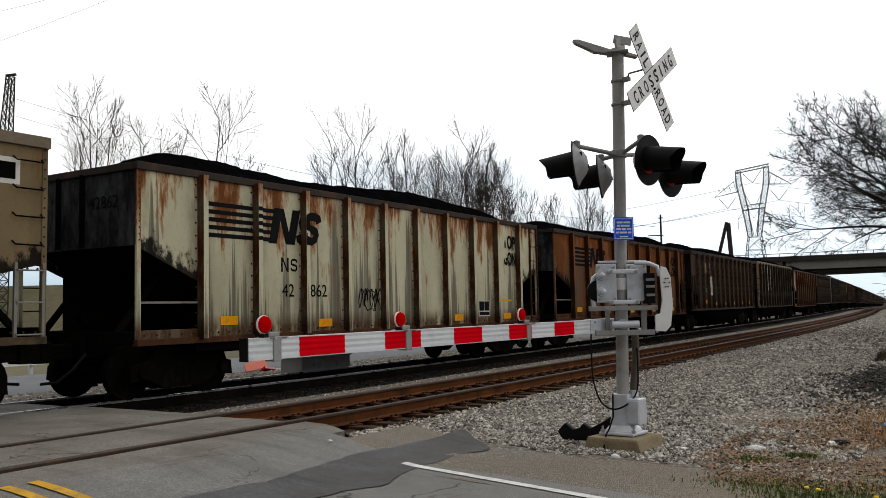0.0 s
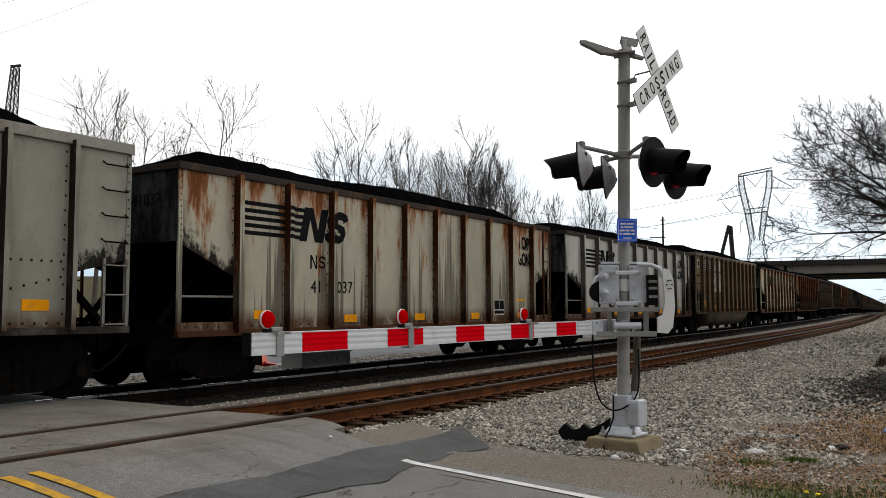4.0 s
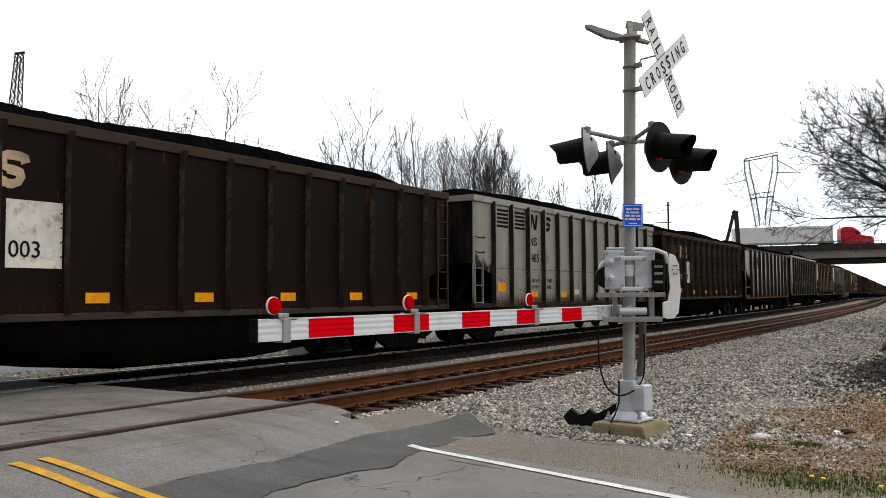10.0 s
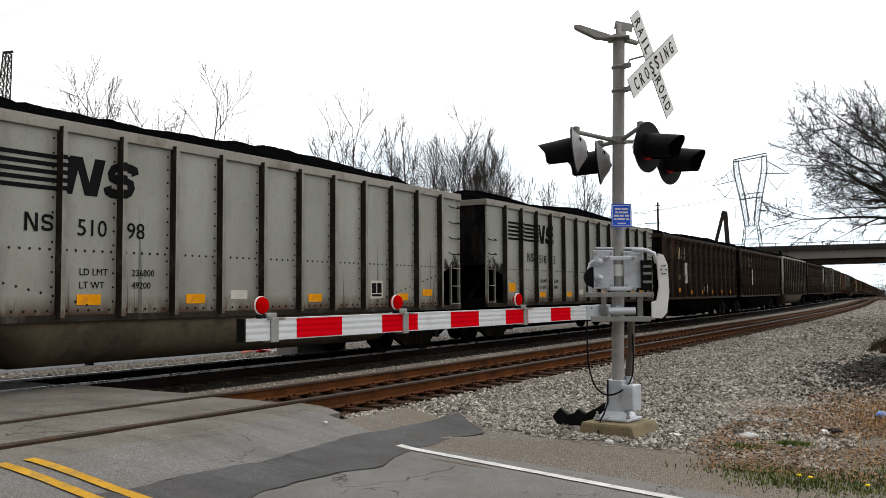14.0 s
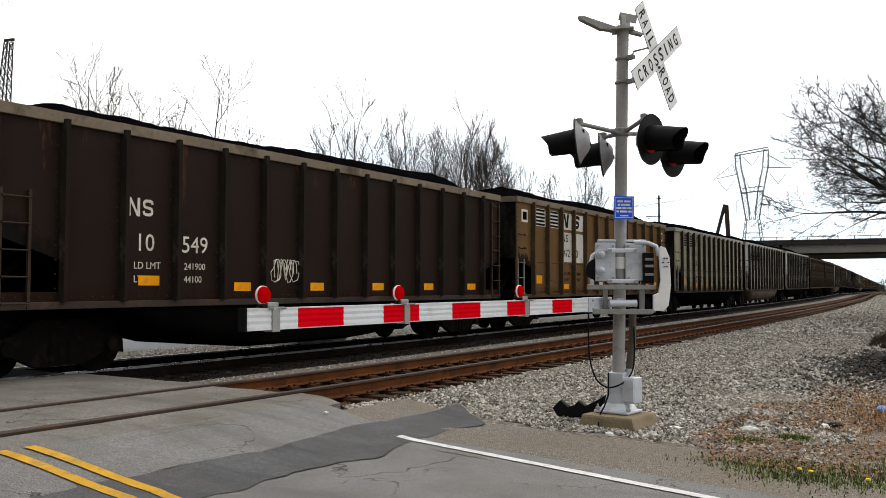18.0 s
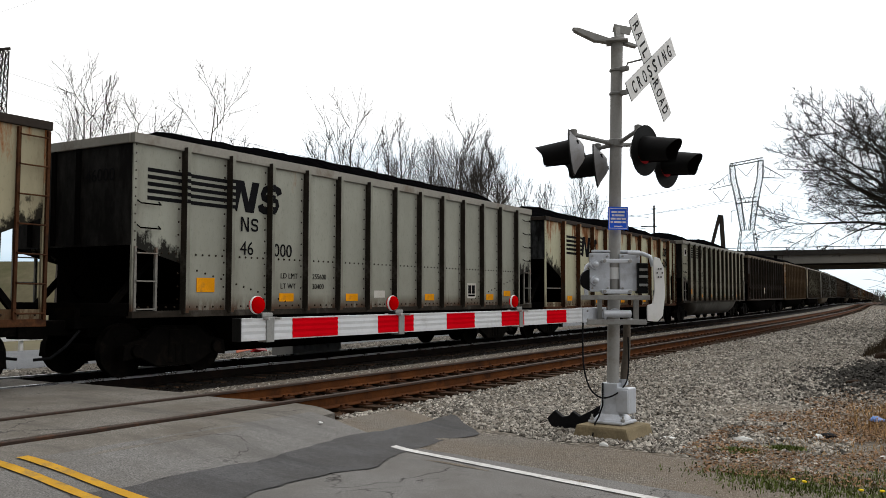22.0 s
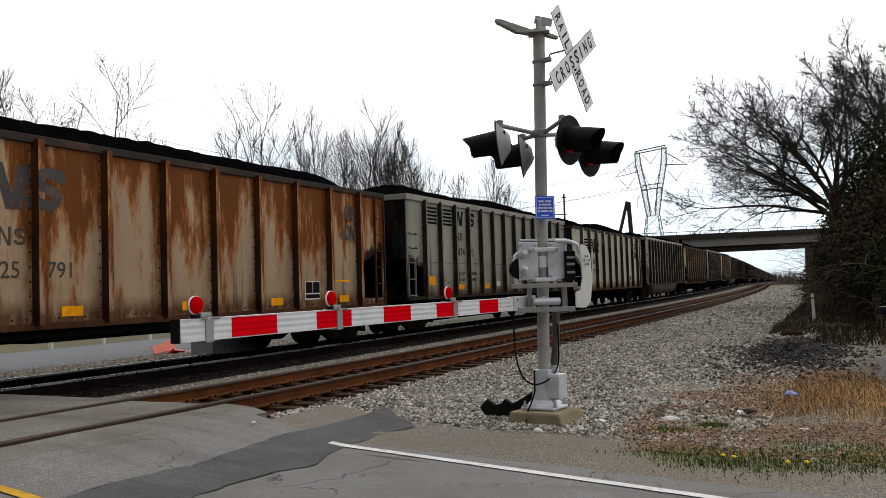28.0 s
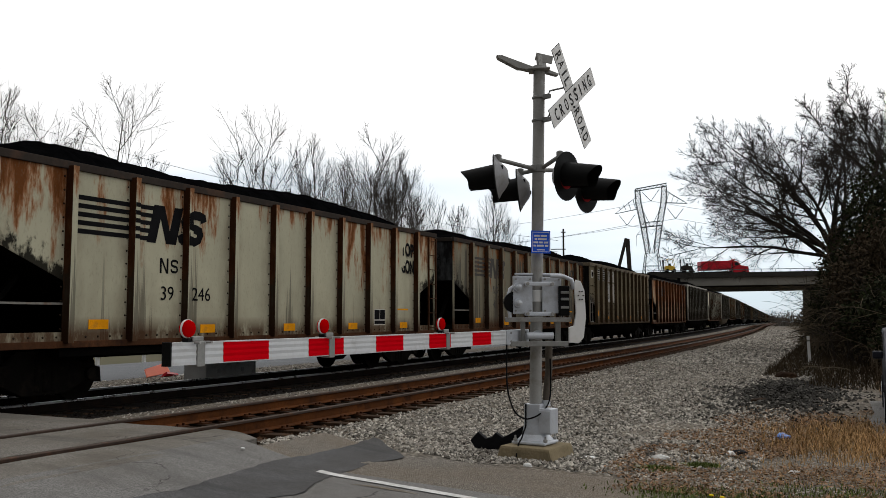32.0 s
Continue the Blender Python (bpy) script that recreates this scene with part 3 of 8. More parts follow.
# verge on the camera's side: leaf litter and a bank under the trees
g = Geo()
nx, ny = 30, 60
for j in range(ny + 1):
    for i in range(nx + 1):
        y = -14 + 190 * (j / ny) ** 1.5
        o = -5.0 - 30.0 * (i / nx) ** 1.5
        w = min(1, max(0, (y - 16) / 14))
        z = LOW - 0.02 + 0.05 * noise.noise((o * 0.5, y * 0.5, 2)) + w * 1.8 * min(1, max(0, (-o - 8.2) / 5.0))
        if i == 0:
            z -= 0.05
        p, _ = on_line(y, o, z)
        g.v.append(tuple(p))
for j in range(ny):
    for i in range(nx):
        a = j * (nx + 1) + i
        g.f.append((a, a + 1, a + nx + 2, a + nx + 1))
verge = tagged(part("verge", g, M["soil"], smooth=True), "verge of dead leaves and dry grass rising to a bank", "verge", kind="structure")

# ---- road over the line, a little askew ----
SKEW = -0.19


def road_y(x, off):
    """y of a line along the road; off is metres from the edge line, to the left of it."""
    return 8.17 + SKEW * x - off


def road_z(x):
    t = min(1, max(0, (x - 0.5) / 2.2))
    t = t * t * (3 - 2 * t)
    u = min(1, max(0, (-x - 7.6) / 3.0))
    return -0.008 - t * 0.235 - u * 0.12


def sheet(xs, y0, y1, lift, ny=6, rough=0.0):
    """A piece of road surface between two edges given as functions of x."""
    g = Geo()
    for x in xs:
        for j in range(ny + 1):
            y = y0(x) + (y1(x) - y0(x)) * j / ny
            g.v.append((x, y, road_z(x) + lift + rough * noise.noise((x * 3, y * 3, 1))))
    n = ny + 1
    for i in range(len(xs) - 1):
        for j in range(ny):
            a = i * n + j
            g.f.append((a, a + n, a + n + 1, a + 1))
    return g


def span(a, b, n):
    return [a + (b - a) * i / n for i in range(n + 1)]


shoulder = tagged(part("road_shoulder", sheet(span(1.3, 16, 30), lambda x: road_y(x, 0.3), lambda x: road_y(x, -1.55) + 0.2 * noise.noise((x * 0.9, 0, 5)), -0.006, 8, 0.02), M["dirt"]),
                  "sandy gravel shoulder beside the road", "shoulder", kind="structure")
road = tagged(part("road", sheet(span(0.85, 4, 63) + span(4, 22, 36)[1:], lambda x: road_y(x, 8.2), lambda x: road_y(x, -0.16) + 0.03 * noise.noise((x * 2.1, 1, 0)), 0.0, 10, 0.003), M["asphalt"]),
              "worn grey two-lane asphalt road", "road", kind="structure")
# newer patch before the crossing, with ragged edges
def patch_edge(x0, y):
    far = 1 if x0 > 1.5 else 0.35
    return x0 + far * (0.45 * noise.noise((y * 0.55, x0, 1)) + 0.14 * noise.noise((y * 2.3, x0, 4))) + 0.03 * noise.noise((y * 9, x0, 2))


def ragged_patch():
    g = Geo()
    n = 10
    ys = span(0.2, 9.8, 100)
    for y in ys:
        a, b = patch_edge(1.45, y) + 0.42, patch_edge(2.15, y) + 0.62
        if y > 9.0:
            b = a + max(0.02, (b - a)) * (1 - (y - 9.0) / 0.9)
        b = max(b, a + 0.02)
        for i in range(n + 1):
            x = a + (b - a) * i / n
            g.v.append((x, y, road_z(x) + 0.006 + 0.002 * noise.noise((x * 5, y * 5, 2))))
    for j in range(len(ys) - 1):
        for i in range(n):
            k = j * (n + 1) + i
            g.f.append((k, k + 1, k + n + 2, k + n + 1))
    return g


patch = tagged(part("asphalt_patch", ragged_patch(), M["patch"]),
               "darker asphalt patch across the road", "road patch", kind="structure")
for x0, dx in ((1.45, 0.42), (2.15, 0.62)):
    g = Geo()
    pts = [(patch_edge(x0, y) + dx, y) for y in span(road_y(x0, 7.9), road_y(x0, 0.6), 90)]
    for (xa, ya), (xb, yb) in zip(pts, pts[1:]):
        w = max(0.0, 0.004 + 0.010 * noise.noise((ya * 2.2, 7, x0)))
        g.add([(xa - w, ya, road_z(xa) + 0.010), (xa + w, ya, road_z(xa) + 0.010), (xb + w, yb, road_z(xb) + 0.010), (xb - w, yb, road_z(xb) + 0.010)], [(0, 1, 2, 3)])
    tagged(part("tar_seam", g, M["tar"]), "ragged black tar seam in the asphalt", "seam", kind="structure")

# crossing slabs: outside the near rail, between its rails, between the tracks, in the far track, beyond
def right_edge(x):
    return 8.62 if x < 0.2 else 8.62 - 0.30 * (x - 0.2)


for name, xa, xb, side in (("crossing_apron", 1.06, 0.20, 0.05), ("crossing_panel", -0.12, -1.33, -0.1), ("crossing_panel", -1.60, -4.45, 0.1),
                           ("crossing_panel", -4.75, -5.95, -0.1), ("crossing_apron", -6.28, -8.6, 0.3)):
    g = sheet(span(xb, xa, 6), lambda x: road_y(x, 8.0), lambda x: right_edge(x) + side * 0.6 + 0.05 * noise.noise((x * 2.3, 2, 0)), 0.0, 14, 0.006)
    n = len(g.v)
    g.v += [(x, y, z - 0.22) for x, y, z in g.v]
    g.f += [tuple(i + n for i in f[::-1]) for f in g.f]
    cols = 15
    rim = [i * cols for i in range(7)] + [6 * cols + j for j in range(1, cols)] + [i * cols + cols - 1 for i in range(5, -1, -1)] + [j for j in range(cols - 2, 0, -1)]
    for a, b in zip(rim, rim[1:] + rim[:1]):
        g.f.append((a, b, b + n, a + n))
    tagged(part(name, g, M["panel"]), "pale worn asphalt slab of the level crossing", "crossing slab", kind="structure")

# black rubber seals beside the near track's rails where the road crosses
for o in (0.0, GAUGE):
    for a, b in ((-0.205, -0.042), (0.042, 0.115)):
        tagged(part("flangeway_seal", strip([(o + a, -0.045), (o + (a + b) / 2, -0.030), (o + b, -0.045)], 0.4, 8.5, 0.6), M["rubber"]), "black rubber seal beside the crossing rail", "rail seal", kind="structure")

# far side: frontage road parallel to the line
far_road = tagged(part("far_road", strip([(8.6, -0.10), (9.2, -0.08), (14.0, -0.10), (14.3, -0.14)], -40, 160, 6.0), M["far_asphalt"]), "pale grey asphalt road beyond the tracks", "road", kind="structure")
far_gravel = tagged(part("far_shoulder", strip([(6.7, -0.19), (7.4, -0.12), (8.9, -0.095)], 6.5, 120, 2.0), M["gravel"]), "grey gravel shoulder beyond the tracks", "shoulder", kind="structure")

# paint on the road
def painted(name, mat, label, off, w, x0, x1, lift=0.012, turn=0.0, near=0.0):
    def run(x):
        return off + turn * max(0, 2.3 - x) + near * max(0, x - 2.2)
    g = sheet(span(x0, x1, int((x1 - x0) / 0.1)), lambda x: road_y(x, run(x) + w / 2) + 0.008 * noise.noise((x * 5, off, 0)), lambda x: road_y(x, run(x) - w / 2) + 0.008 * noise.noise((x * 5, off, 9)), lift, 1)
    return tagged(part(name, g, M[mat]), label, "road marking", kind="structure")


painted("edge_line", "line_white", "worn white painted edge line", 0.0, 0.11, 2.4, 20, near=0.075, lift=0.009)
painted("centre_line", "line_yellow", "worn double yellow centre line", 3.42, 0.11, 0.8, 20, turn=0.25)
painted("centre_line", "line_yellow", "worn double yellow centre line", 3.16, 0.11, 0.8, 20, turn=0.25)


# ---- track: rails, ties, plates ----
RAIL = [(-0.075, -0.185), (0.075, -0.185), (0.075, -0.172), (0.012, -0.150), (0.009, -0.045), (0.037, -0.036), (0.037, -0.008), (0.028, 0), (-0.028, 0), (-0.037, -0.008), (-0.037, -0.036), (-0.009, -0.045), (-0.012, -0.150), (-0.075, -0.172)]


def rail_mesh(o, s0, s1, step, lo, hi, mat, name):
    """A length of rail at o; lo and hi choose the part of the profile (web or head)."""
    prof = [p for p in RAIL if lo <= p[1] <= hi]
    n, g = len(prof), Geo()
    count = int((s1 - s0) / step) + 1
    for i in range(count):
        s = s0 + (s1 - s0) * i / (count - 1)
        for u, z in prof:
            p, _ = on_line(s, o + u, z)
            g.v.append(tuple(p))
    for i in range(count - 1):
        for j in range(n):
            a, b = i * n + j, i * n + (j + 1) % n
            g.f.append((a, b, b + n, a + n))
    g.f += [tuple(range(n)), tuple(range((count - 1) * n, count * n))[::-1]]
    return mesh_of(name, g, mat)


for tname, o0, lab, shiny in (("near_track", 0.0, "rusty unused railway track on timber ties", "railhead"), ("loaded_track", TRAIN_O - GAUGE / 2, "railway track that carries the coal train", "tread")):
    track = thing(tname, lab, "railway track", kind="structure")
    for o in (o0, o0 + GAUGE):
        rl = part("rail", rail_mesh(o, -30, 420, 5.0, -1, -0.036, M["rail" if tname == "near_track" else "rail_shaded"], "rail"), None, track)
        part("rail_head", rail_mesh(o, -30, 420, 5.0, -0.036, 0.01, M[shiny], "rail_head"), None, rl, "worn rail head")
    tie_me = mesh_of("tie", Geo().box((0, 0, 0), (2.55, 0.225, 0.17)), M["tie"], 0.012)
    pl = Geo().box((0, 0, 0), (0.36, 0.19, 0.022))
    for sx in (-1, 1):
        for sy in (-1, 1):
            pl.box((sx * 0.095, sy * 0.06, 0.022), (0.035, 0.028, 0.04))
    pl_me = mesh_of("tie_plate", pl, M["plate"])
    first = 8.75 if tname == "near_track" else 9.0
    rest, rest_p = Geo(), Geo()
    rnd = random.Random(5)
    for i in range(430 if tname == "near_track" else 120):
        s = first + i * 0.52 + rnd.uniform(-0.03, 0.03)
        p, a = on_line(s, o0 + GAUGE / 2 + rnd.uniform(-0.05, 0.05), -0.288 + rnd.uniform(-0.012, 0.004))
        m = Matrix.Translation(p) @ Matrix.Rotation(a + rnd.uniform(-0.02, 0.02), 4, "Z")
        if i < 110:
            tie = part("tie", tie_me, None, track, at=m)
            for o in (-GAUGE / 2, GAUGE / 2):
                q, _ = on_line(s, o0 + GAUGE / 2 - o, -0.194)
                if i < 70 and tname == "near_track":
                    part("tie_plate", pl_me, None, track, at=Matrix.Translation(q) @ Matrix.Rotation(a, 4, "Z"))
        else:
            rest.box(tuple(p), (2.55, 0.225, 0.17), math.degrees(a))
    if rest.v:
        tagged(part("tie_row", rest, M["tie"], track), kind="stuff")


# ---- loose ballast stones ----
def stones(name, label, spots, size, mat, seed):
    rnd = np.random.RandomState(seed)
    base = np.array([(1, 0, 0), (-1, 0, 0), (0, 1, 0), (0, -1, 0), (0, 0, 1), (0, 0, -1)], float)
    fc = np.array([(0, 2, 4), (2, 1, 4), (1, 3, 4), (3, 0, 4), (2, 0, 5), (1, 2, 5), (3, 1, 5), (0, 3, 5)])
    n = len(spots)
    v = base[None] * rnd.uniform(0.55, 1.15, (n, 6, 1)) + rnd.uniform(-0.35, 0.35, (n, 6, 3))
    v *= (size * rnd.uniform(0.55, 1.35, (n, 1, 1))) * np.array([1, 1, 0.75])
    a = rnd.uniform(0, 6.283, n)
    c, s = np.cos(a)[:, None], np.sin(a)[:, None]
    x, y = v[..., 0] * c - v[..., 1] * s, v[..., 0] * s + v[..., 1] * c
    v = np.stack([x, y, v[..., 2]], -1) + np.array(spots)[:, None, :]
    f = fc[None] + (np.arange(n) * 6)[:, None, None]
    me = bpy.data.meshes.new(name)
    me.from_pydata(v.reshape(-1, 3).tolist(), [], f.reshape(-1, 3).tolist())
    me.materials.append(mat)
    ob = new(name, me)
    return tagged(ob, label, "ballast", kind="stuff")


rnd = random.Random(11)
spots, rusty, oily = [], [], []
for i in range(42000):                                   # yard round the signal mast, thinning out with distance
    s = 8.4 + 34 * rnd.random() ** 2.0
    o = -0.55 - 6.0 * rnd.random() ** 0.9
    edge = road_y(-o, -1.75) + 0.35 * noise.noise((o * 1.3, 0, 8))
    if s < edge and o < -1.4:
        continue
    if s < 9.0 and o > -1.4:
        continue
    p, _ = on_line(s, o, LOW + 0.012 + max(0, (o + 1.9) / 1.3 * 0.05))
    spots.append(tuple(p))
for i in range(17000):                                   # cribs and shoulders of the two tracks
    s = 8.7 + 42 * rnd.random() ** 1.6
    o = rnd.choice((rnd.uniform(-0.95, -0.1), rnd.uniform(0.1, 1.4), rnd.uniform(1.6, 4.3), rnd.uniform(1.6, 4.3), rnd.uniform(4.8, 8.4)))
    z = -0.205 if o > 1.5 else -0.248 if o > -0.3 else -0.262
    p, _ = on_line(s, o, z)
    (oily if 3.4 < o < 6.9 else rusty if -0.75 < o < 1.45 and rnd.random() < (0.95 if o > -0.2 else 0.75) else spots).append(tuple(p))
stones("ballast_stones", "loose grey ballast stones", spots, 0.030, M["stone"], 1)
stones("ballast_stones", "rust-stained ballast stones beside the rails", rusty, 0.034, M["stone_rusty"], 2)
stones("ballast_stones", "oil-blackened ballast stones, darker for the shade under the train", oily, 0.034, M["stone_oily_shaded"], 4)
far = []
for i in range(9000):
    s, o = 7.5 + 26 * rnd.random(), rnd.uniform(6.6, 9.0)
    p, _ = on_line(s, o, -0.12 if o > 7.4 else -0.17)
    far.append(tuple(p))
stones("ballast_stones", "loose grey stones beyond the tracks", far, 0.04, M["stone"], 3)
afar = []
for i in range(11000):                                   # coarse stone far down the yard
    s, o = 32 + 80 * rnd.random() ** 1.5, -0.7 - 5.5 * rnd.random()
    p, _ = on_line(s, o, LOW + 0.02)
    afar.append(tuple(p))
stones("ballast_stones", "loose grey stones far along the yard", afar, 0.07, M["stone"], 8)
spoil = []
for i in range(2600):                                    # low heap of dark spoil at the foot of the bank
    s, o = rnd.gauss(20.0, 2.6), rnd.gauss(-6.2, 0.7)
    p, _ = on_line(s, o, LOW + 0.01 + 0.16 * math.exp(-((s - 20.5) / 2.6) ** 2 - ((o + 6.1) / 0.6) ** 2) * rnd.random())
    spoil.append(tuple(p))
stones("ballast_stones", "low heap of dark ballast spoil", spoil, 0.05, M["stone_dark"], 6)

# ---- the coal train ----
PITCH = 16.161
HALF = 7.41
SPEED = (9.195, 12.2917, 0.006296, 0.0001054)      # place of the first car's rear corner, by powers of the time


def train_s(t):
    return SPEED[0] + SPEED[1] * t + SPEED[2] * t * t + SPEED[3] * t ** 3


MESHES = {}


def cached(key, make):
    if key not in MESHES:
        MESHES[key] = make()
    return MESHES[key]


def truck_meshes():
    g = Geo()
    prof = [(-1.15, 0.30), (-1.12, 0.56), (-0.70, 0.66), (-0.45, 0.86), (0.45, 0.86), (0.70, 0.66), (1.12, 0.56), (1.15, 0.30), (0.80, 0.34), (0.42, 0.16), (-0.42, 0.16), (-0.80, 0.34)]
    for x in (-1.06, 1.06):
        g.prism(prof, "x", x - 0.07, x + 0.07)
        for y in (-0.89, 0.89):
            g.tube((x - 0.02, y, 0.457), (x + (0.13 if x > 0 else -0.13), y, 0.457), 0.13, 0.11, 10)
        for y in (-0.16, 0, 0.16):
            g.tube((x + (0.03 if x > 0 else -0.03), y, 0.22), (x + (0.03 if x > 0 else -0.03), y, 0.60), 0.07, 0.07, 8)
    g.box((0, 0, 0.66), (2.3, 0.40, 0.26))
    frame_me = mesh_of("side_frames", g, M["truck"], 0.012)
    w = Geo().tube((-1.1, 0, 0), (1.1, 0, 0), 0.085, 0.085, 10)
    for sx in (-1, 1):
        x = sx * 0.72
        w.lathe([(0.10, x - 0.07), (0.40, x - 0.05), (0.44, x - 0.065), (0.457, x - 0.06), (0.457, x + 0.065), (0.38, x + 0.06), (0.10, x + 0.09)], (0, 0, 0), 24, "x")
        for i in range(3):
            a = i * 2.094
            w.box((x + sx * 0.07, 0.25 * math.cos(a), 0.25 * math.sin(a)), (0.03, 0.09, 0.09), 0, math.degrees(a))
    wheel_me = mesh_of("wheelset", w, M["truck"], 0, True)
    return frame_me, wheel_me


def ladder_mesh(key, w, z0, z1, rungs, mat):
    """Side ladder: stiles up z at y 0 and y w, just proud of the side (x 0)."""
    def make():
        g = Geo()
        for y in (0, w):
            g.box((0.03, y, (z0 + z1) / 2), (0.045, 0.045, z1 - z0))
        for i in range(rungs):
            z = z0 + 0.12 + (z1 - z0 - 0.2) * i / (rungs - 1)
            g.path([(0.03, 0, z), (0.075, 0.01, z - 0.03), (0.075, w - 0.01, z - 0.03), (0.03, w, z)], 0.013, 6)
        return mesh_of("ladder", g, mat)
    return cached(("ladder", key, mat.name), make)


def coal_mesh(seed, top, peak):
    def make():
        g, nx, ny = Geo(), 16, 130
        for j in range(ny + 1):
            for i in range(nx + 1):
                x, y = -1.42 + 2.84 * i / nx, -7.2 + 14.4 * j / ny
                u, w = 1 - (x / 1.42) ** 2, min(1, (7.2 - abs(y)) / 1.5)
                z = top - 0.18 + (peak + 0.18) * (max(0, u) ** 0.6) * (w ** 0.7) * (0.82 + 0.20 * noise.noise((y * 0.22, seed * 5.1, 0)))
                z += 0.04 * noise.noise((x * 3, y * 3, seed)) + 0.055 * noise.noise((x * 8, y * 8, seed))
                g.v.append((x, y, z))
        for j in range(ny):
            for i in range(nx):
                a = j * (nx + 1) + i
                g.f.append((a, a + 1, a + nx + 2, a + nx + 1))
        return mesh_of("coal_load", g, M["coal"])
    return cached(("coal", seed, top, peak), make)


def rib_xs(panels):
    return [-HALF + 2 * HALF * i / panels for i in range(1, panels)]


def side_sheets(kind):
    """Sheets of both long sides, with the open corners below the slope sheets."""
    top, sill, hi, lo, w = SHAPE[kind]
    g = Geo()
    e = HALF - 0.004
    b = HALF - w
    outline = [(-b, sill), (b, sill), (b, lo), (e, hi), (e, top), (-e, top), (-e, hi), (-b, lo)]
    for x in (-1.6, 1.58):
        g.prism(outline, "x", x, x + 0.02)
    return mesh_of("side_sheet", g, None)


# per kind: top, underside of the side, open corner's upper and lower height and width
SHAPE = {"tub": (3.93, 1.12, 2.18, 1.92, 1.06), "gon": (3.86, 1.02, 2.53, 1.96, 1.35), "steel": (3.86, 1.14, 2.10, 1.75, 1.06)}
PANELS = {"tub": 14, "gon": 11, "steel": 14}


def frame_meshes(kind):
    """Ends, slope sheets, floor, sills, braces: all that is dark below and between the sides. Name and mesh of each."""
    top, sill, hi, lo, w = SHAPE[kind]
    out = []

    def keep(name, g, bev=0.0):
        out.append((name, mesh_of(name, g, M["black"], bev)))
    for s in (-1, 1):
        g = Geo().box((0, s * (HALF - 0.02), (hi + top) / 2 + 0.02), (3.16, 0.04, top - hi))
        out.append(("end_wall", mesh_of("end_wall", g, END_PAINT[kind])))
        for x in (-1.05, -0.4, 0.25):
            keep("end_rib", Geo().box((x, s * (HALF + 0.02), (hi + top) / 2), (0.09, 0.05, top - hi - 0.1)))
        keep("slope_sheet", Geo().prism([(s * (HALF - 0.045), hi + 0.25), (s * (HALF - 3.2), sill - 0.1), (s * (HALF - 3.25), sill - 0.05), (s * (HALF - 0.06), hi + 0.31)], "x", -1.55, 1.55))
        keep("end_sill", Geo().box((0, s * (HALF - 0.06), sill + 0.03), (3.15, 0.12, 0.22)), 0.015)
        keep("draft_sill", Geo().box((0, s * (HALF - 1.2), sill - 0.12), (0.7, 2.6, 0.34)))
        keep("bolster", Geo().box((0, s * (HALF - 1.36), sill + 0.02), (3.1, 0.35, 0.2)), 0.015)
        # added plate, black like the slope sheet, fills the open corner with shade
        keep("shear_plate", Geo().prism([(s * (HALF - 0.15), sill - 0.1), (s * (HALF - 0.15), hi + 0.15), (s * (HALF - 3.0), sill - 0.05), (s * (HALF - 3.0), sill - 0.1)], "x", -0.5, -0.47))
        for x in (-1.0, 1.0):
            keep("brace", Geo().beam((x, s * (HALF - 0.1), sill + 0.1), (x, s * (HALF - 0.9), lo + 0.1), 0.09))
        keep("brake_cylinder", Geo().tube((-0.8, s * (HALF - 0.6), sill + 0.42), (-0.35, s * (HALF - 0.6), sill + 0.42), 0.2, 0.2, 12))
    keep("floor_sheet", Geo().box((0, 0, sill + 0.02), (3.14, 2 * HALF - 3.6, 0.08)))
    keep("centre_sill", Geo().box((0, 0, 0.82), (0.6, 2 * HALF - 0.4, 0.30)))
    if kind == "gon":
        for s in (-1, 1):
            keep("lower_sill", Geo().box((s * 1.5, 0, 0.90), (0.10, 2 * HALF - 2.6, 0.24)))
        keep("hopper", Geo().box((0, 0, 0.80), (2.6, 6.4, 0.2)))
    return out


def belly_mesh(kind):
    """The tub that hangs between the trucks."""
    g = Geo()
    if kind == "tub":
        prof = [(-1.56, 1.13), (-1.56, 0.95), (-1.45, 0.62), (-1.18, 0.38), (-0.6, 0.30), (0.6, 0.30), (1.18, 0.38), (1.45, 0.62), (1.56, 0.95), (1.56, 1.13)]
        stations = [(-5.25, 0.15), (-4.55, 0.9), (-4.35, 1.0), (4.35, 1.0), (4.55, 0.9), (5.25, 0.15)]
    else:
        prof = [(-1.54, 1.14), (-1.54, 0.95), (-1.48, 0.55), (-1.3, 0.30), (-0.6, 0.18), (0.6, 0.18), (1.3, 0.30), (1.48, 0.55), (1.54, 0.95), (1.54, 1.14)]
        stations = [(-5.1, 0.12), (-4.3, 0.55), (-3.2, 0.85), (-1.6, 1.0), (1.6, 1.0), (3.2, 0.85), (4.3, 0.55), (5.1, 0.12)]
    n = len(prof)
    for y, k in stations:
        g.v += [(x, y, 1.14 - (1.14 - z) * k) for x, z in prof]
    for i in range(len(stations) - 1):
        for j in range(n - 1):
            a = i * n + j
            g.f.append((a, a + 1, a + n + 1, a + n))
    g.f += [tuple(range(n))[::-1], tuple(range((len(stations) - 1) * n, len(stations) * n))]
    return mesh_of("belly", g, None, 0, True)


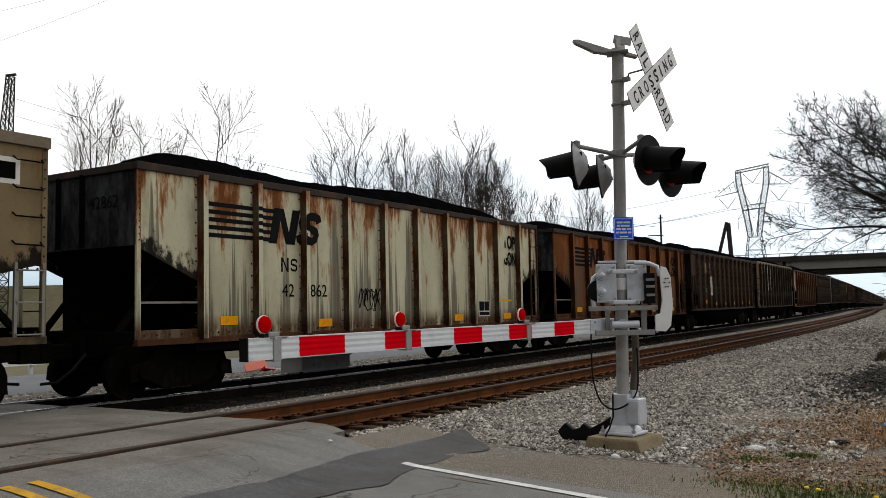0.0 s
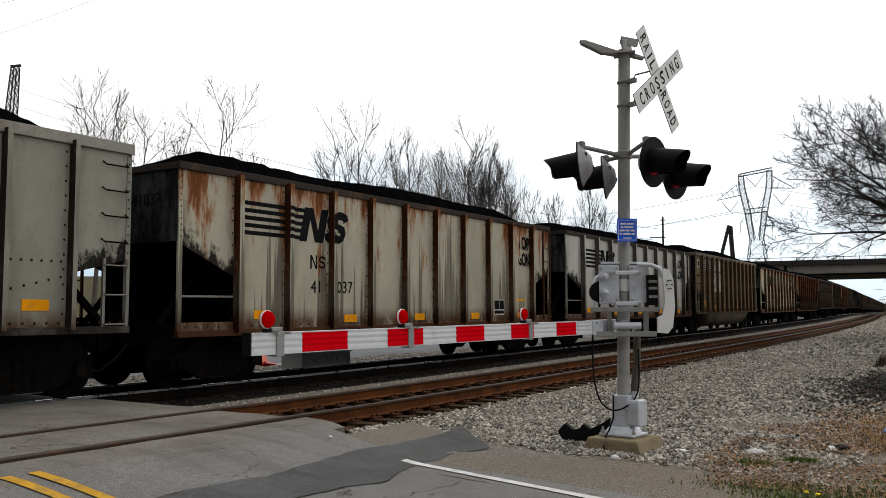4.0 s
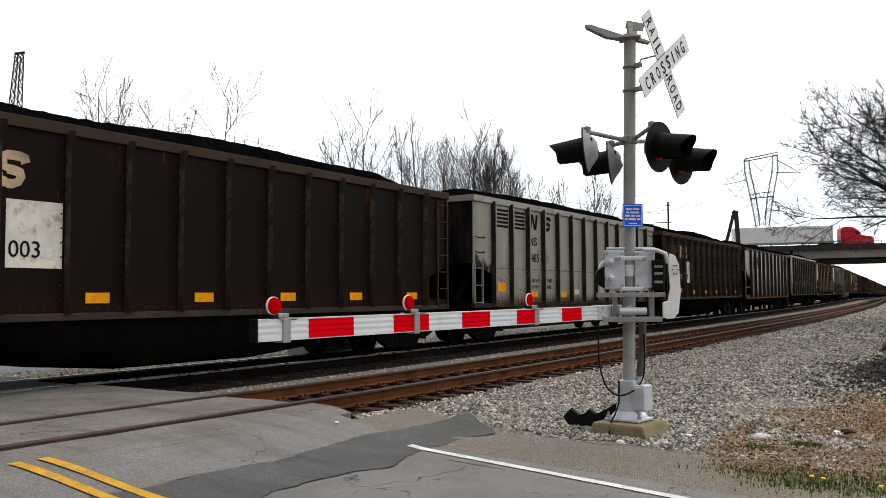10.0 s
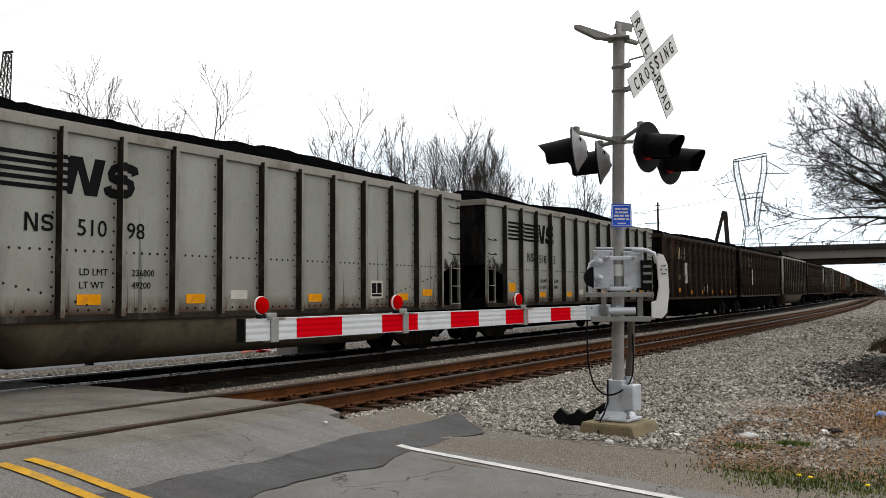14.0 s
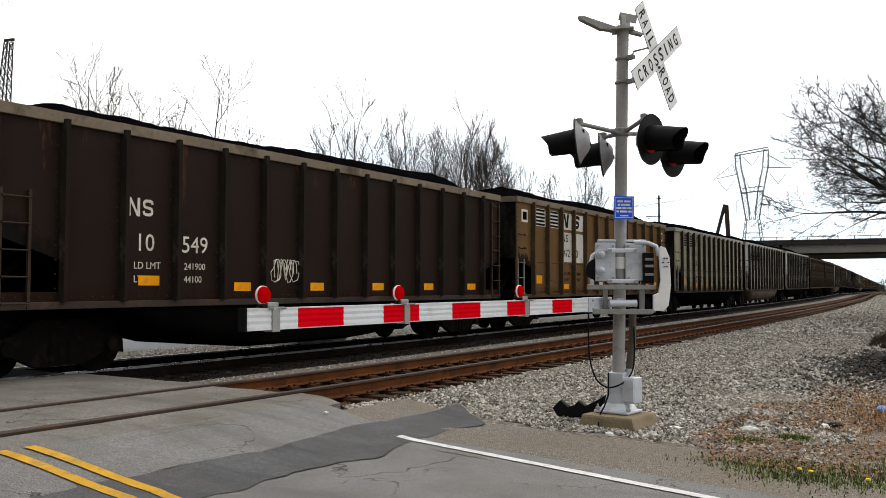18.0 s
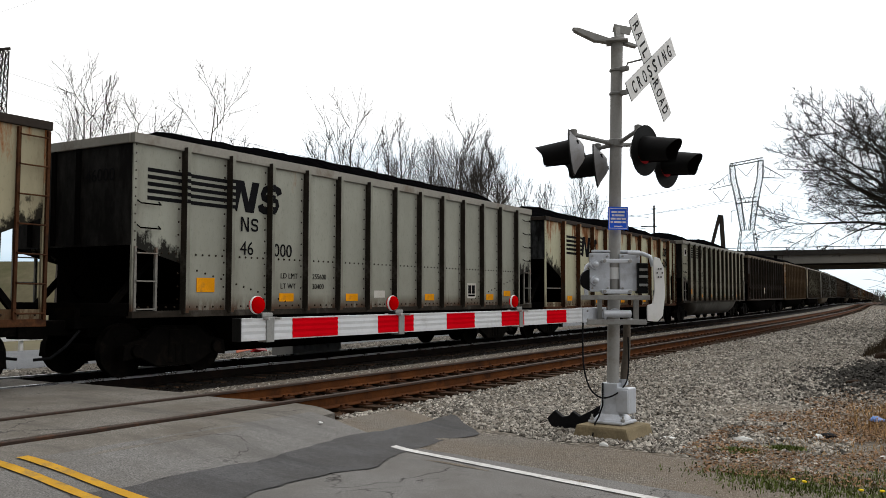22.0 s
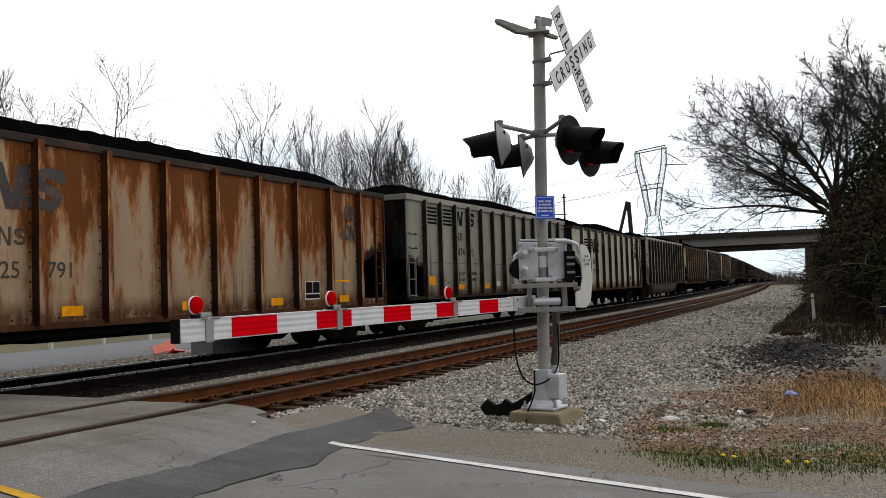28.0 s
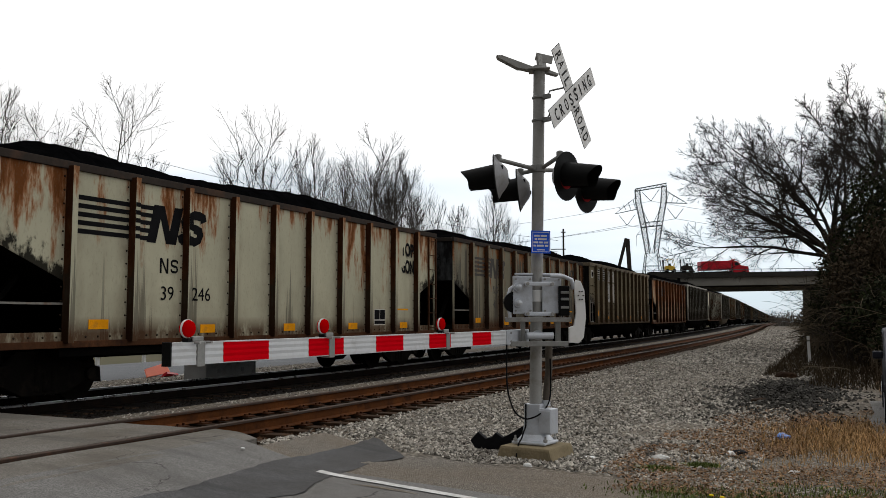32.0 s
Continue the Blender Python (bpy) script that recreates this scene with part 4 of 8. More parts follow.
def rib_mesh(kind, x):
    top, sill = SHAPE[kind][:2]
    g = Geo()
    s = 1 if x > 0 else -1
    if kind == "tub":
        g.prism([(-0.045, 0), (0.045, 0), (0.038, 0.14), (-0.038, 0.14)], "z", sill - 0.03, top - 0.02)
    elif kind == "gon":
        g.prism([(-0.065, 0), (0.065, 0), (0.055, 0.15), (-0.055, 0.15)], "z", sill - 0.02, top - 0.03)
    else:
        g.prism([(-0.04, 0), (0.04, 0), (0.035, 0.13), (-0.035, 0.13)], "z", sill + 0.0, top - 0.02)
    g.v = [(s * (1.598 + b), a, z) for a, b, z in g.v]
    return mesh_of("rib", g, None)


def rivets_mesh(kind):
    """Rivet heads of one side: rows along ribs, sill and the mid seam."""
    top, sill, hi, lo, w = SHAPE[kind]
    g = Geo()

    def head(y, z, r=0.016):
        g.tube((1.600, y, z), (1.616, y, z), r * 1.45, r * 0.8, 5)
    ys = [-HALF + 2 * HALF * i / PANELS[kind] for i in range(PANELS[kind] + 1)]
    for a, b in zip(ys, ys[1:]):
        if kind == "tub":
            for i in range(6):
                head(a + 0.14 + (b - a - 0.28) * i / 5, 2.09)
        for i in range(5):
            head(a + 0.16 + (b - a - 0.32) * i / 4, sill + 0.07)
    for y in ys[1:-1]:
        for i in range(12):
            head(y - 0.10, sill + 0.2 + (top - sill - 0.4) * i / 11, 0.014)
    for s in (-1, 1):
        for i in range(12):
            head(s * (HALF - 0.05), hi + 0.1 + (top - hi - 0.2) * i / 11)
        if kind == "tub":
            for i in range(14):
                head(s * (HALF - 1.2 - i * 0.19), 1.86 - i * 0.045)
    return mesh_of("rivets", g, None)


def chord_mesh(kind):
    top = SHAPE[kind][0]
    g = Geo()
    t, h = (0.10, 0.17) if kind != "gon" else (0.09, 0.13)
    for s in (-1, 1):
        g.box((s * 1.60, 0, top + h / 2 - 0.08), (t, 2 * HALF + 0.04, h))
        g.box((0, s * (HALF - 0.0), top + h / 2 - 0.085), (3.1, t, h - 0.01))
    return mesh_of("top_chord", g, None, 0.012)


def sill_mesh(kind):
    sill = SHAPE[kind][1]
    g = Geo()
    for s in (-1, 1):
        g.box((s * 1.57, 0, sill - 0.045), (0.14, 2 * HALF, 0.11))
    return mesh_of("side_sill", g, None, 0.01)


def bars_mesh(key, rows, mat):
    """Flat painted bars on the side; rows of y0, y1, z0, z1, lean."""
    def make():
        g = Geo()
        for y0, y1, z0, z1, lean in rows:
            g.add([(1.604, y0, z0), (1.604, y1, z0), (1.604, y1 + lean, z1), (1.604, y0 + lean, z1)], [(0, 1, 2, 3)])
        return mesh_of("mark", g, mat)
    return cached(("bars", key, mat.name), make)


RIB = {"tub": (0.14, 0.038), "gon": (0.15, 0.055), "steel": (0.13, 0.035)}       # how far a rib stands out, half its face


def cut(poly, a, b):
    """The piece of a convex outline of (y, z) between y a and y b."""
    for lim, keep in ((a, 1), (b, -1)):
        out = []
        for (y0, z0), (y1, z1) in zip(poly, poly[1:] + poly[:1]):
            in0, in1 = (y0 - lim) * keep >= 0, (y1 - lim) * keep >= 0
            if in0:
                out.append((y0, z0))
            if in0 != in1:
                u = (lim - y0) / (y1 - y0)
                out.append((lim, z0 + (z1 - z0) * u))
        poly = out
        if len(poly) < 3:
            return []
    return poly


def ribbon(pts, w):
    """A flat band of width w along a bent line, in convex pieces."""
    ends = []
    for i, p in enumerate(pts):
        a, b = Vector(pts[max(0, i - 1)]), Vector(pts[min(len(pts) - 1, i + 1)])
        d = (b - a).normalized()
        ends.append(((p[0] - d.y * w / 2, p[1] + d.x * w / 2), (p[0] + d.y * w / 2, p[1] - d.x * w / 2)))
    return [[a[0], b[0], b[1], a[1]] for a, b in zip(ends, ends[1:])]


BEND_LINE = ((0.90, 0.70), (0.84, 0.83), (0.68, 0.87), (0.5, 0.875), (0.3, 0.87), (0.16, 0.80), (0.13, 0.68), (0.19, 0.56), (0.36, 0.515), (0.64, 0.485), (0.81, 0.44), (0.87, 0.32), (0.84, 0.20), (0.70, 0.13), (0.5, 0.125), (0.3, 0.13), (0.16, 0.18), (0.10, 0.31))


def emblem(key, y, z, size, ink, stripes, gap, heavy=True):
    """The owner's mark as plain shapes: five running stripes, a zigzag block and a bent band."""
    h = size
    lean = 0.25 if heavy else 0.0
    stem, wide = (0.33, 1.08) if heavy else (0.17, 0.78)
    slant = lambda poly, y0: [(y0 + u * h + lean * v * h, z + v * h) for u, v in poly]
    out = []
    for i in range(5 if stripes else 0):
        zb = z + h - (i + 0.80) * h / 5 * 1.0
        out.append(("stripe", [[(y - stripes, zb), (y - 0.08 + 0.25 * (zb - z), zb), (y - 0.08 + 0.25 * (zb + 0.115 * h - z), zb + 0.115 * h), (y - stripes, zb + 0.115 * h)]]))
    y0 = y - (0.1 if heavy else 0.0)
    out.append(("mark_block", [slant(p, y0) for p in (((0, 0), (stem, 0), (stem, 1), (0, 1)), ((wide - stem, 0), (wide, 0), (wide, 1), (wide - stem, 1)), ((0, 1), (wide - stem * 1.15, 0), (wide, 0), (stem * 1.15, 1)))]))
    y1 = y0 + wide * h + (gap if heavy else 0.05)
    squeeze = 1.0 if heavy else 0.74
    out.append(("mark_band", [slant(p, y1) for p in ribbon([(u * squeeze, v) for u, v in BEND_LINE], 0.25 if heavy else 0.16)]))
    kind = "tub" if key.startswith("tub") else "gon" if key.startswith("gon") else "steel"
    deep, half = RIB[kind]
    res = []
    for n, (name, polys) in enumerate(out):
        mat = M["ink_dim"] if kind == "steel" and name == "stripe" else ink

        def make():
            g = Geo()
            if name == "mark_band":
                k = len(polys)
                edge = [q[0] for q in polys] + [polys[-1][1], polys[-1][2]] + [q[3] for q in polys[::-1]]
                g.add([(1.604, a, b) for a, b in edge], [(i, i + 1, 2 * k - i, 2 * k + 1 - i) for i in range(k)])
            elif name == "mark_block":
                g.add([(1.604, a, b) for a, b in slant(((0, 0), (stem, 0), (stem, 1 - stem * 1.15 / wide), (wide - stem * 1.15, 0), (wide, 0), (wide, 1), (wide - stem, 1), (wide - stem, stem * 1.15 / wide), (stem * 1.15, 1), (0, 1)), y0)], [tuple(range(10))])
            else:
                g.add([(1.604, a, b) for a, b in polys[0]], [(0, 1, 2, 3)])
            for i, poly in enumerate(polys):
                for yr in rib_xs(PANELS[kind]):
                    q = cut(poly, yr - half, yr + half)
                    if q:
                        g.add([(1.601 + deep + 0.0004 * i, a, b) for a, b in q], [tuple(range(len(q)))])
            return mesh_of("mark", g, mat)
        res.append((name, cached(("emblem", key, size, mat.name, n), make)))
    return res


def put_emblem(car, pieces, label="", lift=0.0, shift=0.0):
    for name, me in pieces:
        part(name, me, None, car, label).location = (lift, shift, 0)


# end walls: dark paint, greyer near the top and blacker towards the bottom
END_PAINT = {k: car_paint("dark_end_paint", c, 0.0, 0.55, 1.3, 2.0, 1.06, (0.02, 0.010, 0.006), (0.006, 0.005, 0.004), (0.008, 0.007, 0.006))
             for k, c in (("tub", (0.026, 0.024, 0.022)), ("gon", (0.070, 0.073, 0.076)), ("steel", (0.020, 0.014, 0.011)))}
FRAME_ME, WHEEL_ME = truck_meshes()
CARS, WHEELS = [], []
COUP = Geo().box((0, -0.25, 0.84), (0.22, 0.75, 0.26)).box((0.0, -0.62, 0.84), (0.34, 0.24, 0.34)).box((0.10, -0.76, 0.84), (0.14, 0.18, 0.30))
COUP_ME = mesh_of("coupler", COUP, M["truck"], 0.02)
HOSE = Geo().path([(0.42, -0.05, 0.80), (0.42, -0.30, 0.55), (0.30, -0.50, 0.36), (0.10, -0.66, 0.34)], 0.025, 6)
HOSE_ME = mesh_of("air_hose", HOSE, M["rubber"])
PLATE_ROWS = ((0, 0.21, 0, 0.30, 0), (0.25, 0.46, 0, 0.30, 0), (0, 0.46, -0.10, -0.03, 0))


END = Matrix(((1, 0, 0, 0), (0, 0, -1, 0), (0, 1, 0, 0), (0, 0, 0, 1)))     # text lies on an end that faces -y


def scrawl_mesh(seed, size, mat):
    """Loops and strokes of a spray can, too wild to read."""
    rnd = random.Random(seed)
    g = Geo()
    for i in range(4):
        y, pts = i * 0.22 * size, []
        for j in range(14):
            a = j * 0.75 + rnd.uniform(-0.3, 0.3)
            pts.append((0, y + 0.16 * size * math.cos(a) + 0.012 * j * size, 0.28 * size * (1 + math.sin(a * rnd.choice((1, 1, 1.5))))))
        g.path(pts, 0.012, 4)
    return mesh_of("graffiti", g, mat)


def with_mat(me, mat, key):
    """A copy of a mesh in another material."""
    def make():
        c = me.copy()
        c.materials.clear()
        c.materials.append(mat)
        return c
    return cached((me.name, mat.name, key), make)


BASE = {k: {"side": side_sheets(k), "under": frame_meshes(k), "chord": chord_mesh(k), "sill": sill_mesh(k), "rivets": rivets_mesh(k),
            "rib+": rib_mesh(k, 1), "rib-": rib_mesh(k, -1)} for k in SHAPE}
BELLY = {k: belly_mesh(k) for k in ("tub", "steel")}


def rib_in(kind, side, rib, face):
    """A rib with its own flank colour, mostly dark as painted shade, and the wagon's paint on its outer face."""
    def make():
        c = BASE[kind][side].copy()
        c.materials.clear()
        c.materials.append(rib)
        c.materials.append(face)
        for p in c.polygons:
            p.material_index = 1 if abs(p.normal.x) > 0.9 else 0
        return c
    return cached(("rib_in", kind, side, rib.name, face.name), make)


def coal_car(k, kind, paint, rib, chord, number, opts):
    """One loaded wagon. opts: words on its look (see the list below)."""
    top, sill, hi, lo, w = SHAPE[kind]
    look_of = {"tub": "ribbed aluminium bathtub coal car", "gon": "ribbed steel coal gondola", "steel": "brown ribbed steel tub coal car"}[kind]
    car = thing("coal_car", opts.get("label", "weathered") + " " + look_of + " heaped with coal", "coal car", "coal train")
    P = lambda name, me, mat, label="": part(name, with_mat(me, mat, 0), None, car, label)
    P("side_sheet", BASE[kind]["side"], paint)
    for nm, me in BASE[kind]["under"]:
        part(nm, me, None, car)
    P("top_chord", BASE[kind]["chord"], chord)
    for sx in (-1, 1):
        for sy in (-1, 1):
            part("corner_post", cached(("post", kind, paint.name), lambda: mesh_of("corner_post", Geo().box((0, 0, (sill + top) / 2), (0.05, 0.085, top - sill)), paint, 0.006)), None, car, at=Matrix.Translation((sx * 1.585, sy * (HALF - 0.045), 0)))
        if kind != "tub":
            for sy in (-1, 1):
                part("corner_sill", cached(("csill", kind, paint.name), lambda: mesh_of("corner_sill", Geo().box((0, 0, sill + 0.075), (0.04, w, 0.15)), paint, 0.006)), None, car, at=Matrix.Translation((sx * 1.583, sy * (HALF - w / 2), 0)))
    P("side_sill", BASE[kind]["sill"], rib if kind == "tub" else R_RUST if kind == "gon" else C_DARK)
    tagged(P("rivets", BASE[kind]["rivets"], M["rivet"]), kind="stuff")
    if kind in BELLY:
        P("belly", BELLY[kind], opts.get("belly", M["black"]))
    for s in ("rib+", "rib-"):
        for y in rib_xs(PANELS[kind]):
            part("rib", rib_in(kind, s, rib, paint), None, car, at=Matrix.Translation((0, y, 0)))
    part("coal_load", coal_mesh(k % 5, top, opts.get("peak", 0.72)), None, car, "heaped black coal")
    for s in (-1, 1):
        turn = Matrix.Identity(4) if s < 0 else Matrix.Rotation(math.pi, 4, "Z")
        part("coupler", COUP_ME, None, car, at=Matrix.Translation((0, s * HALF, 0)) @ turn)
        part("air_hose", HOSE_ME, None, car, at=Matrix.Translation((0, s * HALF, 0)) @ turn)
        tr = part("truck", FRAME_ME, None, car, "black cast-iron truck", at=Matrix.Translation((0, s * 6.0, 0)))
        for a in (-0.89, 0.89):
            wh = part("wheelset", WHEEL_ME, None, tr, at=Matrix.Translation((0, a, 0.457)))
            WHEELS.append((k, s * 6.0 + a, a, wh))
    # ladders and grab irons on the camera's side and the far side
    gm = opts.get("grab", C_BROWN if kind == "steel" else M["grab"])
    for sx in (1, -1):
        flip = Matrix.Identity(4) if sx > 0 else Matrix.Rotation(math.pi, 4, "Z")
        if kind == "tub":
            part("ladder", ladder_mesh("short", 0.42, sill - 0.05, hi, 3, gm), None, car, at=flip @ Matrix.Translation((1.58, -HALF + 0.06, 0)))
            part("ladder", ladder_mesh("short", 0.42, sill - 0.05, hi, 3, gm), None, car, at=flip @ Matrix.Translation((1.58, HALF - 0.48, 0)))
            for z in (hi + 0.35, hi + 0.75) if sx > 0 else ():
                part("grab_iron", cached("grab", lambda: mesh_of("grab_iron", Geo().path([(0, 0, 0), (0.07, 0.01, -0.05), (0.07, 0.42, -0.05), (0, 0.43, 0)], 0.013, 6), M["truck"])), None, car, at=Matrix.Translation((1.6, -HALF + 0.1, z)))
            for i in range(4) if sx > 0 else ():
                part("grab_iron", MESHES["grab"], None, car, at=Matrix.Translation((1.6, HALF - 0.53, hi + 0.3 + 0.4 * i)))
        elif kind == "gon":
            part("ladder", ladder_mesh("tall", 0.46, sill, top - 0.1, 7, opts.get("ladder", R_RUST)), None, car, at=flip @ Matrix.Translation((1.6, HALF - 0.50, 0)))
            part("brace_bar", cached("bar", lambda: mesh_of("brace_bar", Geo().box((0.01, 0.65, 0), (0.03, 1.3, 0.035)).box((0.01, 0.65, -0.62), (0.03, 1.3, 0.05)), M["grab"])), None, car, at=flip @ Matrix.Translation((1.58, -HALF + 0.05, 1.62)))
        else:
            part("ladder", ladder_mesh("half", 0.44, sill - 0.1, 2.75, 5, gm), None, car, at=flip @ Matrix.Translation((1.6, -HALF + 0.08, 0)))
            part("ladder", ladder_mesh("full", 0.44, sill - 0.1, top - 0.15, 7, gm), None, car, at=flip @ Matrix.Translation((1.6, HALF - 0.5, 0)))
    # reflectors
    rf = Geo().box((0, 0, 0), (0.008, 0.42, 0.16))
    r_me = cached("reflector", lambda: mesh_of("reflector", rf, M["orange"]))
    r_big = cached("reflector_tall", lambda: mesh_of("reflector", Geo().box((0, 0, 0), (0.008, 0.42, 0.25)), M["orange"]))
    pan = 2 * HALF / PANELS[kind]
    spots = {"tub": ((1, 0.22), (3, 0), (5, 0), (8, 0), (11, 0), (12, 0.1)), "gon": ((1, 0.1), (3, 0), (5, 0), (7, 0), (9, 0)), "steel": ((2, 0.1), (4, 0), (6, 0), (8, 0), (10, 0), (12, 0))}[kind]
    for i, dz in spots:
        part("reflector", r_big if dz > 0.15 else r_me, None, car, "yellow reflective patch", at=Matrix.Translation((1.606, -HALF + (i + 0.5) * pan, sill + (0.23 if kind != "gon" else 0.17) + dz)))
    # marks and lettering
    style = opts.get("style", "plain")
    ink = opts.get("ink", M["ink"])
    if kind == "tub":
        if style == "wide":       # mark over panels 3 and 4, stripes on two panels before it
            if opts.get("patch"):
                for i, row in enumerate(((-HALF + pan + 0.1, -HALF + 3 * pan - 0.1, 3.22, 3.76, 0), (-HALF + 3 * pan + 0.08, -HALF + 5 * pan - 0.08, 3.22, 3.76, 0), (-HALF + 3 * pan + 0.08, -HALF + 5 * pan - 0.08, 2.15, 3.12, 0))):
                    part("white_panel", bars_mesh(("tubpatch", i), (row,), M["decal"]), None, car, "white painted panel")
            rows = [(-HALF + p * pan + 0.12, -HALF + (p + 1) * pan - 0.12, 3.68 - i * 0.11, 3.745 - i * 0.11, 0) for p in (1, 2) for i in range(5)]
            for i, row in enumerate(rows):
                part("stripe", bars_mesh(("tubstripes", i), (row,), ink), None, car).location.x = 0.003
            put_emblem(car, emblem("tubwide", -HALF + 3 * pan + 0.28, 3.28, 0.46, ink, 0, 0.50), "", 0.003)
            wy, wz, nz = -HALF + 3 * pan + 0.16, 2.78, 2.32
        else:                      # "new": running stripes and close mark
            put_emblem(car, emblem("tubnew", -HALF + 3.30, 2.93, 0.58, ink, 1.95, 0.08), "", 0, opts.get("shift", 0))
            wy, wz, nz = (-HALF + 2.35, 2.55, 2.14) if opts.get("shift") else (-HALF + 2.55, 2.32, 2.32)
        part("lettering", text_mesh(number[0], 0.36, ink), None, car, at=Matrix.Translation((1.609, -HALF + 3 * pan + 0.30 + opts.get("shift", 0), nz)) @ SIDE)
        part("lettering", text_mesh(number[1], 0.36, ink), None, car, at=Matrix.Translation((1.609, -HALF + 4 * pan + 0.14 + opts.get("shift", 0), nz)) @ SIDE)
        put_emblem(car, emblem("tubsmall" + style + str(opts.get("shift", 0)), wy + 0.08, wz + 0.02, 0.27, ink, 0, 0.02, False), lift=0.005)
        for y, z, tx in ((-HALF + 3 * pan + 0.35, 1.72, "LD LMT"), (-HALF + 3 * pan + 0.35, 1.52, "LT WT")):
            part("lettering", text_mesh(tx, 0.15, ink), None, car, at=Matrix.Translation((1.607, y, z)) @ SIDE)
        for z, tx in ((1.72, number[2]), (1.52, number[3])):
            part("lettering", text_mesh(tx, 0.15, ink), None, car, at=Matrix.Translation((1.607, -HALF + 4 * pan + 0.25, z)) @ SIDE)
        part("white_label", bars_mesh("tublabel", ((-HALF + 6.0 * pan + 0.3, -HALF + 6.0 * pan + 0.72, 1.34, 1.50, 0),), M["decal"]), None, car, "small white label")
        part("data_plate", bars_mesh("tubplate_w", ((-HALF + 10 * pan + 0.32, -HALF + 10 * pan + 0.78, 1.32, 1.72, 0),), M["decal"]), None, car, "black and white data plate")
        part("data_mark", bars_mesh("tubplate_b", tuple((-HALF + 10 * pan + 0.36 + a * 0.8, -HALF + 10 * pan + 0.36 + b * 0.8, 1.44 + c * 0.75, 1.44 + d * 0.75, 0) for a, b, c, d, e in PLATE_ROWS), M["ink"]), None, car).location.x = 0.003
        if opts.get("square"):
            for y in (-HALF + 0.35, HALF - 0.85):
                part("white_square", bars_mesh(("sq", y), ((y, y + 0.42, 3.28, 3.66, 0),), M["decal"]), None, car, "white square outline")
                part("square_middle", bars_mesh(("sqi", y), ((y + 0.07, y + 0.35, 3.35, 3.59, 0),), M["black"]), None, car).location.x = 0.003
    elif kind == "gon":
        put_emblem(car, emblem("gon", -HALF + 3.15, 2.74, 0.69, ink, 1.72, 0.0), "", 0, opts.get("shift", 0))
        for word, z in (("TOP", 3.20), ("GON", 2.72)):
            me = text_mesh(word, 0.52, ink, 0.016)
            have = max(v.co.x for v in me.vertices)
            slant = Matrix(((0.68 / have, 0.14, 0, 0), (0, 1, 0, 0), (0, 0, 1, 0), (0, 0, 0, 1)))
            part("lettering", me, None, car, "block lettering", at=Matrix.Translation((1.606, -HALF + 9 * pan + 0.53, z - 0.06)) @ SIDE @ slant)
        for i, (a, b, z) in enumerate(((0.30, 0.95, 1.60),)):
            part("stencil_bar", bars_mesh(("stencil", i), ((-HALF + 9 * pan + a, -HALF + 9 * pan + b, z, z + 0.045, 0),), M["orange"]), None, car, "faded yellow stencil line")
        part("lettering", text_mesh(number[0], 0.36, ink), None, car, at=Matrix.Translation((1.607, -HALF + 2 * pan + 0.72 + opts.get("shift", 0), 1.72)) @ SIDE)
        part("lettering", text_mesh(number[1], 0.36, ink), None, car, at=Matrix.Translation((1.607, -HALF + 3 * pan + 0.20 + opts.get("shift", 0), 1.72)) @ SIDE)
        put_emblem(car, emblem("gonsmall", -HALF + 2 * pan + 0.70, 2.20, 0.28, ink, 0, 0.02, False), "", 0, opts.get("shift", 0))
        part("data_plate", bars_mesh("gonplate_b", ((-HALF + 8 * pan + 0.38, -HALF + 8 * pan + 0.98, 1.20, 1.62, 0),), M["decal"]), None, car, "white data plate with black panels")
        part("data_mark", bars_mesh("gonplate_w", ((-HALF + 8 * pan + 0.40, -HALF + 8 * pan + 0.67, 1.35, 1.60, 0), (-HALF + 8 * pan + 0.69, -HALF + 8 * pan + 0.96, 1.35, 1.60, 0), (-HALF + 8 * pan + 0.40, -HALF + 8 * pan + 0.96, 1.23, 1.32, 0)), M["ink"]), None, car).location.x = 0.003
        if opts.get("weights"):
            part("white_panel", bars_mesh("gonweights", ((-HALF + 2 * pan + 0.12, -HALF + 3 * pan - 0.10, 1.10, 1.46, 0),), M["decal"]), None, car, "white stencilled weight panel")
            for z, tx in ((1.31, "LD LMT 229400"), (1.14, "LT WT 56600")):
                part("lettering", text_mesh(tx, 0.15, M["ink"]), None, car, at=Matrix.Translation((1.609, -HALF + 2 * pan + 0.15, z)) @ SIDE)
    else:
        put_emblem(car, emblem("steel", -HALF + 2 * pan + 0.18, 2.90, 0.54, M["ink_cream"], 1.5, 0.20) if style != "small" else emblem("steels", -HALF + 2 * pan + 0.10, 2.50, 0.30, M["ink_white"], 0, 0.02, False), "faded cream mark")
        if style != "small":
            part("white_panel", bars_mesh("steelpanel", ((-HALF + 3 * pan + 0.08, -HALF + 4 * pan - 0.08, 1.80, 2.76, 0),), M["ink_white"]), None, car, "worn white panel")
            nm, ny, nz = M["ink"], -HALF + 2 * pan + 0.42, 1.95
            part("lettering", text_mesh(number[0], 0.34, M["ink_cream"]), None, car, at=Matrix.Translation((1.607, ny, nz)) @ SIDE)
            part("lettering", text_mesh(number[1], 0.34, M["ink"]), None, car, at=Matrix.Translation((1.611, -HALF + 3 * pan + 0.14, nz)) @ SIDE)
        else:
            part("lettering", text_mesh(number[0], 0.40, M["ink_white"]), None, car, at=Matrix.Translation((1.607, -HALF + 2 * pan + 0.24, 1.95)) @ SIDE)
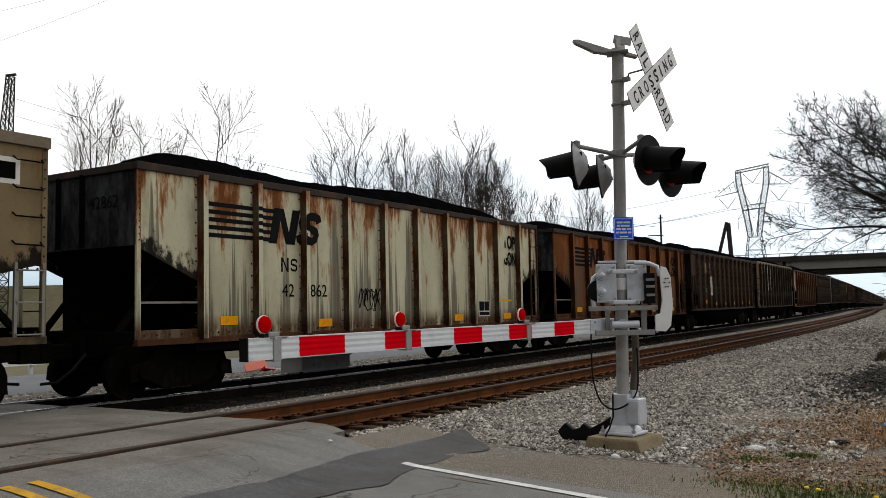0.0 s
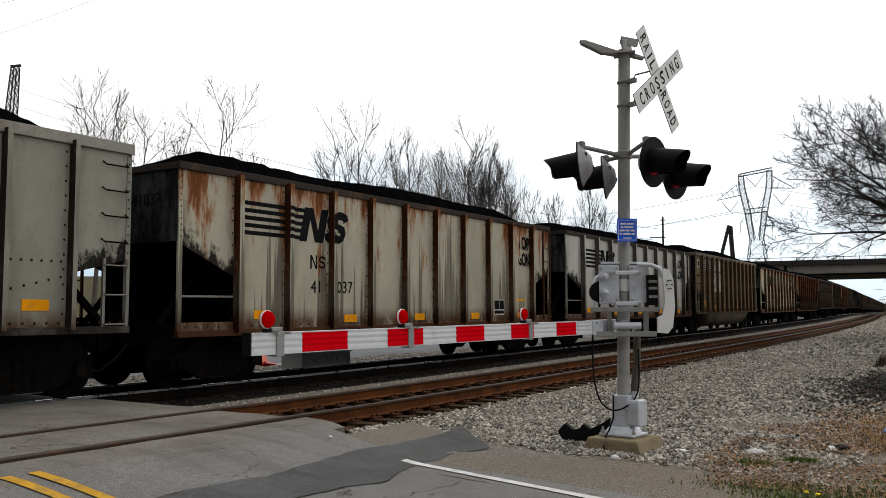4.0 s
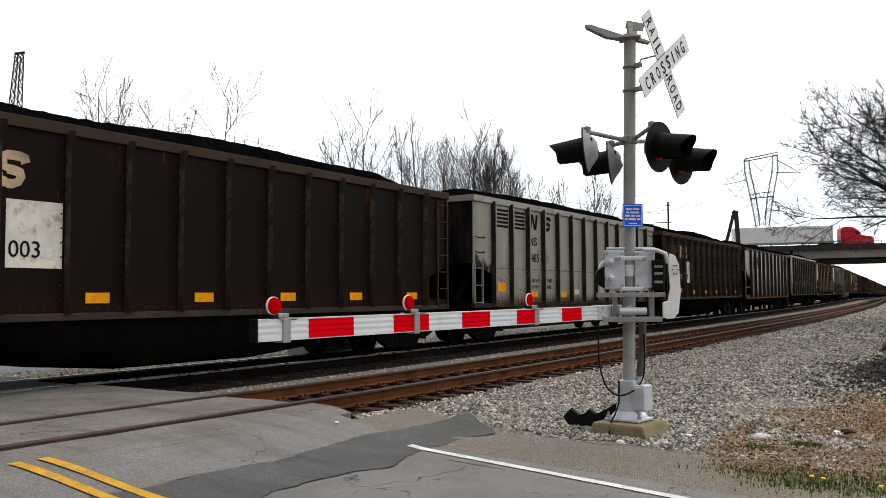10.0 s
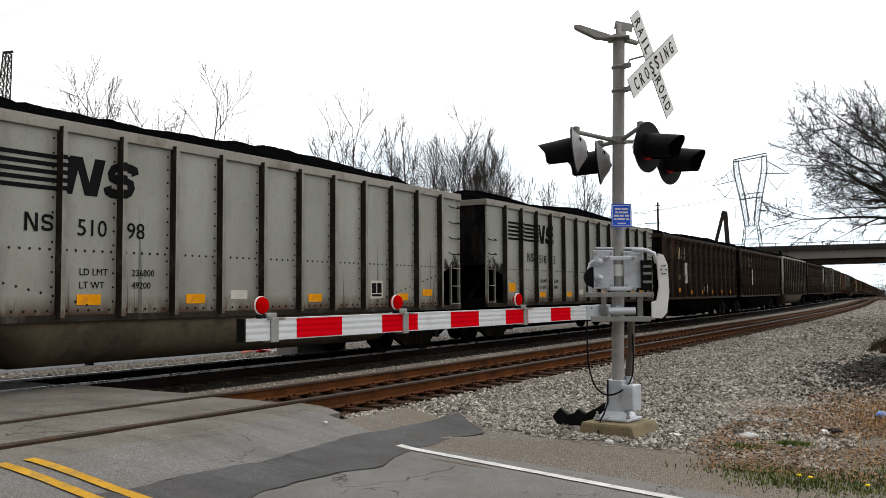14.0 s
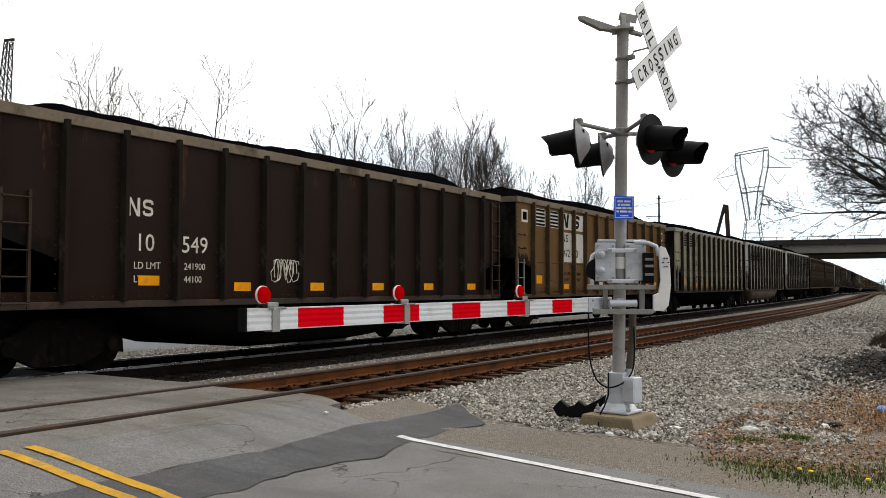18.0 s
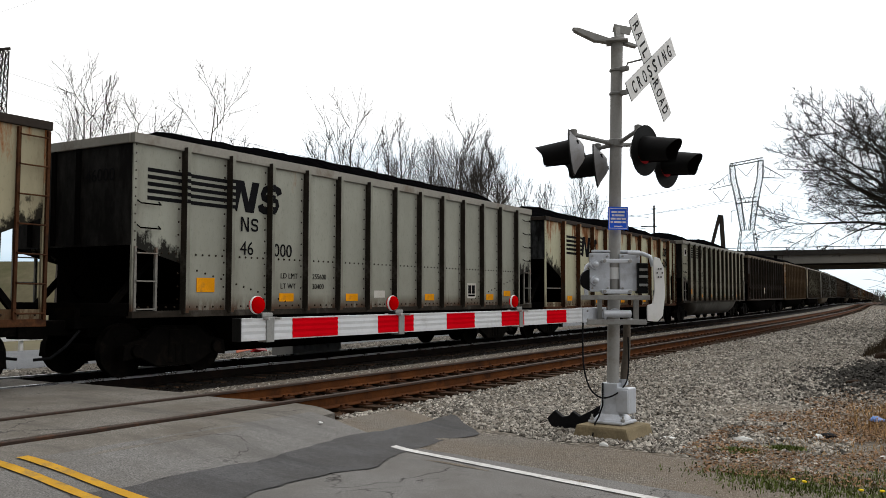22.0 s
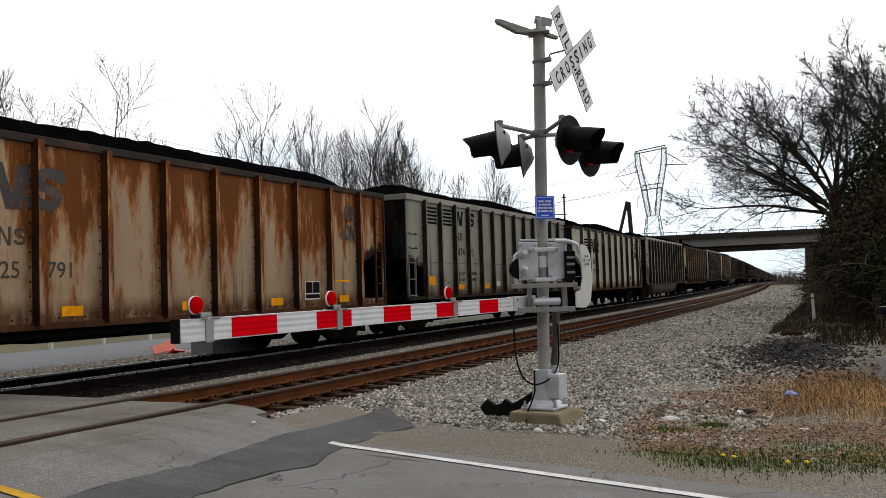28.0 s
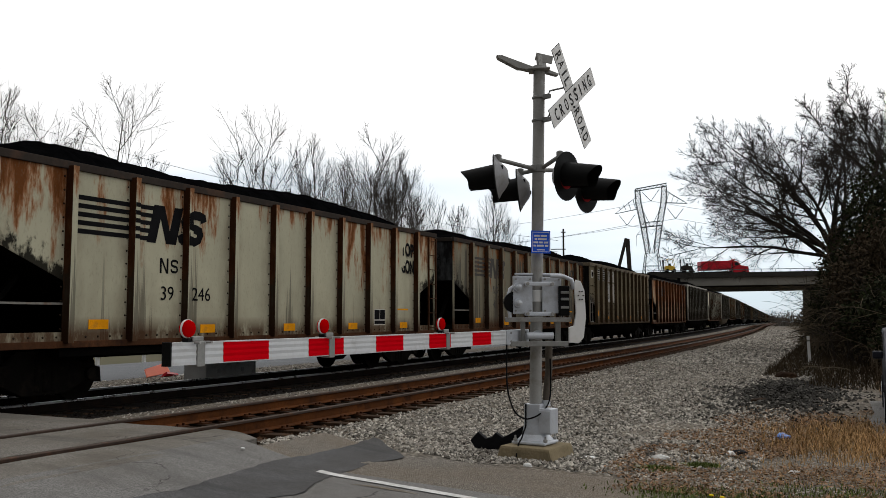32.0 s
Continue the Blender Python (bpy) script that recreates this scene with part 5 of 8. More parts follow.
            part("lettering", text_mesh(number[1], 0.40, M["ink_white"]), None, car, at=Matrix.Translation((1.607, -HALF + 3 * pan + 0.14, 1.95)) @ SIDE)
            for z, a, b in ((1.66, "LD LMT", "241900"), (1.44, "LT WT", "44100")):
                part("lettering", text_mesh(a, 0.16, M["ink_white"]), None, car, at=Matrix.Translation((1.607, -HALF + 2 * pan + 0.22, z)) @ SIDE)
                part("lettering", text_mesh(b, 0.16, M["ink_white"]), None, car, at=Matrix.Translation((1.607, -HALF + 3 * pan + 0.20, z)) @ SIDE)
    if k > -4:             # number on the end that looks back down the line
        part("end_number", text_mesh("".join(number[:2]), 0.30, M["ink_end"] if kind == "steel" else M["ink"]), None, car, "stencilled end number", at=Matrix.Translation((0.42, -HALF - 0.012, top - 0.66)) @ END)
    if opts.get("tar"):
        r = random.Random(15)
        for i in range(11):
            y, w = -HALF + 5.45 + r.uniform(0, 0.55), r.uniform(0.03, 0.10)
            part("tar_drip", bars_mesh(("tar", i), ((y, y + w, r.uniform(2.0, 3.0), 3.74, r.uniform(-0.02, 0.02)),), M["tar"]), None, car, "black tar drip")
    for y, z, size, seed in opts.get("scrawl", ()):
        part("graffiti", scrawl_mesh(seed, size, M["ink_white"] if kind == "steel" else M["ink"]), None, car, "scrawled graffiti strokes", at=Matrix.Translation((1.607, y, z)))
    CARS.append((k, car))
    return car


# R_TUB, R_DARK, R_DUSTY: dirt colours darkened further as the flanks' painted shade
R_TUB = plain("dirty_shaded_rib", (0.028, 0.023, 0.018), 0.85, 0, 0.4, 4, (0.070, 0.062, 0.052))
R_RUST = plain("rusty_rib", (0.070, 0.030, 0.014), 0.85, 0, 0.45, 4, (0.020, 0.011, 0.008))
R_DARK = plain("sooty_shaded_rib", (0.040, 0.030, 0.024), 0.85, 0, 0.4, 4, (0.11, 0.055, 0.03))
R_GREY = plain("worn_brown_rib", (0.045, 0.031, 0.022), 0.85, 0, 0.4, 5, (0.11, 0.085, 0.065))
R_DUSTY = plain("dusty_shaded_rib", (0.075, 0.052, 0.030), 0.85, 0, 0.4, 4, (0.035, 0.024, 0.015))
C_LIGHT = plain("bare_chord", (0.26, 0.245, 0.21), 0.65, 0.1, 0.2, 3, (0.16, 0.13, 0.10))
C_TAN = plain("tan_chord", (0.17, 0.135, 0.095), 0.75, 0, 0.25, 3, (0.07, 0.05, 0.035))
C_BROWN = plain("brown_chord", (0.045, 0.030, 0.021), 0.8, 0, 0.3, 3, (0.03, 0.022, 0.017))
C_DARK = plain("dark_chord", (0.04, 0.032, 0.027), 0.85, 0, 0.3, 3, (0.08, 0.045, 0.03))
GREY, CREAM, TAN = (0.42, 0.42, 0.385), (0.47, 0.42, 0.30), (0.25, 0.18, 0.10)
WHITE = (0.56, 0.54, 0.47)
BROWN = (0.011, 0.0062, 0.0040)


def tub(k, number, base=GREY, rust=0.05, streak=0.15, dust=0.3, style="wide", label="grey", belly=None, chord=None, rib=None, **kw):
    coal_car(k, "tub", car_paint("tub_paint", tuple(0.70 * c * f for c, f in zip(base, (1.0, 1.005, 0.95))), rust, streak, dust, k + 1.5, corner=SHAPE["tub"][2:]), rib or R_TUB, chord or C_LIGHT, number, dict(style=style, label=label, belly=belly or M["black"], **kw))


def gon(k, number, base=CREAM, rust=0.45, streak=0.4, dust=0.3, label="rust-streaked cream", rib=None, **kw):
    if rib is None:       # rib flanks in the car's paint, darkened as painted shade and rustier than its sheets
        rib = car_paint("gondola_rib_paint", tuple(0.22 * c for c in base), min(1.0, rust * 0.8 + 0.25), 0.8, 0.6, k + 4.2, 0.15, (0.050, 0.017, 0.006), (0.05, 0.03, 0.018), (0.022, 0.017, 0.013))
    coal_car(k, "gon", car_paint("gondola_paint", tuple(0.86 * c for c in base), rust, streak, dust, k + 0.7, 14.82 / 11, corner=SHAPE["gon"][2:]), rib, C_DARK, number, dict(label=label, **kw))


def steel(k, number, base=BROWN, rust=0.15, label="dark", chord=None, rib=None, **kw):
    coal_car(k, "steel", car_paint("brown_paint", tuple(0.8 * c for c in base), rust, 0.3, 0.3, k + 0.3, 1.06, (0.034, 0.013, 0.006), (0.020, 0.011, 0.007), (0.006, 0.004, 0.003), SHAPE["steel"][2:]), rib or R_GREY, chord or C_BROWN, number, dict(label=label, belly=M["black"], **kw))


B_TAN = plain("tan_belly", (0.10, 0.08, 0.055), 0.8, 0, 0.3, 2, (0.05, 0.04, 0.03))
B_GREY = plain("grey_belly", (0.095, 0.09, 0.08), 0.75, 0, 0.25, 2, (0.05, 0.045, 0.04))
DIRTY = (0.20, 0.17, 0.12)

# cars far down the line at the start, the first of them already past the crossing
for k in range(-30, -8):
    [lambda: steel(k, ("10", "417"), label="dark"), lambda: tub(k, ("50", "31", "237600", "48900"), (0.15, 0.14, 0.12), 0.1, 0.5, 0.6, label="sooty grey", chord=C_DARK),
     lambda: gon(k, ("38", "224"), (0.15, 0.12, 0.08), 0.5, 0.8, label="dirty rust-streaked")][(k * 7) % 3]()
gon(-8, ("27", "310"), DIRTY, 0.7, 0.6, label="dirty rust-streaked")
steel(-7, ("10", "342"), label="dark")
tub(-6, ("49", "218", "237600", "48900"), (0.20, 0.18, 0.15), 0.1, 0.4, 0.6, label="sooty grey")
steel(-5, ("10", "226"), label="dark")
gon(-4, ("33", "406"), (0.40, 0.36, 0.27), 0.5, 0.7, label="streaked grey")
tub(-3, ("47", "115", "237600", "48900"), (0.13, 0.085, 0.045), 0.3, 0.3, 0.5, label="brown", chord=C_TAN, patch=True)
steel(-2, ("10", "509"), (0.075, 0.04, 0.024), 0.4, label="rusty")
gon(-1, ("36", "719"), (0.16, 0.085, 0.045), 0.7, 0.6, label="heavily rusted")
# cars that pass
gon(0, ("42", "862"), (0.60, 0.56, 0.38), 0.42, 0.62, ink=M["ink"], scrawl=((-HALF + 5.95, 1.40, 0.9, 9),))
tub(1, ("467", "54", "236100", "47900"), TAN, 0.1, 0.15, 0.55, label="dusty tan", rib=R_DUSTY, patch=True, square=True, chord=C_TAN, belly=B_TAN)
gon(2, ("31", "848"), (0.60, 0.585, 0.53), 0.06, 0.55, label="pale grey streaked")
gon(3, ("41", "037"), (0.50, 0.46, 0.35), 0.36, 0.6, label="rust-topped pale grey")
tub(4, ("474", "39", "237600", "48500"), (0.40, 0.39, 0.34), 0.05, 0.35, 0.35, label="dull grey")
gon(5, ("40", "451"), (0.42, 0.415, 0.38), 0.06, 0.85, shift=0.3, label="sooty streaked grey", rib=R_DARK)
steel(6, ("10", "009"))
tub(7, ("485", "11", "237600", "48400"), (0.40, 0.385, 0.335), 0.03, 0.12, 0.25, label="clean grey", belly=B_TAN)
steel(8, ("10", "003"))
steel(9, ("10", "159"), (0.020, 0.010, 0.006), 0.25, scrawl=((0.0, 1.35, 0.75, 5),))
tub(10, ("518", "23", "235700", "50100"), (0.43, 0.435, 0.41), 0.03, 0.15, 0.2, "new", label="clean pale grey")
tub(11, ("510", "98", "236800", "49200"), (0.43, 0.43, 0.40), 0.04, 0.25, 0.2, "new", label="clean pale grey", belly=B_TAN)
tub(12, ("502", "32", "237100", "48900"), (0.44, 0.40, 0.29), 0.05, 0.12, 0.3, label="faded cream-grey")
tub(13, ("472", "33", "236600", "47900"), (0.19, 0.105, 0.042), 0.12, 0.15, 0.5, label="dusty brown", rib=R_DUSTY, patch=True, square=True, chord=C_TAN, belly=M["black"])
steel(14, ("10", "549"), (0.022, 0.013, 0.009), style="small", chord=C_TAN, rib=R_TUB, scrawl=((-HALF + 5.6, 1.45, 0.8, 4),))
tub(15, ("500", "87", "237100", "48900"), (0.44, 0.42, 0.34), 0.03, 0.22, 0.25, label="pale grey tar-stained", tar=True, square=True, belly=B_GREY)
gon(16, ("40", "439"), (0.56, 0.54, 0.38), 0.36, 0.12, label="yellowed rust-streaked")
tub(17, ("46", "000", "255600", "30400"), (0.45, 0.45, 0.40), 0.05, 0.12, 0.2, "new", shift=-1.06, label="clean pale grey")
gon(18, ("25", "746"), (0.38, 0.34, 0.225), 0.34, 0.25, label="tan rust-streaked", weights=True)
tub(19, ("516", "92", "236600", "49400"), (0.38, 0.37, 0.31), 0.03, 0.12, 0.3, label="dull grey", belly=B_TAN)
gon(20, ("22", "669"), (0.62, 0.60, 0.48), 0.12, 0.10, 0.15, label="clean cream")
tub(21, ("474", "10", "237600", "48500"), (0.38, 0.37, 0.32), 0.05, 0.5, 0.4, label="streaked dull grey")
gon(22, ("25", "791"), (0.42, 0.30, 0.19), 0.85, 0.25, label="heavily rusted orange", ink=M["ink_faded"])
tub(23, ("463", "30", "236100", "47900"), (0.29, 0.235, 0.155), 0.12, 0.2, 0.4, label="dusty tan", rib=R_DUSTY, patch=True, square=True, chord=C_TAN)
gon(24, ("41", "032"), (0.27, 0.245, 0.175), 0.36, 0.8, label="rust-streaked dull grey", ink=M["ink_faded"])
gon(25, ("39", "246"), (0.54, 0.51, 0.37), 0.38, 0.3, label="yellowed rust-streaked")
tub(26, ("488", "20", "237600", "48500"), (0.40, 0.39, 0.34), 0.05, 0.3, 0.35, label="dull grey")

# ---- crossing signal: mast, crossbuck, flashing heads ----
def facing(p, turn=-10.75):
    """A frame whose x runs along a sign, y up and z out of its face, towards the road's traffic."""
    return Matrix.Translation(p) @ Matrix.Rotation(radians(turn), 4, "Z") @ SIDE


FOOT = Vector((4.00, 9.95, -0.11))
HEAD = Vector((4.075, 9.99, 4.50))


def mast_at(z):
    return FOOT.lerp(HEAD, (z - FOOT.z) / (HEAD.z - FOOT.z))


signal = thing("crossing_signal", "galvanised crossing signal mast with crossbuck and red flashing heads", "crossing signal")
part("mast", Geo().tube(tuple(mast_at(0.3)), tuple(HEAD), 0.074, 0.072, 24), M["galv"], signal, "grey galvanised pipe", smooth=True)
g = Geo().tube(tuple(HEAD), tuple(HEAD + Vector((0, 0, 0.03))), 0.085, 0.085, 20)
part("mast_cap", g, M["galv"], signal, smooth=True)
# top bracket with the lamp arm and two crossed plates
T0 = HEAD + Vector((0, 0, -0.02))
g = Geo().box(tuple(T0), (0.26, 0.26, 0.02), 20)
g.box(tuple(T0 + Vector((0.02, 0.02, 0.11))), (0.03, 0.20, 0.16), -10, 14).box(tuple(T0 + Vector((0.05, 0.04, 0.16))), (0.22, 0.02, 0.10), 30, 0, 12)
part("top_bracket", g, M["galv"], signal, bev=0.004)
g = Geo().prism([(0, -0.03), (0.16, 0.00), (0.20, 0.00), (0.45, 0.125), (0.47, 0.165), (0.40, 0.165), (0.18, 0.09), (0, 0.03)], "y", -0.05, 0.05)
part("lamp_arm", g, M["galv"], signal, "flat grey arm", bev=0.008, at=Matrix.Translation(T0 + Vector((-0.06, -0.05, 0.0))) @ Matrix.Rotation(radians(212), 4, "Z"))
g = Geo().prism([(0, -0.03), (0.16, -0.06), (0.17, -0.03), (0, 0.02)], "y", -0.04, 0.04)
part("short_arm", g, M["galv"], signal, bev=0.006, at=Matrix.Translation(T0 + Vector((0.06, 0.05, 0.0))) @ Matrix.Rotation(radians(40), 4, "Z"))
# crossbuck
XB = Vector((4.553, 9.815, 4.048))
bf = facing(XB) @ Matrix.Rotation(radians(-10), 4, "Z")
for i, (ang, dz) in enumerate(((-42.5, 0.0), (45.5, 0.014))):
    blade = part("blade", Geo().box((0, 0, 0), (1.30, 0.225, 0.004)), M["sign_white"], signal, "white blade with black words", bev=0.0008,
                 at=bf @ Matrix.Translation((0, 0, dz)) @ Matrix.Rotation(radians(ang), 4, "Z"))
    part("blade_edge", Geo().box((0, 0, -0.004), (1.310, 0.235, 0.003)), M["hood"], blade, "black edge")
    for w, x0, x1 in ((("RAIL", -0.60, -0.15), ("ROAD", 0.14, 0.60)) if i == 0 else (("CROSSING", -0.575, 0.575),)):
        step = (x1 - x0) / len(w)
        for n, letter in enumerate(w):
            me = text_mesh(letter, 0.205, M["hood"], 0.003)
            lo, hi = min(v.co.x for v in me.vertices), max(v.co.x for v in me.vertices)
            wide = 0.024 if letter == "I" else 0.078
            part("letter", me, None, blade, at=Matrix.Translation((x0 + (n + 0.5) * step - wide / 2 - lo * wide / (hi - lo), -0.073, 0.003)) @ Matrix.Diagonal((wide / (hi - lo), 1, 1, 1)))
g = Geo()
for z in (4.13, 3.84):
    m0 = mast_at(z)
    g.lathe([(0.080, -0.018), (0.088, -0.010), (0.088, 0.010), (0.080, 0.018)], tuple(m0), 18)
part("band_clamp", g, M["alu_dull"], signal)
g = Geo()
for z in (4.13, 3.84):
    m0 = mast_at(z)
    g.box(tuple(m0 + Vector((0.11, -0.03, 0))), (0.10, 0.06, 0.05), -20)
    g.path([tuple(m0 + Vector((0.13, -0.03, 0.01))), tuple(m0 + Vector((0.16, -0.05, 0.06))), tuple(XB + Vector((-0.012, 0.0, (z - 3.98) * 0.9)))], 0.011, 6)
part("crossbuck_bracket", g, M["alu_dull"], signal)
for dx, dy in ((-0.03, 0.11), (-0.02, -0.12)):
    part("bolt", Geo().tube((0, 0, 0), (0, 0, 0.02), 0.016, 0.014, 8), M["hood"], signal, at=bf @ Matrix.Translation((dx + 0.05, dy, 0.012)))


# flashing heads: two face the road's traffic, two face the other way
def head(p, turn, name):
    """Dished lamp with a round black background and a long hood."""
    f = facing(p, turn) @ Matrix.Rotation(radians(5), 4, "X") @ Matrix.Scale(0.9 if turn > 0 else 0.97, 4)
    h = part(name, Geo().lathe([(0.02, -0.165), (0.09, -0.16), (0.14, -0.13), (0.23, -0.05), (0.285, -0.016), (0.285, -0.012), (0.02, -0.012)], (0, 0, 0), 10), M["lamp_body"], signal, "grey cast lamp body with black round background", smooth=True, at=f)
    bgm = Geo().lathe([(0.16, -0.012), (0.285, -0.012), (0.305, -0.002), (0.305, 0.006), (0.285, 0.004), (0.16, 0.004)], (0, 0, 0), 28)
    part("background", bgm, M["hood"], h, "black round background")
    part("lens", Geo().lathe([(0.16, 0.004), (0.12, 0.022), (0.06, 0.030), (0.01, 0.032)], (0, 0, 0), 20), M["lens_dark"], h, "dark red lens", smooth=True)
    hood = Geo()
    n = 18
    for r in (0.165, 0.157):
        for zf in (0.0, 1.0):
            for i in range(n + 1):
                a = radians(-62 + 304 * i / n)
                depth = (0.36 + 0.10 * max(0, math.sin(a))) * zf
                k = 1 - 0.16 * zf
                hood.v.append((r * k * math.cos(a), r * k * math.sin(a) + 0.01 - 0.02 * zf, depth))
    for s0 in (0, 2 * (n + 1)):
        for i in range(n):
            hood.f.append((s0 + i, s0 + i + 1, s0 + n + 2 + i, s0 + n + 1 + i))
    part("hood", hood, M["hood"], h, "long black hood", smooth=True)
    part("latch", Geo().tube((0, -0.05, -0.155), (0, -0.05, -0.175), 0.03, 0.026, 10).box((0.13, 0.1, -0.10), (0.03, 0.05, 0.03)), M["hood"], h)
    return h


HEADS = [(Vector((4.49, 9.77, 3.08)), -12.75), (Vector((4.51, 10.54, 3.02)), -12.75), (Vector((3.785, 9.265, 3.04)), 197.0), (Vector((3.78, 10.01, 2.99)), 197.0)]
for p, turn in HEADS:
    head(p, turn, "lamp_head")
ca = mast_at(3.235)
g = Geo().lathe([(0.080, -0.05), (0.095, -0.04), (0.095, 0.04), (0.080, 0.05)], tuple(ca), 18)
g.box(tuple(ca + Vector((0.0, 0.10, 0.0))), (0.07, 0.10, 0.06)).box(tuple(ca + Vector((-0.05, -0.09, 0.0))), (0.09, 0.09, 0.05), 30)
part("arm_clamp", g, M["alu_dull"], signal)
for p, turn in HEADS:
    top = p + Vector((0, 0, 0.335)) + (Vector((-0.09, 0.02, 0)) if turn < 0 else Vector((0.03, -0.01, -0.045)))
    g = Geo().path([tuple(ca + (p - ca) * 0.12 + Vector((0, 0, 0.16)) * 0.1), tuple(top - Vector((0, 0, 0.08))), ], 0.026, 10)
    g.lathe([(0.01, -0.05), (0.042, -0.045), (0.045, 0.03), (0.02, 0.045)], tuple(top - Vector((0, 0, 0.06))), 12)
    g.tube(tuple(top - Vector((0, 0, 0.1))), tuple(top - Vector((0, 0, 0.22))), 0.03, 0.03, 10)
    part("lamp_arm", g, M["alu_dull"], signal, smooth=True)
# blue notice; its words cannot be read
bp = facing(mast_at(2.31) + Vector((0.09, -0.13, 0)), -52)
notice = part("notice", Geo().box((0, 0, 0), (0.245, 0.275, 0.003)), M["sign_blue"], signal, "blue emergency notice with white border", at=bp)
g = Geo()
for a, b, c, d in ((-0.11, 0.11, 0.115, 0.121), (-0.11, 0.11, -0.121, -0.115), (-0.111, -0.105, -0.12, 0.12), (0.105, 0.111, -0.12, 0.12)):
    g.box(((a + b) / 2, (c + d) / 2, 0.003), (b - a, d - c, 0.002))
part("border", g, M["sign_white"], notice)
rb = random.Random(3)
for row, (z, bars) in enumerate(((0.075, (0.07, 0.08)), (0.035, (0.03, 0.11)), (-0.005, (0.06, 0.05, 0.05)), (-0.045, (0.03, 0.09, 0.04)), (-0.095, (0.10,)))):
    x = -sum(bars) / 2 - 0.006 * (len(bars) - 1)
    g = Geo()
    for w in bars:
        g.box((x + w / 2, z, 0.003), (w, 0.022 if row < 4 else 0.012, 0.002))
        x += w + 0.012
    part("text_bar", g, M["sign_white"], notice)

# foot: concrete block, cast base, junction box, conduit, cable
block = tagged(part("foundation_block", Geo().prism([(-0.36, -0.20), (0.40, -0.20), (0.34, 0.0), (-0.30, 0.0)], "y", -0.33, 0.33), M["concrete"], None, bev=0.03, at=Matrix.Translation((4.0, 9.93, -0.12)) @ Matrix.Rotation(radians(-6), 4, "Z")),
               "weathered yellowish concrete foundation block in the gravel", "foundation")
fb = mast_at(0.0)
g = Geo().box((fb.x, fb.y, -0.095), (0.44, 0.40, 0.035), -6)
part("base_plate", g, M["alu"], signal, "cast aluminium base plate", bev=0.015)
g = Geo()
ringv = [(0.19, 0.17, -0.08), (0.125, 0.12, 0.0), (0.105, 0.105, 0.12), (0.10, 0.10, 0.36)]
for hx, hy, z in ringv:
    g.v += [(fb.x + a * hx, fb.y + b * hy, z) for a, b in ((-1, -1), (1, -1), (1, 1), (-1, 1))]
for i in range(3):
    for j in range(4):
        g.f.append((i * 4 + j, i * 4 + (j + 1) % 4, i * 4 + 4 + (j + 1) % 4, i * 4 + 4 + j))
g.f += [(3, 2, 1, 0), (12, 13, 14, 15)]
part("base_casting", g, M["alu"], signal, "flared cast aluminium base", bev=0.012)
part("junction_box", Geo().box((fb.x + 0.17, fb.y - 0.01, 0.16), (0.17, 0.21, 0.30), -6), M["alu"], signal, "grey junction box", bev=0.014)
part("box_lid", Geo().box((fb.x + 0.165, fb.y - 0.125, 0.16), (0.15, 0.02, 0.26), -6), M["alu"], signal, bev=0.006)
for dx, dy in ((-0.19, -0.17), (0.19, -0.17), (0.19, 0.17), (-0.19, 0.17)):
    part("anchor_bolt", Geo().tube((0, 0, 0), (0, 0, 0.07), 0.013, 0.013, 8).tube((0, 0, 0.005), (0, 0, 0.035), 0.026, 0.026, 6), M["galv"], signal, at=Matrix.Translation((fb.x + dx, fb.y + dy, -0.08)))
part("conduit", Geo().path([(4.13, 10.11, 1.12), (4.13, 10.10, 0.75), (4.11, 10.06, 0.46), (4.11, 10.04, 0.34)], 0.045, 12), M["conduit"], signal, "stained brown-grey conduit", smooth=True)
part("conduit_nut", Geo().tube((4.11, 10.04, 0.33), (4.11, 10.04, 0.40), 0.06, 0.055, 8), M["alu"], signal)
part("mast_band", Geo().lathe([(0.076, -0.07), (0.078, -0.06), (0.078, 0.06), (0.076, 0.07)], tuple(mast_at(1.66)), 20), M["sign_white"], signal, "worn paper label round the mast")

# ---- gate: machine, counterweights, arm with lamps ----
gate = thing("crossing_gate", "lowered red and white crossing gate with its grey machine", "crossing gate")
mm = Matrix.Translation((4.08, 9.86, 0)) @ Matrix.Rotation(radians(33), 4, "Z")          # machine's face looks down the road


def gpart(name, geo, mat, label="", bev=0.0, parent=gate, smooth=False):
    return part(name, geo, M[mat], parent, label, bev, smooth, mm if parent is gate else None)


gpart("machine_case", Geo().box((0.03, 0.22, 1.68), (0.56, 0.26, 0.46)), "alu_dull", "grey cast gate machine case", 0.02)
gpart("mount_plate", Geo().box((-0.18, 0.03, 1.67), (0.24, 0.03, 0.46)), "alu", "", 0.008)
gpart("mount_plate", Geo().box((0.18, 0.03, 1.67), (0.24, 0.03, 0.44)), "alu", "", 0.008)
for z in (1.80, 1.44):
    gpart("clamp_bar", Geo().box((0.0, -0.092, z), (0.36, 0.03, 0.05)), "alu", "", 0.012)
    for x in (-0.15, 0.15):
        gpart("clamp_bolt", Geo().tube((x, 0.03, z), (x, -0.14, z), 0.022, 0.02, 8), "galv")
for z in (1.76, 1.57):
    gpart("bolt_cap", Geo().tube((-0.24, 0.02, z), (-0.24, -0.02, z), 0.06, 0.055, 12).lathe([(0.028, -0.02), (0.036, -0.06), (0.034, -0.09), (0.01, -0.105)], (-0.24, 0, z), 12, "y"), "alu", "domed bolt cap", smooth=True)
gpart("bracket_bar", Geo().box((-0.03, -0.15, 1.37), (0.80, 0.05, 0.055)), "alu_dull", "flat grey bar", 0.006)
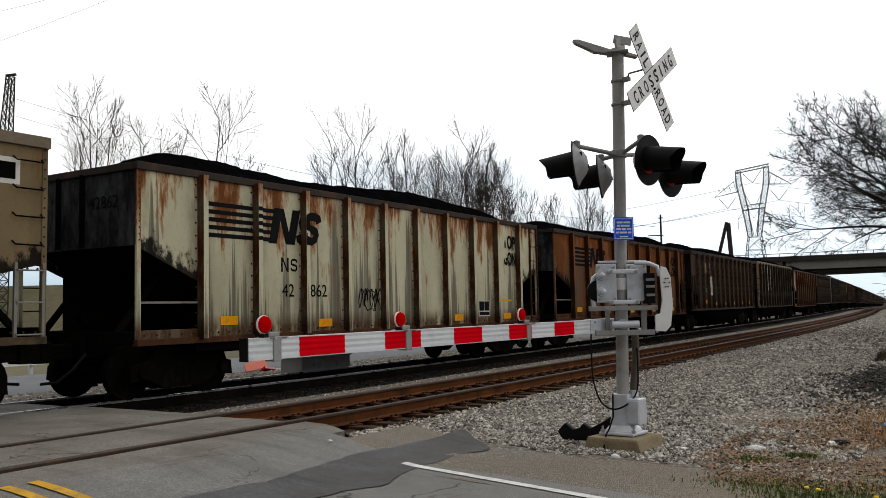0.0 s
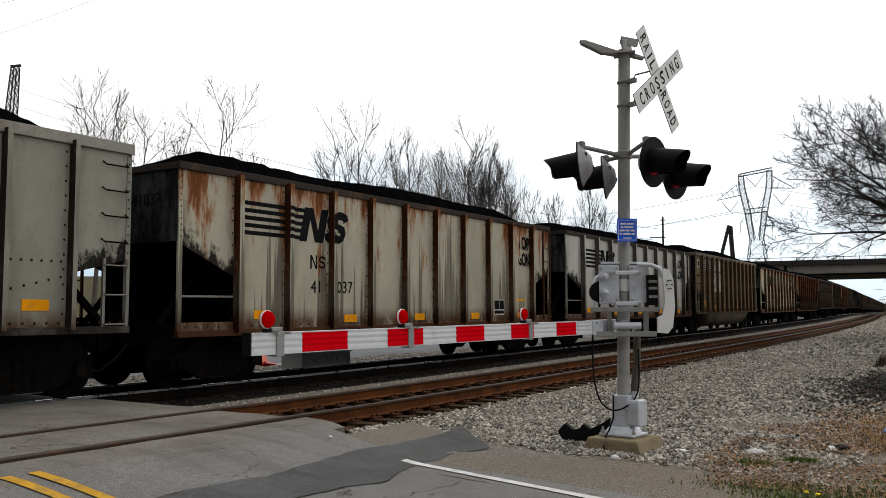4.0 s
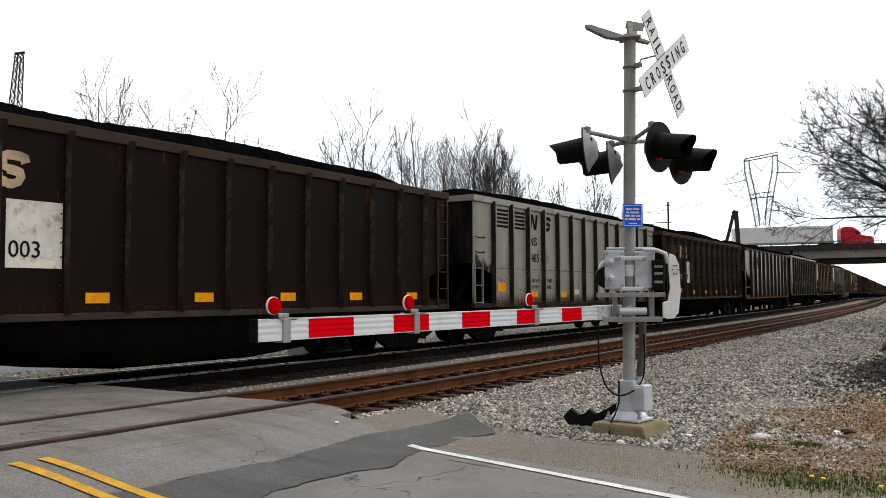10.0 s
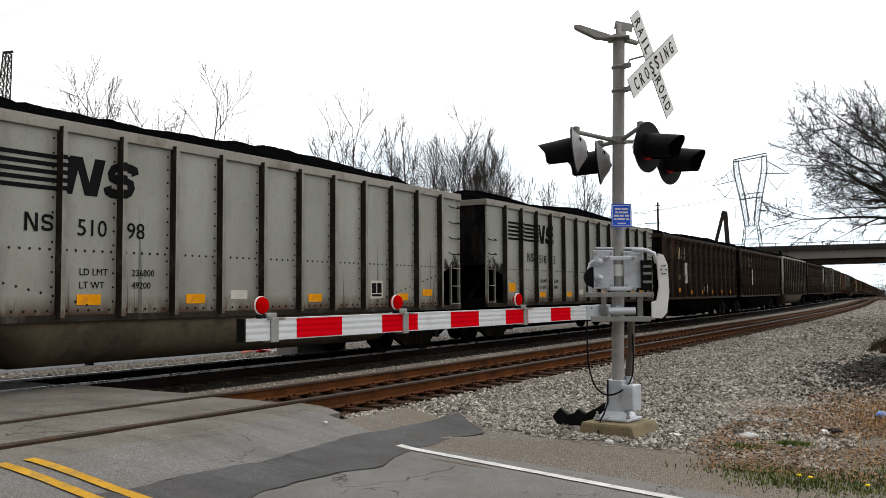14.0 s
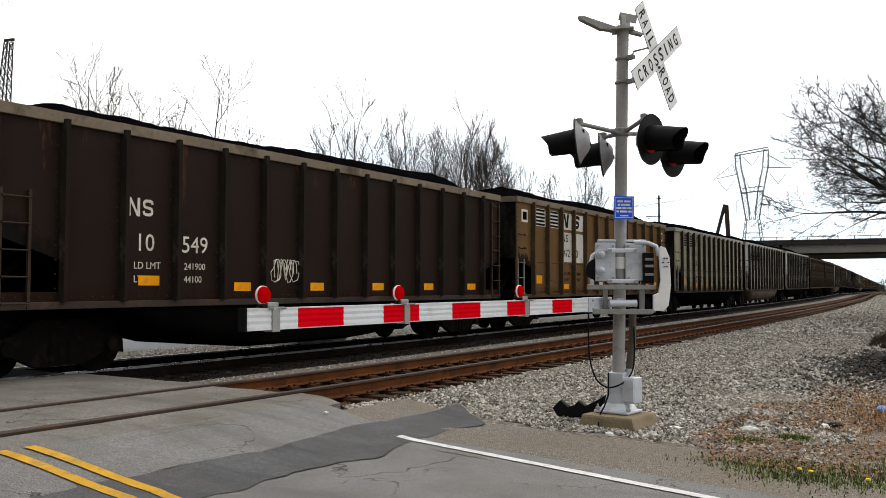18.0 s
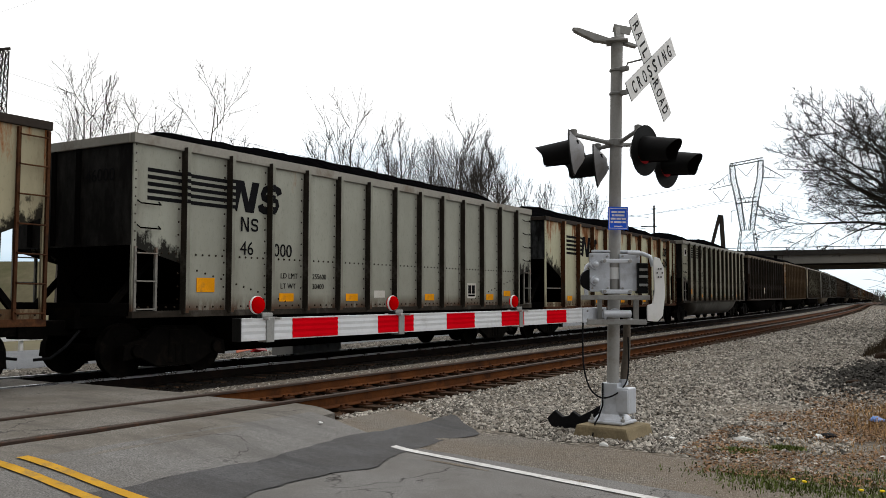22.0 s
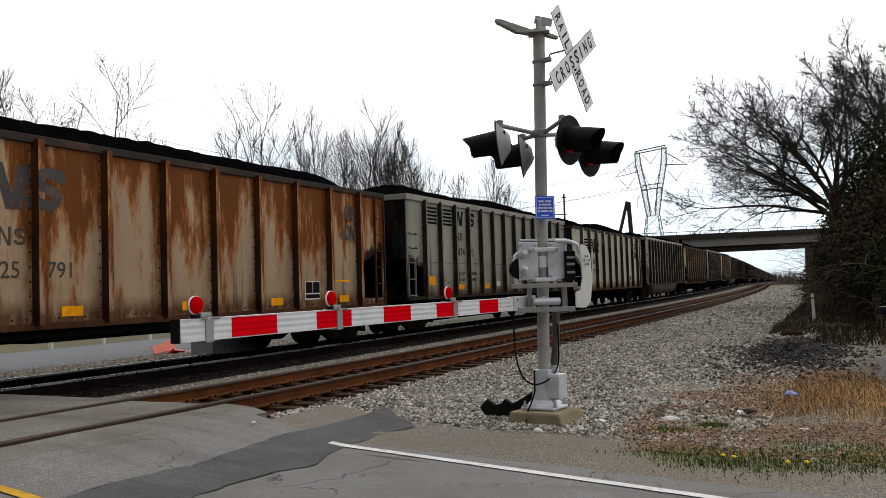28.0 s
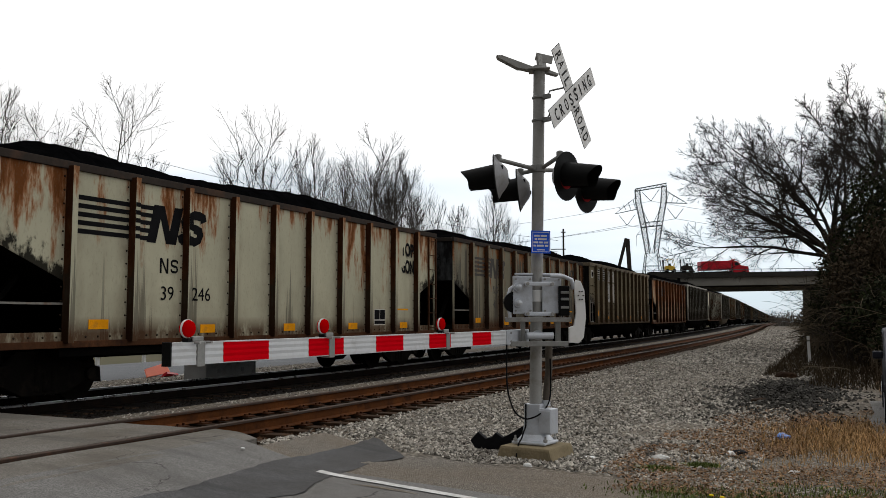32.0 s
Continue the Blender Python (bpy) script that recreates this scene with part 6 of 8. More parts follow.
gpart("bracket_bar", Geo().box((-0.02, -0.15, 1.085), (0.70, 0.05, 0.06)), "alu_dull", "flat grey bar", 0.006)
gpart("bracket_post", Geo().box((0.24, -0.02, 1.22), (0.06, 0.05, 0.26)), "alu_dull", "", 0.006)
gpart("bracket_post", Geo().box((-0.19, -0.02, 1.22), (0.05, 0.05, 0.26)), "alu_dull", "", 0.006)
cwp = [(0.34, 1.10), (0.46, 1.09), (0.52, 1.16), (0.55, 1.40), (0.535, 1.72), (0.49, 1.83), (0.43, 1.85), (0.41, 1.78), (0.43, 1.45), (0.40, 1.30), (0.34, 1.28)]
gpart("counterweight_arm", Geo().prism(cwp, "y", -0.17, -0.13), "white_paint", "white painted counterweight arm", 0.006)
for i in range(6):
    a = i * 1.047
    gpart("arm_bolt", Geo().tube((0.485 + 0.03 * math.cos(a), -0.172, 1.66 + 0.055 * math.sin(a)), (0.485 + 0.03 * math.cos(a), -0.186, 1.66 + 0.055 * math.sin(a)), 0.009, 0.009, 6), "hood")
gpart("crank", Geo().tube((0.33, -0.045, 1.66), (0.33, 0.2, 1.66), 0.04, 0.04, 12), "alu_dull", "", smooth=True)
gpart("link_rod", Geo().path([(0.14, -0.06, 1.90), (0.30, -0.10, 1.89), (0.39, -0.12, 1.85), (0.42, -0.12, 1.74)], 0.026, 10), "alu", "bent cast link", smooth=True)
for x in (-0.27, -0.09, 0.09, 0.27):
    for z in (1.48, 1.86):
        gpart("plate_bolt", Geo().tube((x, 0.012, z), (x, -0.012, z), 0.013, 0.013, 6), "galv")
for z in (1.52, 1.62, 1.70):
    gpart("contact_bar", Geo().box((0.32, -0.066, z), (0.10, 0.02, 0.03)), "alu_dull", "", 0.004)
gpart("case_ridge", Geo().box((0.03, 0.10, 1.925), (0.58, 0.05, 0.03)), "alu", "", 0.008)
gpart("dark_cover", Geo().box((0.32, 0.02, 1.60), (0.12, 0.16, 0.36)), "hood", "", 0.01)
gpart("cover_hoop", Geo().path([(-0.33, 0.05, 1.36), (-0.35, 0.05, 1.66), (-0.33, 0.05, 1.74), (-0.27, 0.05, 1.78)], 0.025, 8), "alu", "", smooth=True)
gpart("round_cover", Geo().tube((-0.28, 0.02, 1.58), (-0.28, 0.10, 1.58), 0.13, 0.13, 18), "hood", "", 0.01)
gpart("pivot_hub", Geo().tube((0.0, -0.02, 1.185), (0.0, 0.20, 1.185), 0.06, 0.06, 12).tube((-0.16, -0.10, 1.18), (0.16, -0.10, 1.18), 0.045, 0.045, 10), "alu", "", smooth=True)

A0, A1 = Vector((3.816, 9.463, 1.164)), Vector((3.429, 4.355, 1.126))
al = (A1 - A0).length
am = Matrix.Translation(A0) @ (A1 - A0).to_track_quat("X", "Z").to_matrix().to_4x4()     # x along the arm towards its tip
# corrugated white arm in three telescoped lengths, red bands as sleeves
def arm_piece(x0, x1, h, d, grow):
    g = Geo()
    n = 7
    prof = [(-d / 2 - grow, -h / 2 - grow)] + [(-d / 2 - grow + (0.0035 if i % 2 else 0), -h / 2 + h * i / n) for i in range(1, n)] + [(-d / 2 - grow, h / 2 + grow), (d / 2 + grow, h / 2 + grow)] + [(d / 2 + grow - (0.0035 if i % 2 else 0), h / 2 - h * i / n) for i in range(1, n)] + [(d / 2 + grow, -h / 2 - grow)]
    g.prism(prof, "x", x0, x1)
    return g


arm = part("gate_arm", arm_piece(0.0, al, 0.155, 0.075, 0.0), M["arm_white"], gate, "white ribbed gate arm with red bands", at=am)
for x0, x1 in ((0.44, 0.88), (1.36, 1.79), (2.27, 2.72), (3.21, 3.68), (4.16, 4.64)):
    part("red_band", arm_piece(x0, x1, 0.138, 0.079, 0.001), M["gate_red"], arm, "red reflective band")
part("arm_shoe", Geo().box((-0.26, 0, 0), (0.62, 0.095, 0.168)), M["alu"], arm, "grey metal arm shoe", bev=0.008)
for x in (-0.45, -0.05):
    for z in (-0.05, 0.05):
        part("shoe_bolt", Geo().tube((x, 0.045, z), (x, 0.06, z), 0.013, 0.013, 6), M["galv"], arm)
        part("shoe_bolt", Geo().tube((x, -0.045, z), (x, -0.06, z), 0.013, 0.013, 6), M["galv"], arm)
part("tip_cap", Geo().box((al + 0.007, 0, 0), (0.014, 0.080, 0.163)), M["hood"], arm, "black end cap")
for x in (1.42, 3.38, 4.86):
    part("lamp_clamp", Geo().box((x, 0, -0.005), (0.075, 0.092, 0.176)).box((x + 0.02, 0.0, 0.10), (0.10, 0.07, 0.03)), M["alu_dull"], arm, "grey clamp", bev=0.006)
    part("clamp_screw", Geo().tube((x - 0.055, -0.09, 0.075), (x - 0.055, 0.09, 0.075), 0.010, 0.010, 6).tube((x + 0.055, -0.09, 0.075), (x + 0.055, 0.09, 0.075), 0.010, 0.010, 6), M["galv"], arm)
for x in (1.55, 3.50, 5.00):
    lm = Matrix.Translation((x - 0.05, 0, 0.170)) @ Matrix.Rotation(radians(2), 4, "Z") @ Matrix.Scale(0.9, 4)
    lamp = part("arm_lamp", Geo().lathe([(0.03, -0.014), (0.062, -0.013), (0.072, -0.007), (0.072, 0.007), (0.062, 0.013), (0.03, 0.014)], (0, 0, 0), 22, "y"), M["sign_white"], arm, "round lamp with a lit red lens", smooth=True, at=lm)
    for s in (-1, 1):
        part("lens", Geo().lathe([(0.068, s * 0.011), (0.062, s * 0.026), (0.038, s * 0.036), (0.008, s * 0.040)], (0, 0, 0), 20, "y"), M["lamp_red"], lamp, "glowing red lens", smooth=True)
    part("lamp_stem", Geo().box((0, 0, -0.10), (0.05, 0.06, 0.05)), M["hood"], lamp)
def loop(pts, n=6):
    """A smooth line through the points."""
    p = [Vector(q) for q in pts]
    p = [p[0] * 2 - p[1]] + p + [p[-1] * 2 - p[-2]]
    out = []
    for a, b, c, d in zip(p, p[1:], p[2:], p[3:]):
        for i in range(n):
            t = i / n
            out.append(0.5 * (2 * b + (c - a) * t + (2 * a - 5 * b + 4 * c - d) * t * t + (3 * b - a - 3 * c + d) * t ** 3))
    return [tuple(q) for q in out] + [tuple(p[-2])]


# droop cable from the arm's root to the foot
part("gate_cable", Geo().path(loop([(3.80, 9.55, 1.10), (3.79, 9.56, 0.90), (3.80, 9.57, 0.55), (3.86, 9.62, 0.30), (3.97, 9.70, 0.20), (4.10, 9.80, 0.24), (4.17, 9.95, 0.36), (4.18, 10.02, 0.55), (4.17, 10.04, 0.9)]), 0.010, 6), M["rubber"], gate, "thin black cable")
part("ground_strap", Geo().path([(3.93, 9.83, 0.36), (3.93, 9.82, 0.10), (3.90, 9.76, -0.04), (3.90, 9.66, -0.09), (3.89, 9.60, -0.24)], 0.010, 6), M["rubber"], gate, "thin black cable")

# torn black rubber flap lying behind the block
g = Geo()
prof = [(0.0, 0.02), (0.10, 0.13), (0.20, 0.05), (0.28, 0.07), (0.33, 0.13), (0.42, 0.07), (0.55, 0.14), (0.74, 0.26), (0.80, 0.27), (0.80, 0.10), (0.60, 0.00), (0.40, -0.07), (0.18, -0.09), (0.06, -0.07)]
g.prism(prof, "y", -0.05, 0.05)
tagged(part("rubber_flap", g, M["rubber"], None, bev=0.012, at=Matrix.Translation((3.08, 10.12, -0.17)) @ Matrix.Rotation(radians(8), 4, "Z")), "torn black rubber flap lying on the gravel", "rubber flap")

# ---- beyond the tracks: cabinet, tipped board, warning triangle, guard rail ----
cab = thing("relay_cabinet", "low grey metal relay cabinet beside the far track", "cabinet", at=Matrix.Translation((-7.05, 17.3, -0.12)))
part("case", Geo().box((0, 0, 0.22), (0.7, 1.9, 0.42)), M["galv"], cab, "", 0.02)
part("lid", Geo().box((0, 0, 0.45), (0.78, 1.98, 0.05)), M["galv"], cab, "", 0.01)
for y in (-0.5, 0.4):
    part("latch", Geo().box((0.36, y, 0.25), (0.02, 0.08, 0.10)), M["alu_dull"], cab)
board = thing("fallen_board", "faded fluorescent red board propped on a low stand", "warning board", at=Matrix.Translation((-8.5, 16.75, -0.16)) @ Matrix.Rotation(radians(-38), 4, "Y"))
part("panel", Geo().prism([(-0.42, 0.12), (0.44, 0.22), (0.46, 0.52), (-0.36, 0.36)], "x", -0.015, 0.015), M["pink"], board, "faded red panel")
part("stand", Geo().box((0, 0.30, 0.09), (0.30, 0.5, 0.06), 12).box((0, 0.35, 0.05), (0.08, 0.3, 0.10)), M["red_paint"], board)
part("foot", Geo().box((0, 0.75, 0.06), (0.18, 0.55, 0.06)), M["sign_white"], board)
tri = thing("warning_triangle", "red hanging warning triangle on a small black stand", "warning triangle", at=Matrix.Translation((-8.8, 12.0, -0.09)))
part("triangle", Geo().prism([(-0.19, 0.46), (0.19, 0.46), (0.03, 0.14), (-0.03, 0.14)], "x", -0.012, 0.012), M["triangle_red"], tri)
part("stem", Geo().tube((0, 0, 0.0), (0, 0, 0.2), 0.025, 0.025, 8), M["hood"], tri)
part("stand", Geo().prism([(-0.09, 0), (0.09, 0), (0.03, 0.12), (-0.03, 0.12)], "x", -0.05, 0.05), M["hood"], tri)
rail = thing("guard_rail", "low white guard rail on short posts along the far road", "guard rail", kind="structure")
for i in range(15):
    p, a = on_line(2 + i * 2.1, 14.9)
    part("post", Geo().box((0, 0, 0.16), (0.10, 0.10, 0.46)), M["white_paint"], rail, at=Matrix.Translation((p.x, p.y, p.z - 0.2)))
g = Geo()
for i in range(14):
    p, _ = on_line(2 + i * 2.1, 14.82)
    q, _ = on_line(2 + (i + 1) * 2.1, 14.82)
    g.beam((p.x, p.y, p.z + 0.17), (q.x, q.y, q.z + 0.17), 0.06, 0.11)
part("rail_beam", g, M["white_paint"], rail)

# ---- bare winter trees ----
def twig_tube(v, f, a, b, r0, r1, n):
    """A thin tapered stick, kept cheap."""
    d = b - a
    L = d.length
    if L < 1e-6:
        return
    d = d / L
    up = Vector((0, 0, 1)) if abs(d.z) < 0.9 else Vector((1, 0, 0))
    sx = d.cross(up).normalized()
    sy = sx.cross(d)
    k = len(v)
    for p, r in ((a, r0), (b, r1)):
        for i in range(n):
            c, s = RING[n][i]
            v.append((p.x + r * (c * sx.x + s * sy.x), p.y + r * (c * sx.y + s * sy.y), p.z + r * (c * sx.z + s * sy.z)))
    for i in range(n):
        j = (i + 1) % n
        f.append((k + i, k + j, k + n + j, k + n + i))


RING = {n: [(math.cos(6.2832 * i / n), math.sin(6.2832 * i / n)) for i in range(n)] for n in (3, 4, 5, 7)}


def branch(g, p, d, L, r, depth, rnd, o):
    """One limb that bends, thins and carries smaller limbs."""
    segs = 4 if depth > 1 else 3
    n = 7 if r > 0.09 else (5 if r > 0.04 else (4 if r > 0.015 else 3))
    pos, dr = p.copy(), d.normalized()
    kids = []
    for i in range(segs):
        dr = (dr + Vector((rnd.gauss(0, o["wig"]), rnd.gauss(0, o["wig"]), rnd.gauss(0, o["wig"]) + o["up"] * (1 if depth > 1 else 0.4) - (o["droop"] if depth <= 2 else 0)))).normalized()
        q = pos + dr * (L / segs)
        ra, rb = r * (1 - 0.72 * i / segs), r * (1 - 0.72 * (i + 1) / segs)
        twig_tube(g.v, g.f, pos, q, max(ra, o["thin"]), max(rb, o["thin"] * 0.8), n)
        pos = q
        if depth > 0 and (i > 0 or depth < o["depth"]):
            for _ in range((int(o["kids"]) + (rnd.random() < o["kids"] % 1)) if i < segs - 1 else 2):
                kids.append((pos.copy(), dr.copy(), rb))
    for q, dd, rb in kids:
        side = Vector((rnd.gauss(0, 1), rnd.gauss(0, 1), rnd.gauss(0, 0.6))).normalized()
        side = (side - dd * side.dot(dd)).normalized()
        a = radians(rnd.uniform(*o["angle"]))
        nd = dd * math.cos(a) + side * math.sin(a) + o["lean"] * (0.35 if depth >= o["depth"] - 1 else 0.1)
        branch(g, q, nd, L * rnd.uniform(*o["len"]), max(rb * rnd.uniform(0.55, 0.85), o["thin"]), depth - 1, rnd, o)


def grow(g, p, d, L, r, lv, rnd, o):
    """A limb that curves to the light and carries smaller limbs on alternate sides."""
    n = o["segs"][lv]
    turn = rnd.uniform(0, 6.283)
    for i in range(n):
        d = (d + Vector((rnd.gauss(0, o["wig"]), rnd.gauss(0, o["wig"]), rnd.gauss(0, o["wig"] * 0.6) + o["up"][lv]))).normalized()
        q = p + d * (L / n)
        ra, rb = max(o["thin"][lv], r * (1 - 0.78 * i / n)), max(o["thin"][lv], r * (1 - 0.78 * (i + 1) / n))
        twig_tube(g.v, g.f, p, q, ra, rb, 6 if ra > 0.06 else 4 if ra > 0.025 else 3)
        p = q
        if lv and i >= o["bare"][lv]:
            for _ in range(o["kids"][lv] if i < n - 1 else 2):
                turn += 2.4 + rnd.uniform(-0.5, 0.5)
                up = Vector((0, 0, 1)) if abs(d.z) < 0.9 else Vector((1, 0, 0))
                a = d.cross(up).normalized()
                side = a * math.cos(turn) + d.cross(a) * math.sin(turn)
                ang = radians(rnd.uniform(*o["angle"]) * (0.55 if i == n - 1 else 1.0))
                grow(g, q, d * math.cos(ang) + side * math.sin(ang), L * rnd.uniform(*o["len"]) * (1 - 0.45 * i / n), rb * 0.62, lv - 1, rnd, o)


RING[6] = [(math.cos(6.2832 * i / 6), math.sin(6.2832 * i / 6)) for i in range(6)]
SLIM = dict(segs=(4, 6, 7), wig=0.035, up=(0.04, 0.06, 0.07), kids=(0, 1, 1), bare=(0, 1, 1), angle=(24, 42), len=(0.45, 0.70), thin=(0.0095, 0.014, 0.02))
OPEN = dict(SLIM, angle=(28, 50), segs=(4, 7, 9), bare=(0, 1, 2), up=(0.03, 0.04, 0.05))
DENSE = dict(SLIM, angle=(18, 38), segs=(4, 7, 8), bare=(0, 0, 0), len=(0.5, 0.75), thin=(0.0075, 0.011, 0.018))
HABIT = {"s": (SLIM, 0.50, 0.15, (22, 38), "slender bare winter tree with fine grey twigs"), "v": (OPEN, 0.52, 0.21, (30, 52), "tall bare winter tree with wide forking limbs"),
         "d": (DENSE, 0.40, 0.16, (14, 40), "dense bare winter tree with upright grey twigs")}


def tree(x, y, top, habit, seed, base=-0.6):
    """A straight trunk; limbs leave its upper part and curve upwards."""
    rnd = random.Random(seed)
    o, stem, reach, lift, label = HABIT[habit]
    H = top - base
    t = thing("tree", label, "tree", "bare trees", at=Matrix.Translation((x, y, base)))
    g, c = Geo(), Geo()
    n, r = 14, 0.0105 * H
    p, d = Vector((0, 0, 0)), Vector((rnd.gauss(0, 0.03), rnd.gauss(0, 0.03), 1)).normalized()
    turn = rnd.uniform(0, 6.283)
    for i in range(n):
        d = (d + Vector((rnd.gauss(0, 0.045), rnd.gauss(0, 0.045), 0.10))).normalized()
        q = p + d * (H * 0.86 / n)
        twig_tube(g.v, g.f, p, q, r * (1 - 0.90 * i / n), r * (1 - 0.90 * (i + 1) / n), 7)
        p = q
        u = (i + 1) / n
        if u >= stem:
            for _ in range(2 if habit == "d" and u < 0.8 else 1):
                turn += 2.4 + rnd.uniform(-0.6, 0.6)
                a = radians(rnd.uniform(*lift))
                v = Vector((math.cos(turn) * math.sin(a), math.sin(turn) * math.sin(a), math.cos(a)))
                L = min(H * reach * (1.25 - 0.95 * u) * 2.3 * rnd.uniform(0.7, 1.1), (H - p.z) * rnd.uniform(0.85, 1.05))
                grow(c, p, v, L, max(0.035, 0.62 * r * (1 - 0.9 * u)), 2, rnd, o)
    part("trunk", g, M["bark"], t)
    part("crown", c, M["bark"], t, "fine bare branches and twigs")
    return t


# place, height of the top, habit: slender, open fork, dense
LEFT = ((-43.33, 36.83, 18.1, "v"), (-43.68, 38.04, 17.6, "s"), (-46.77, 37.15, 16.3, "s"), (-44.48, 40.3, 16.3, "v"), (-41.87, 41.95, 15.2, "s"), (-41.92, 43.41, 15.0, "s"), (-35.16, 40.45, 16.6, "v"),
        (-35.61, 44.28, 13.0, "s"), (-32.16, 47.42, 12.6, "s"), (-29.85, 46.73, 13.7, "s"), (-29.89, 47.97, 13.0, "s"), (-27.52, 46.01, 15.1, "v"), (-28.6, 50.2, 14.1, "s"), (-29.72, 50.62, 13.2, "s"),
        (-27.62, 52.1, 15.4, "d"), (-28.02, 55.44, 14.0, "d"), (-24.88, 52.7, 15.0, "v"), (-25.45, 55.86, 13.6, "d"), (-25.4, 57.05, 14.4, "d"), (-24.68, 57.46, 14.5, "d"), (-24.38, 58.77, 13.9, "d"),
        (-24.95, 61.87, 13.1, "d"), (-25.77, 65.95, 12.2, "s"), (-26.41, 72.32, 12.0, "s"), (-25.15, 72.9, 12.5, "s"), (-22.94, 71.69, 13.5, "d"), (-23.82, 79.98, 12.2, "s"))
for i, (x, y, top, habit) in enumerate(LEFT):
    tree(x, y, top, habit, 300 + i)

# the great trees on the bank, their limbs reaching over the line
WIDE = dict(segs=(3, 5, 7, 7, 9), wig=0.075, up=(0.0, 0.01, 0.015, 0.01, -0.015), kids=(0, 1, 1, 1, 1), bare=(0, 0, 0, 0, 1), angle=(28, 56), len=(0.40, 0.58), thin=(0.006, 0.0075, 0.012, 0.02, 0.03))


def great_tree(x, y, base, seed, limbs, label, H0):
    rnd = random.Random(seed)
    t = thing("tree", label, "tree", "bare trees", at=Matrix.Translation((x, y, base)))
    g, c = Geo(), Geo()
    twig_tube(g.v, g.f, Vector((0.3, 0, -0.6)), Vector((0, 0, H0 * 0.55)), 0.42, 0.34, 7)
    twig_tube(g.v, g.f, Vector((0, 0, H0 * 0.55)), Vector((-0.1, 0, H0)), 0.34, 0.29, 7)
    part("trunk", g, M["bark_dark"], t)
    for az, el, L, r in limbs:
        d = Vector((math.cos(radians(az)) * math.cos(radians(el)), math.sin(radians(az)) * math.cos(radians(el)), math.sin(radians(el))))
        grow(c, Vector((-0.1, 0, H0 * rnd.uniform(0.75, 1.0))), d, L, r * 0.72, 4, rnd, WIDE)
    part("crown", c, M["bark_dark"], t, "wide crown of drooping bare limbs and fine twigs")


great_tree(6.3, 47.5, 1.0, 7, ((180, 14, 6.4, 0.16), (176, 26, 6.8, 0.17), (192, 36, 6.8, 0.18), (172, 44, 6.8, 0.18), (186, 55, 7.0, 0.18), (165, 66, 6.2, 0.20), (110, 78, 6.0, 0.20), (20, 76, 5.8, 0.20), (0, 58, 6.4, 0.18), (90, 50, 6.0, 0.16), (262, 58, 5.6, 0.16), (225, 40, 5.6, 0.15)),
           "large spreading bare tree with drooping limbs on the bank", 4.3)
great_tree(9.6, 44.0, 1.6, 8, ((165, 62, 5.4, 0.20), (195, 50, 5.4, 0.18), (100, 78, 5.6, 0.20), (178, 74, 5.5, 0.18), (260, 64, 5.6, 0.18), (30, 62, 5.6, 0.2), (330, 52, 5.0, 0.18)),
           "large bare tree behind the thicket", 4.4)


# ---- thicket on the bank: evergreen climbers, brush and bare canes ----
def leaves(g, centre, size, n, rnd, leaf):
    for _ in range(n):
        while True:
            p = Vector((rnd.uniform(-1, 1), rnd.uniform(-1, 1), rnd.uniform(-1, 1)))
            if 0.15 < p.length < 1:
                break
        p = p * (0.55 + 0.45 * rnd.random())
        k = 1 + 0.35 * noise.noise((p.x * 2 + centre[0], p.y * 2 + centre[1], p.z * 2))
        q = Vector((centre[0] + p.x * size[0] * k, centre[1] + p.y * size[1] * k, centre[2] + p.z * size[2] * k))
        a = Vector((rnd.gauss(0, 1), rnd.gauss(0, 1), rnd.gauss(0, 1))).normalized() * leaf * rnd.uniform(0.6, 1.3)
        b = a.cross(Vector((rnd.gauss(0, 1), rnd.gauss(0, 1), rnd.gauss(0, 1)))).normalized() * leaf * 0.55
        i = len(g.v)
        g.v += [tuple(q - a), tuple(q + b), tuple(q + a), tuple(q - b)]
        g.f.append((i, i + 1, i + 2, i + 3))


rnd = random.Random(21)
THICKET = [(6.0, 47, 0, 2.4), (6.5, 43.5, 0, 3.2), (6.9, 41, 0.2, 4.6), (7.2, 38, 0.2, 5.6), (7.7, 36, 0.3, 6.2), (7.9, 38.5, 0.5, 7.2), (7.7, 33, 0.3, 5.2), (8.3, 35.5, 0.6, 7.0),
           (7.3, 42, 1.2, 3.4), (8.6, 40, 1.6, 5.0), (7.2, 37, 0.9, 3.0), (9.0, 35, 1.5, 5.2), (7.7, 33, 0.8, 3.2), (9.4, 30.5, 1.2, 4.8), (8.4, 28.5, 0.7, 2.6), (10.2, 27, 1.2, 4.6), (9.2, 25, 0.5, 2.4), (10.6, 23, 0.8, 4.0),
           (6.6, 48, 1.0, 3.6), (6.2, 55, 1.0, 3.5), (5.4, 63, 0.8, 3.2), (4.8, 73, 0.8, 3.4), (4.0, 86, 0.8, 3.5), (10.0, 38, 2.6, 5.6), (10.8, 33, 2.2, 5.6), (12.2, 29, 2.0, 5.4), (12.6, 24, 1.4, 4.6), (12.0, 20.5, 0.8, 3.4)]
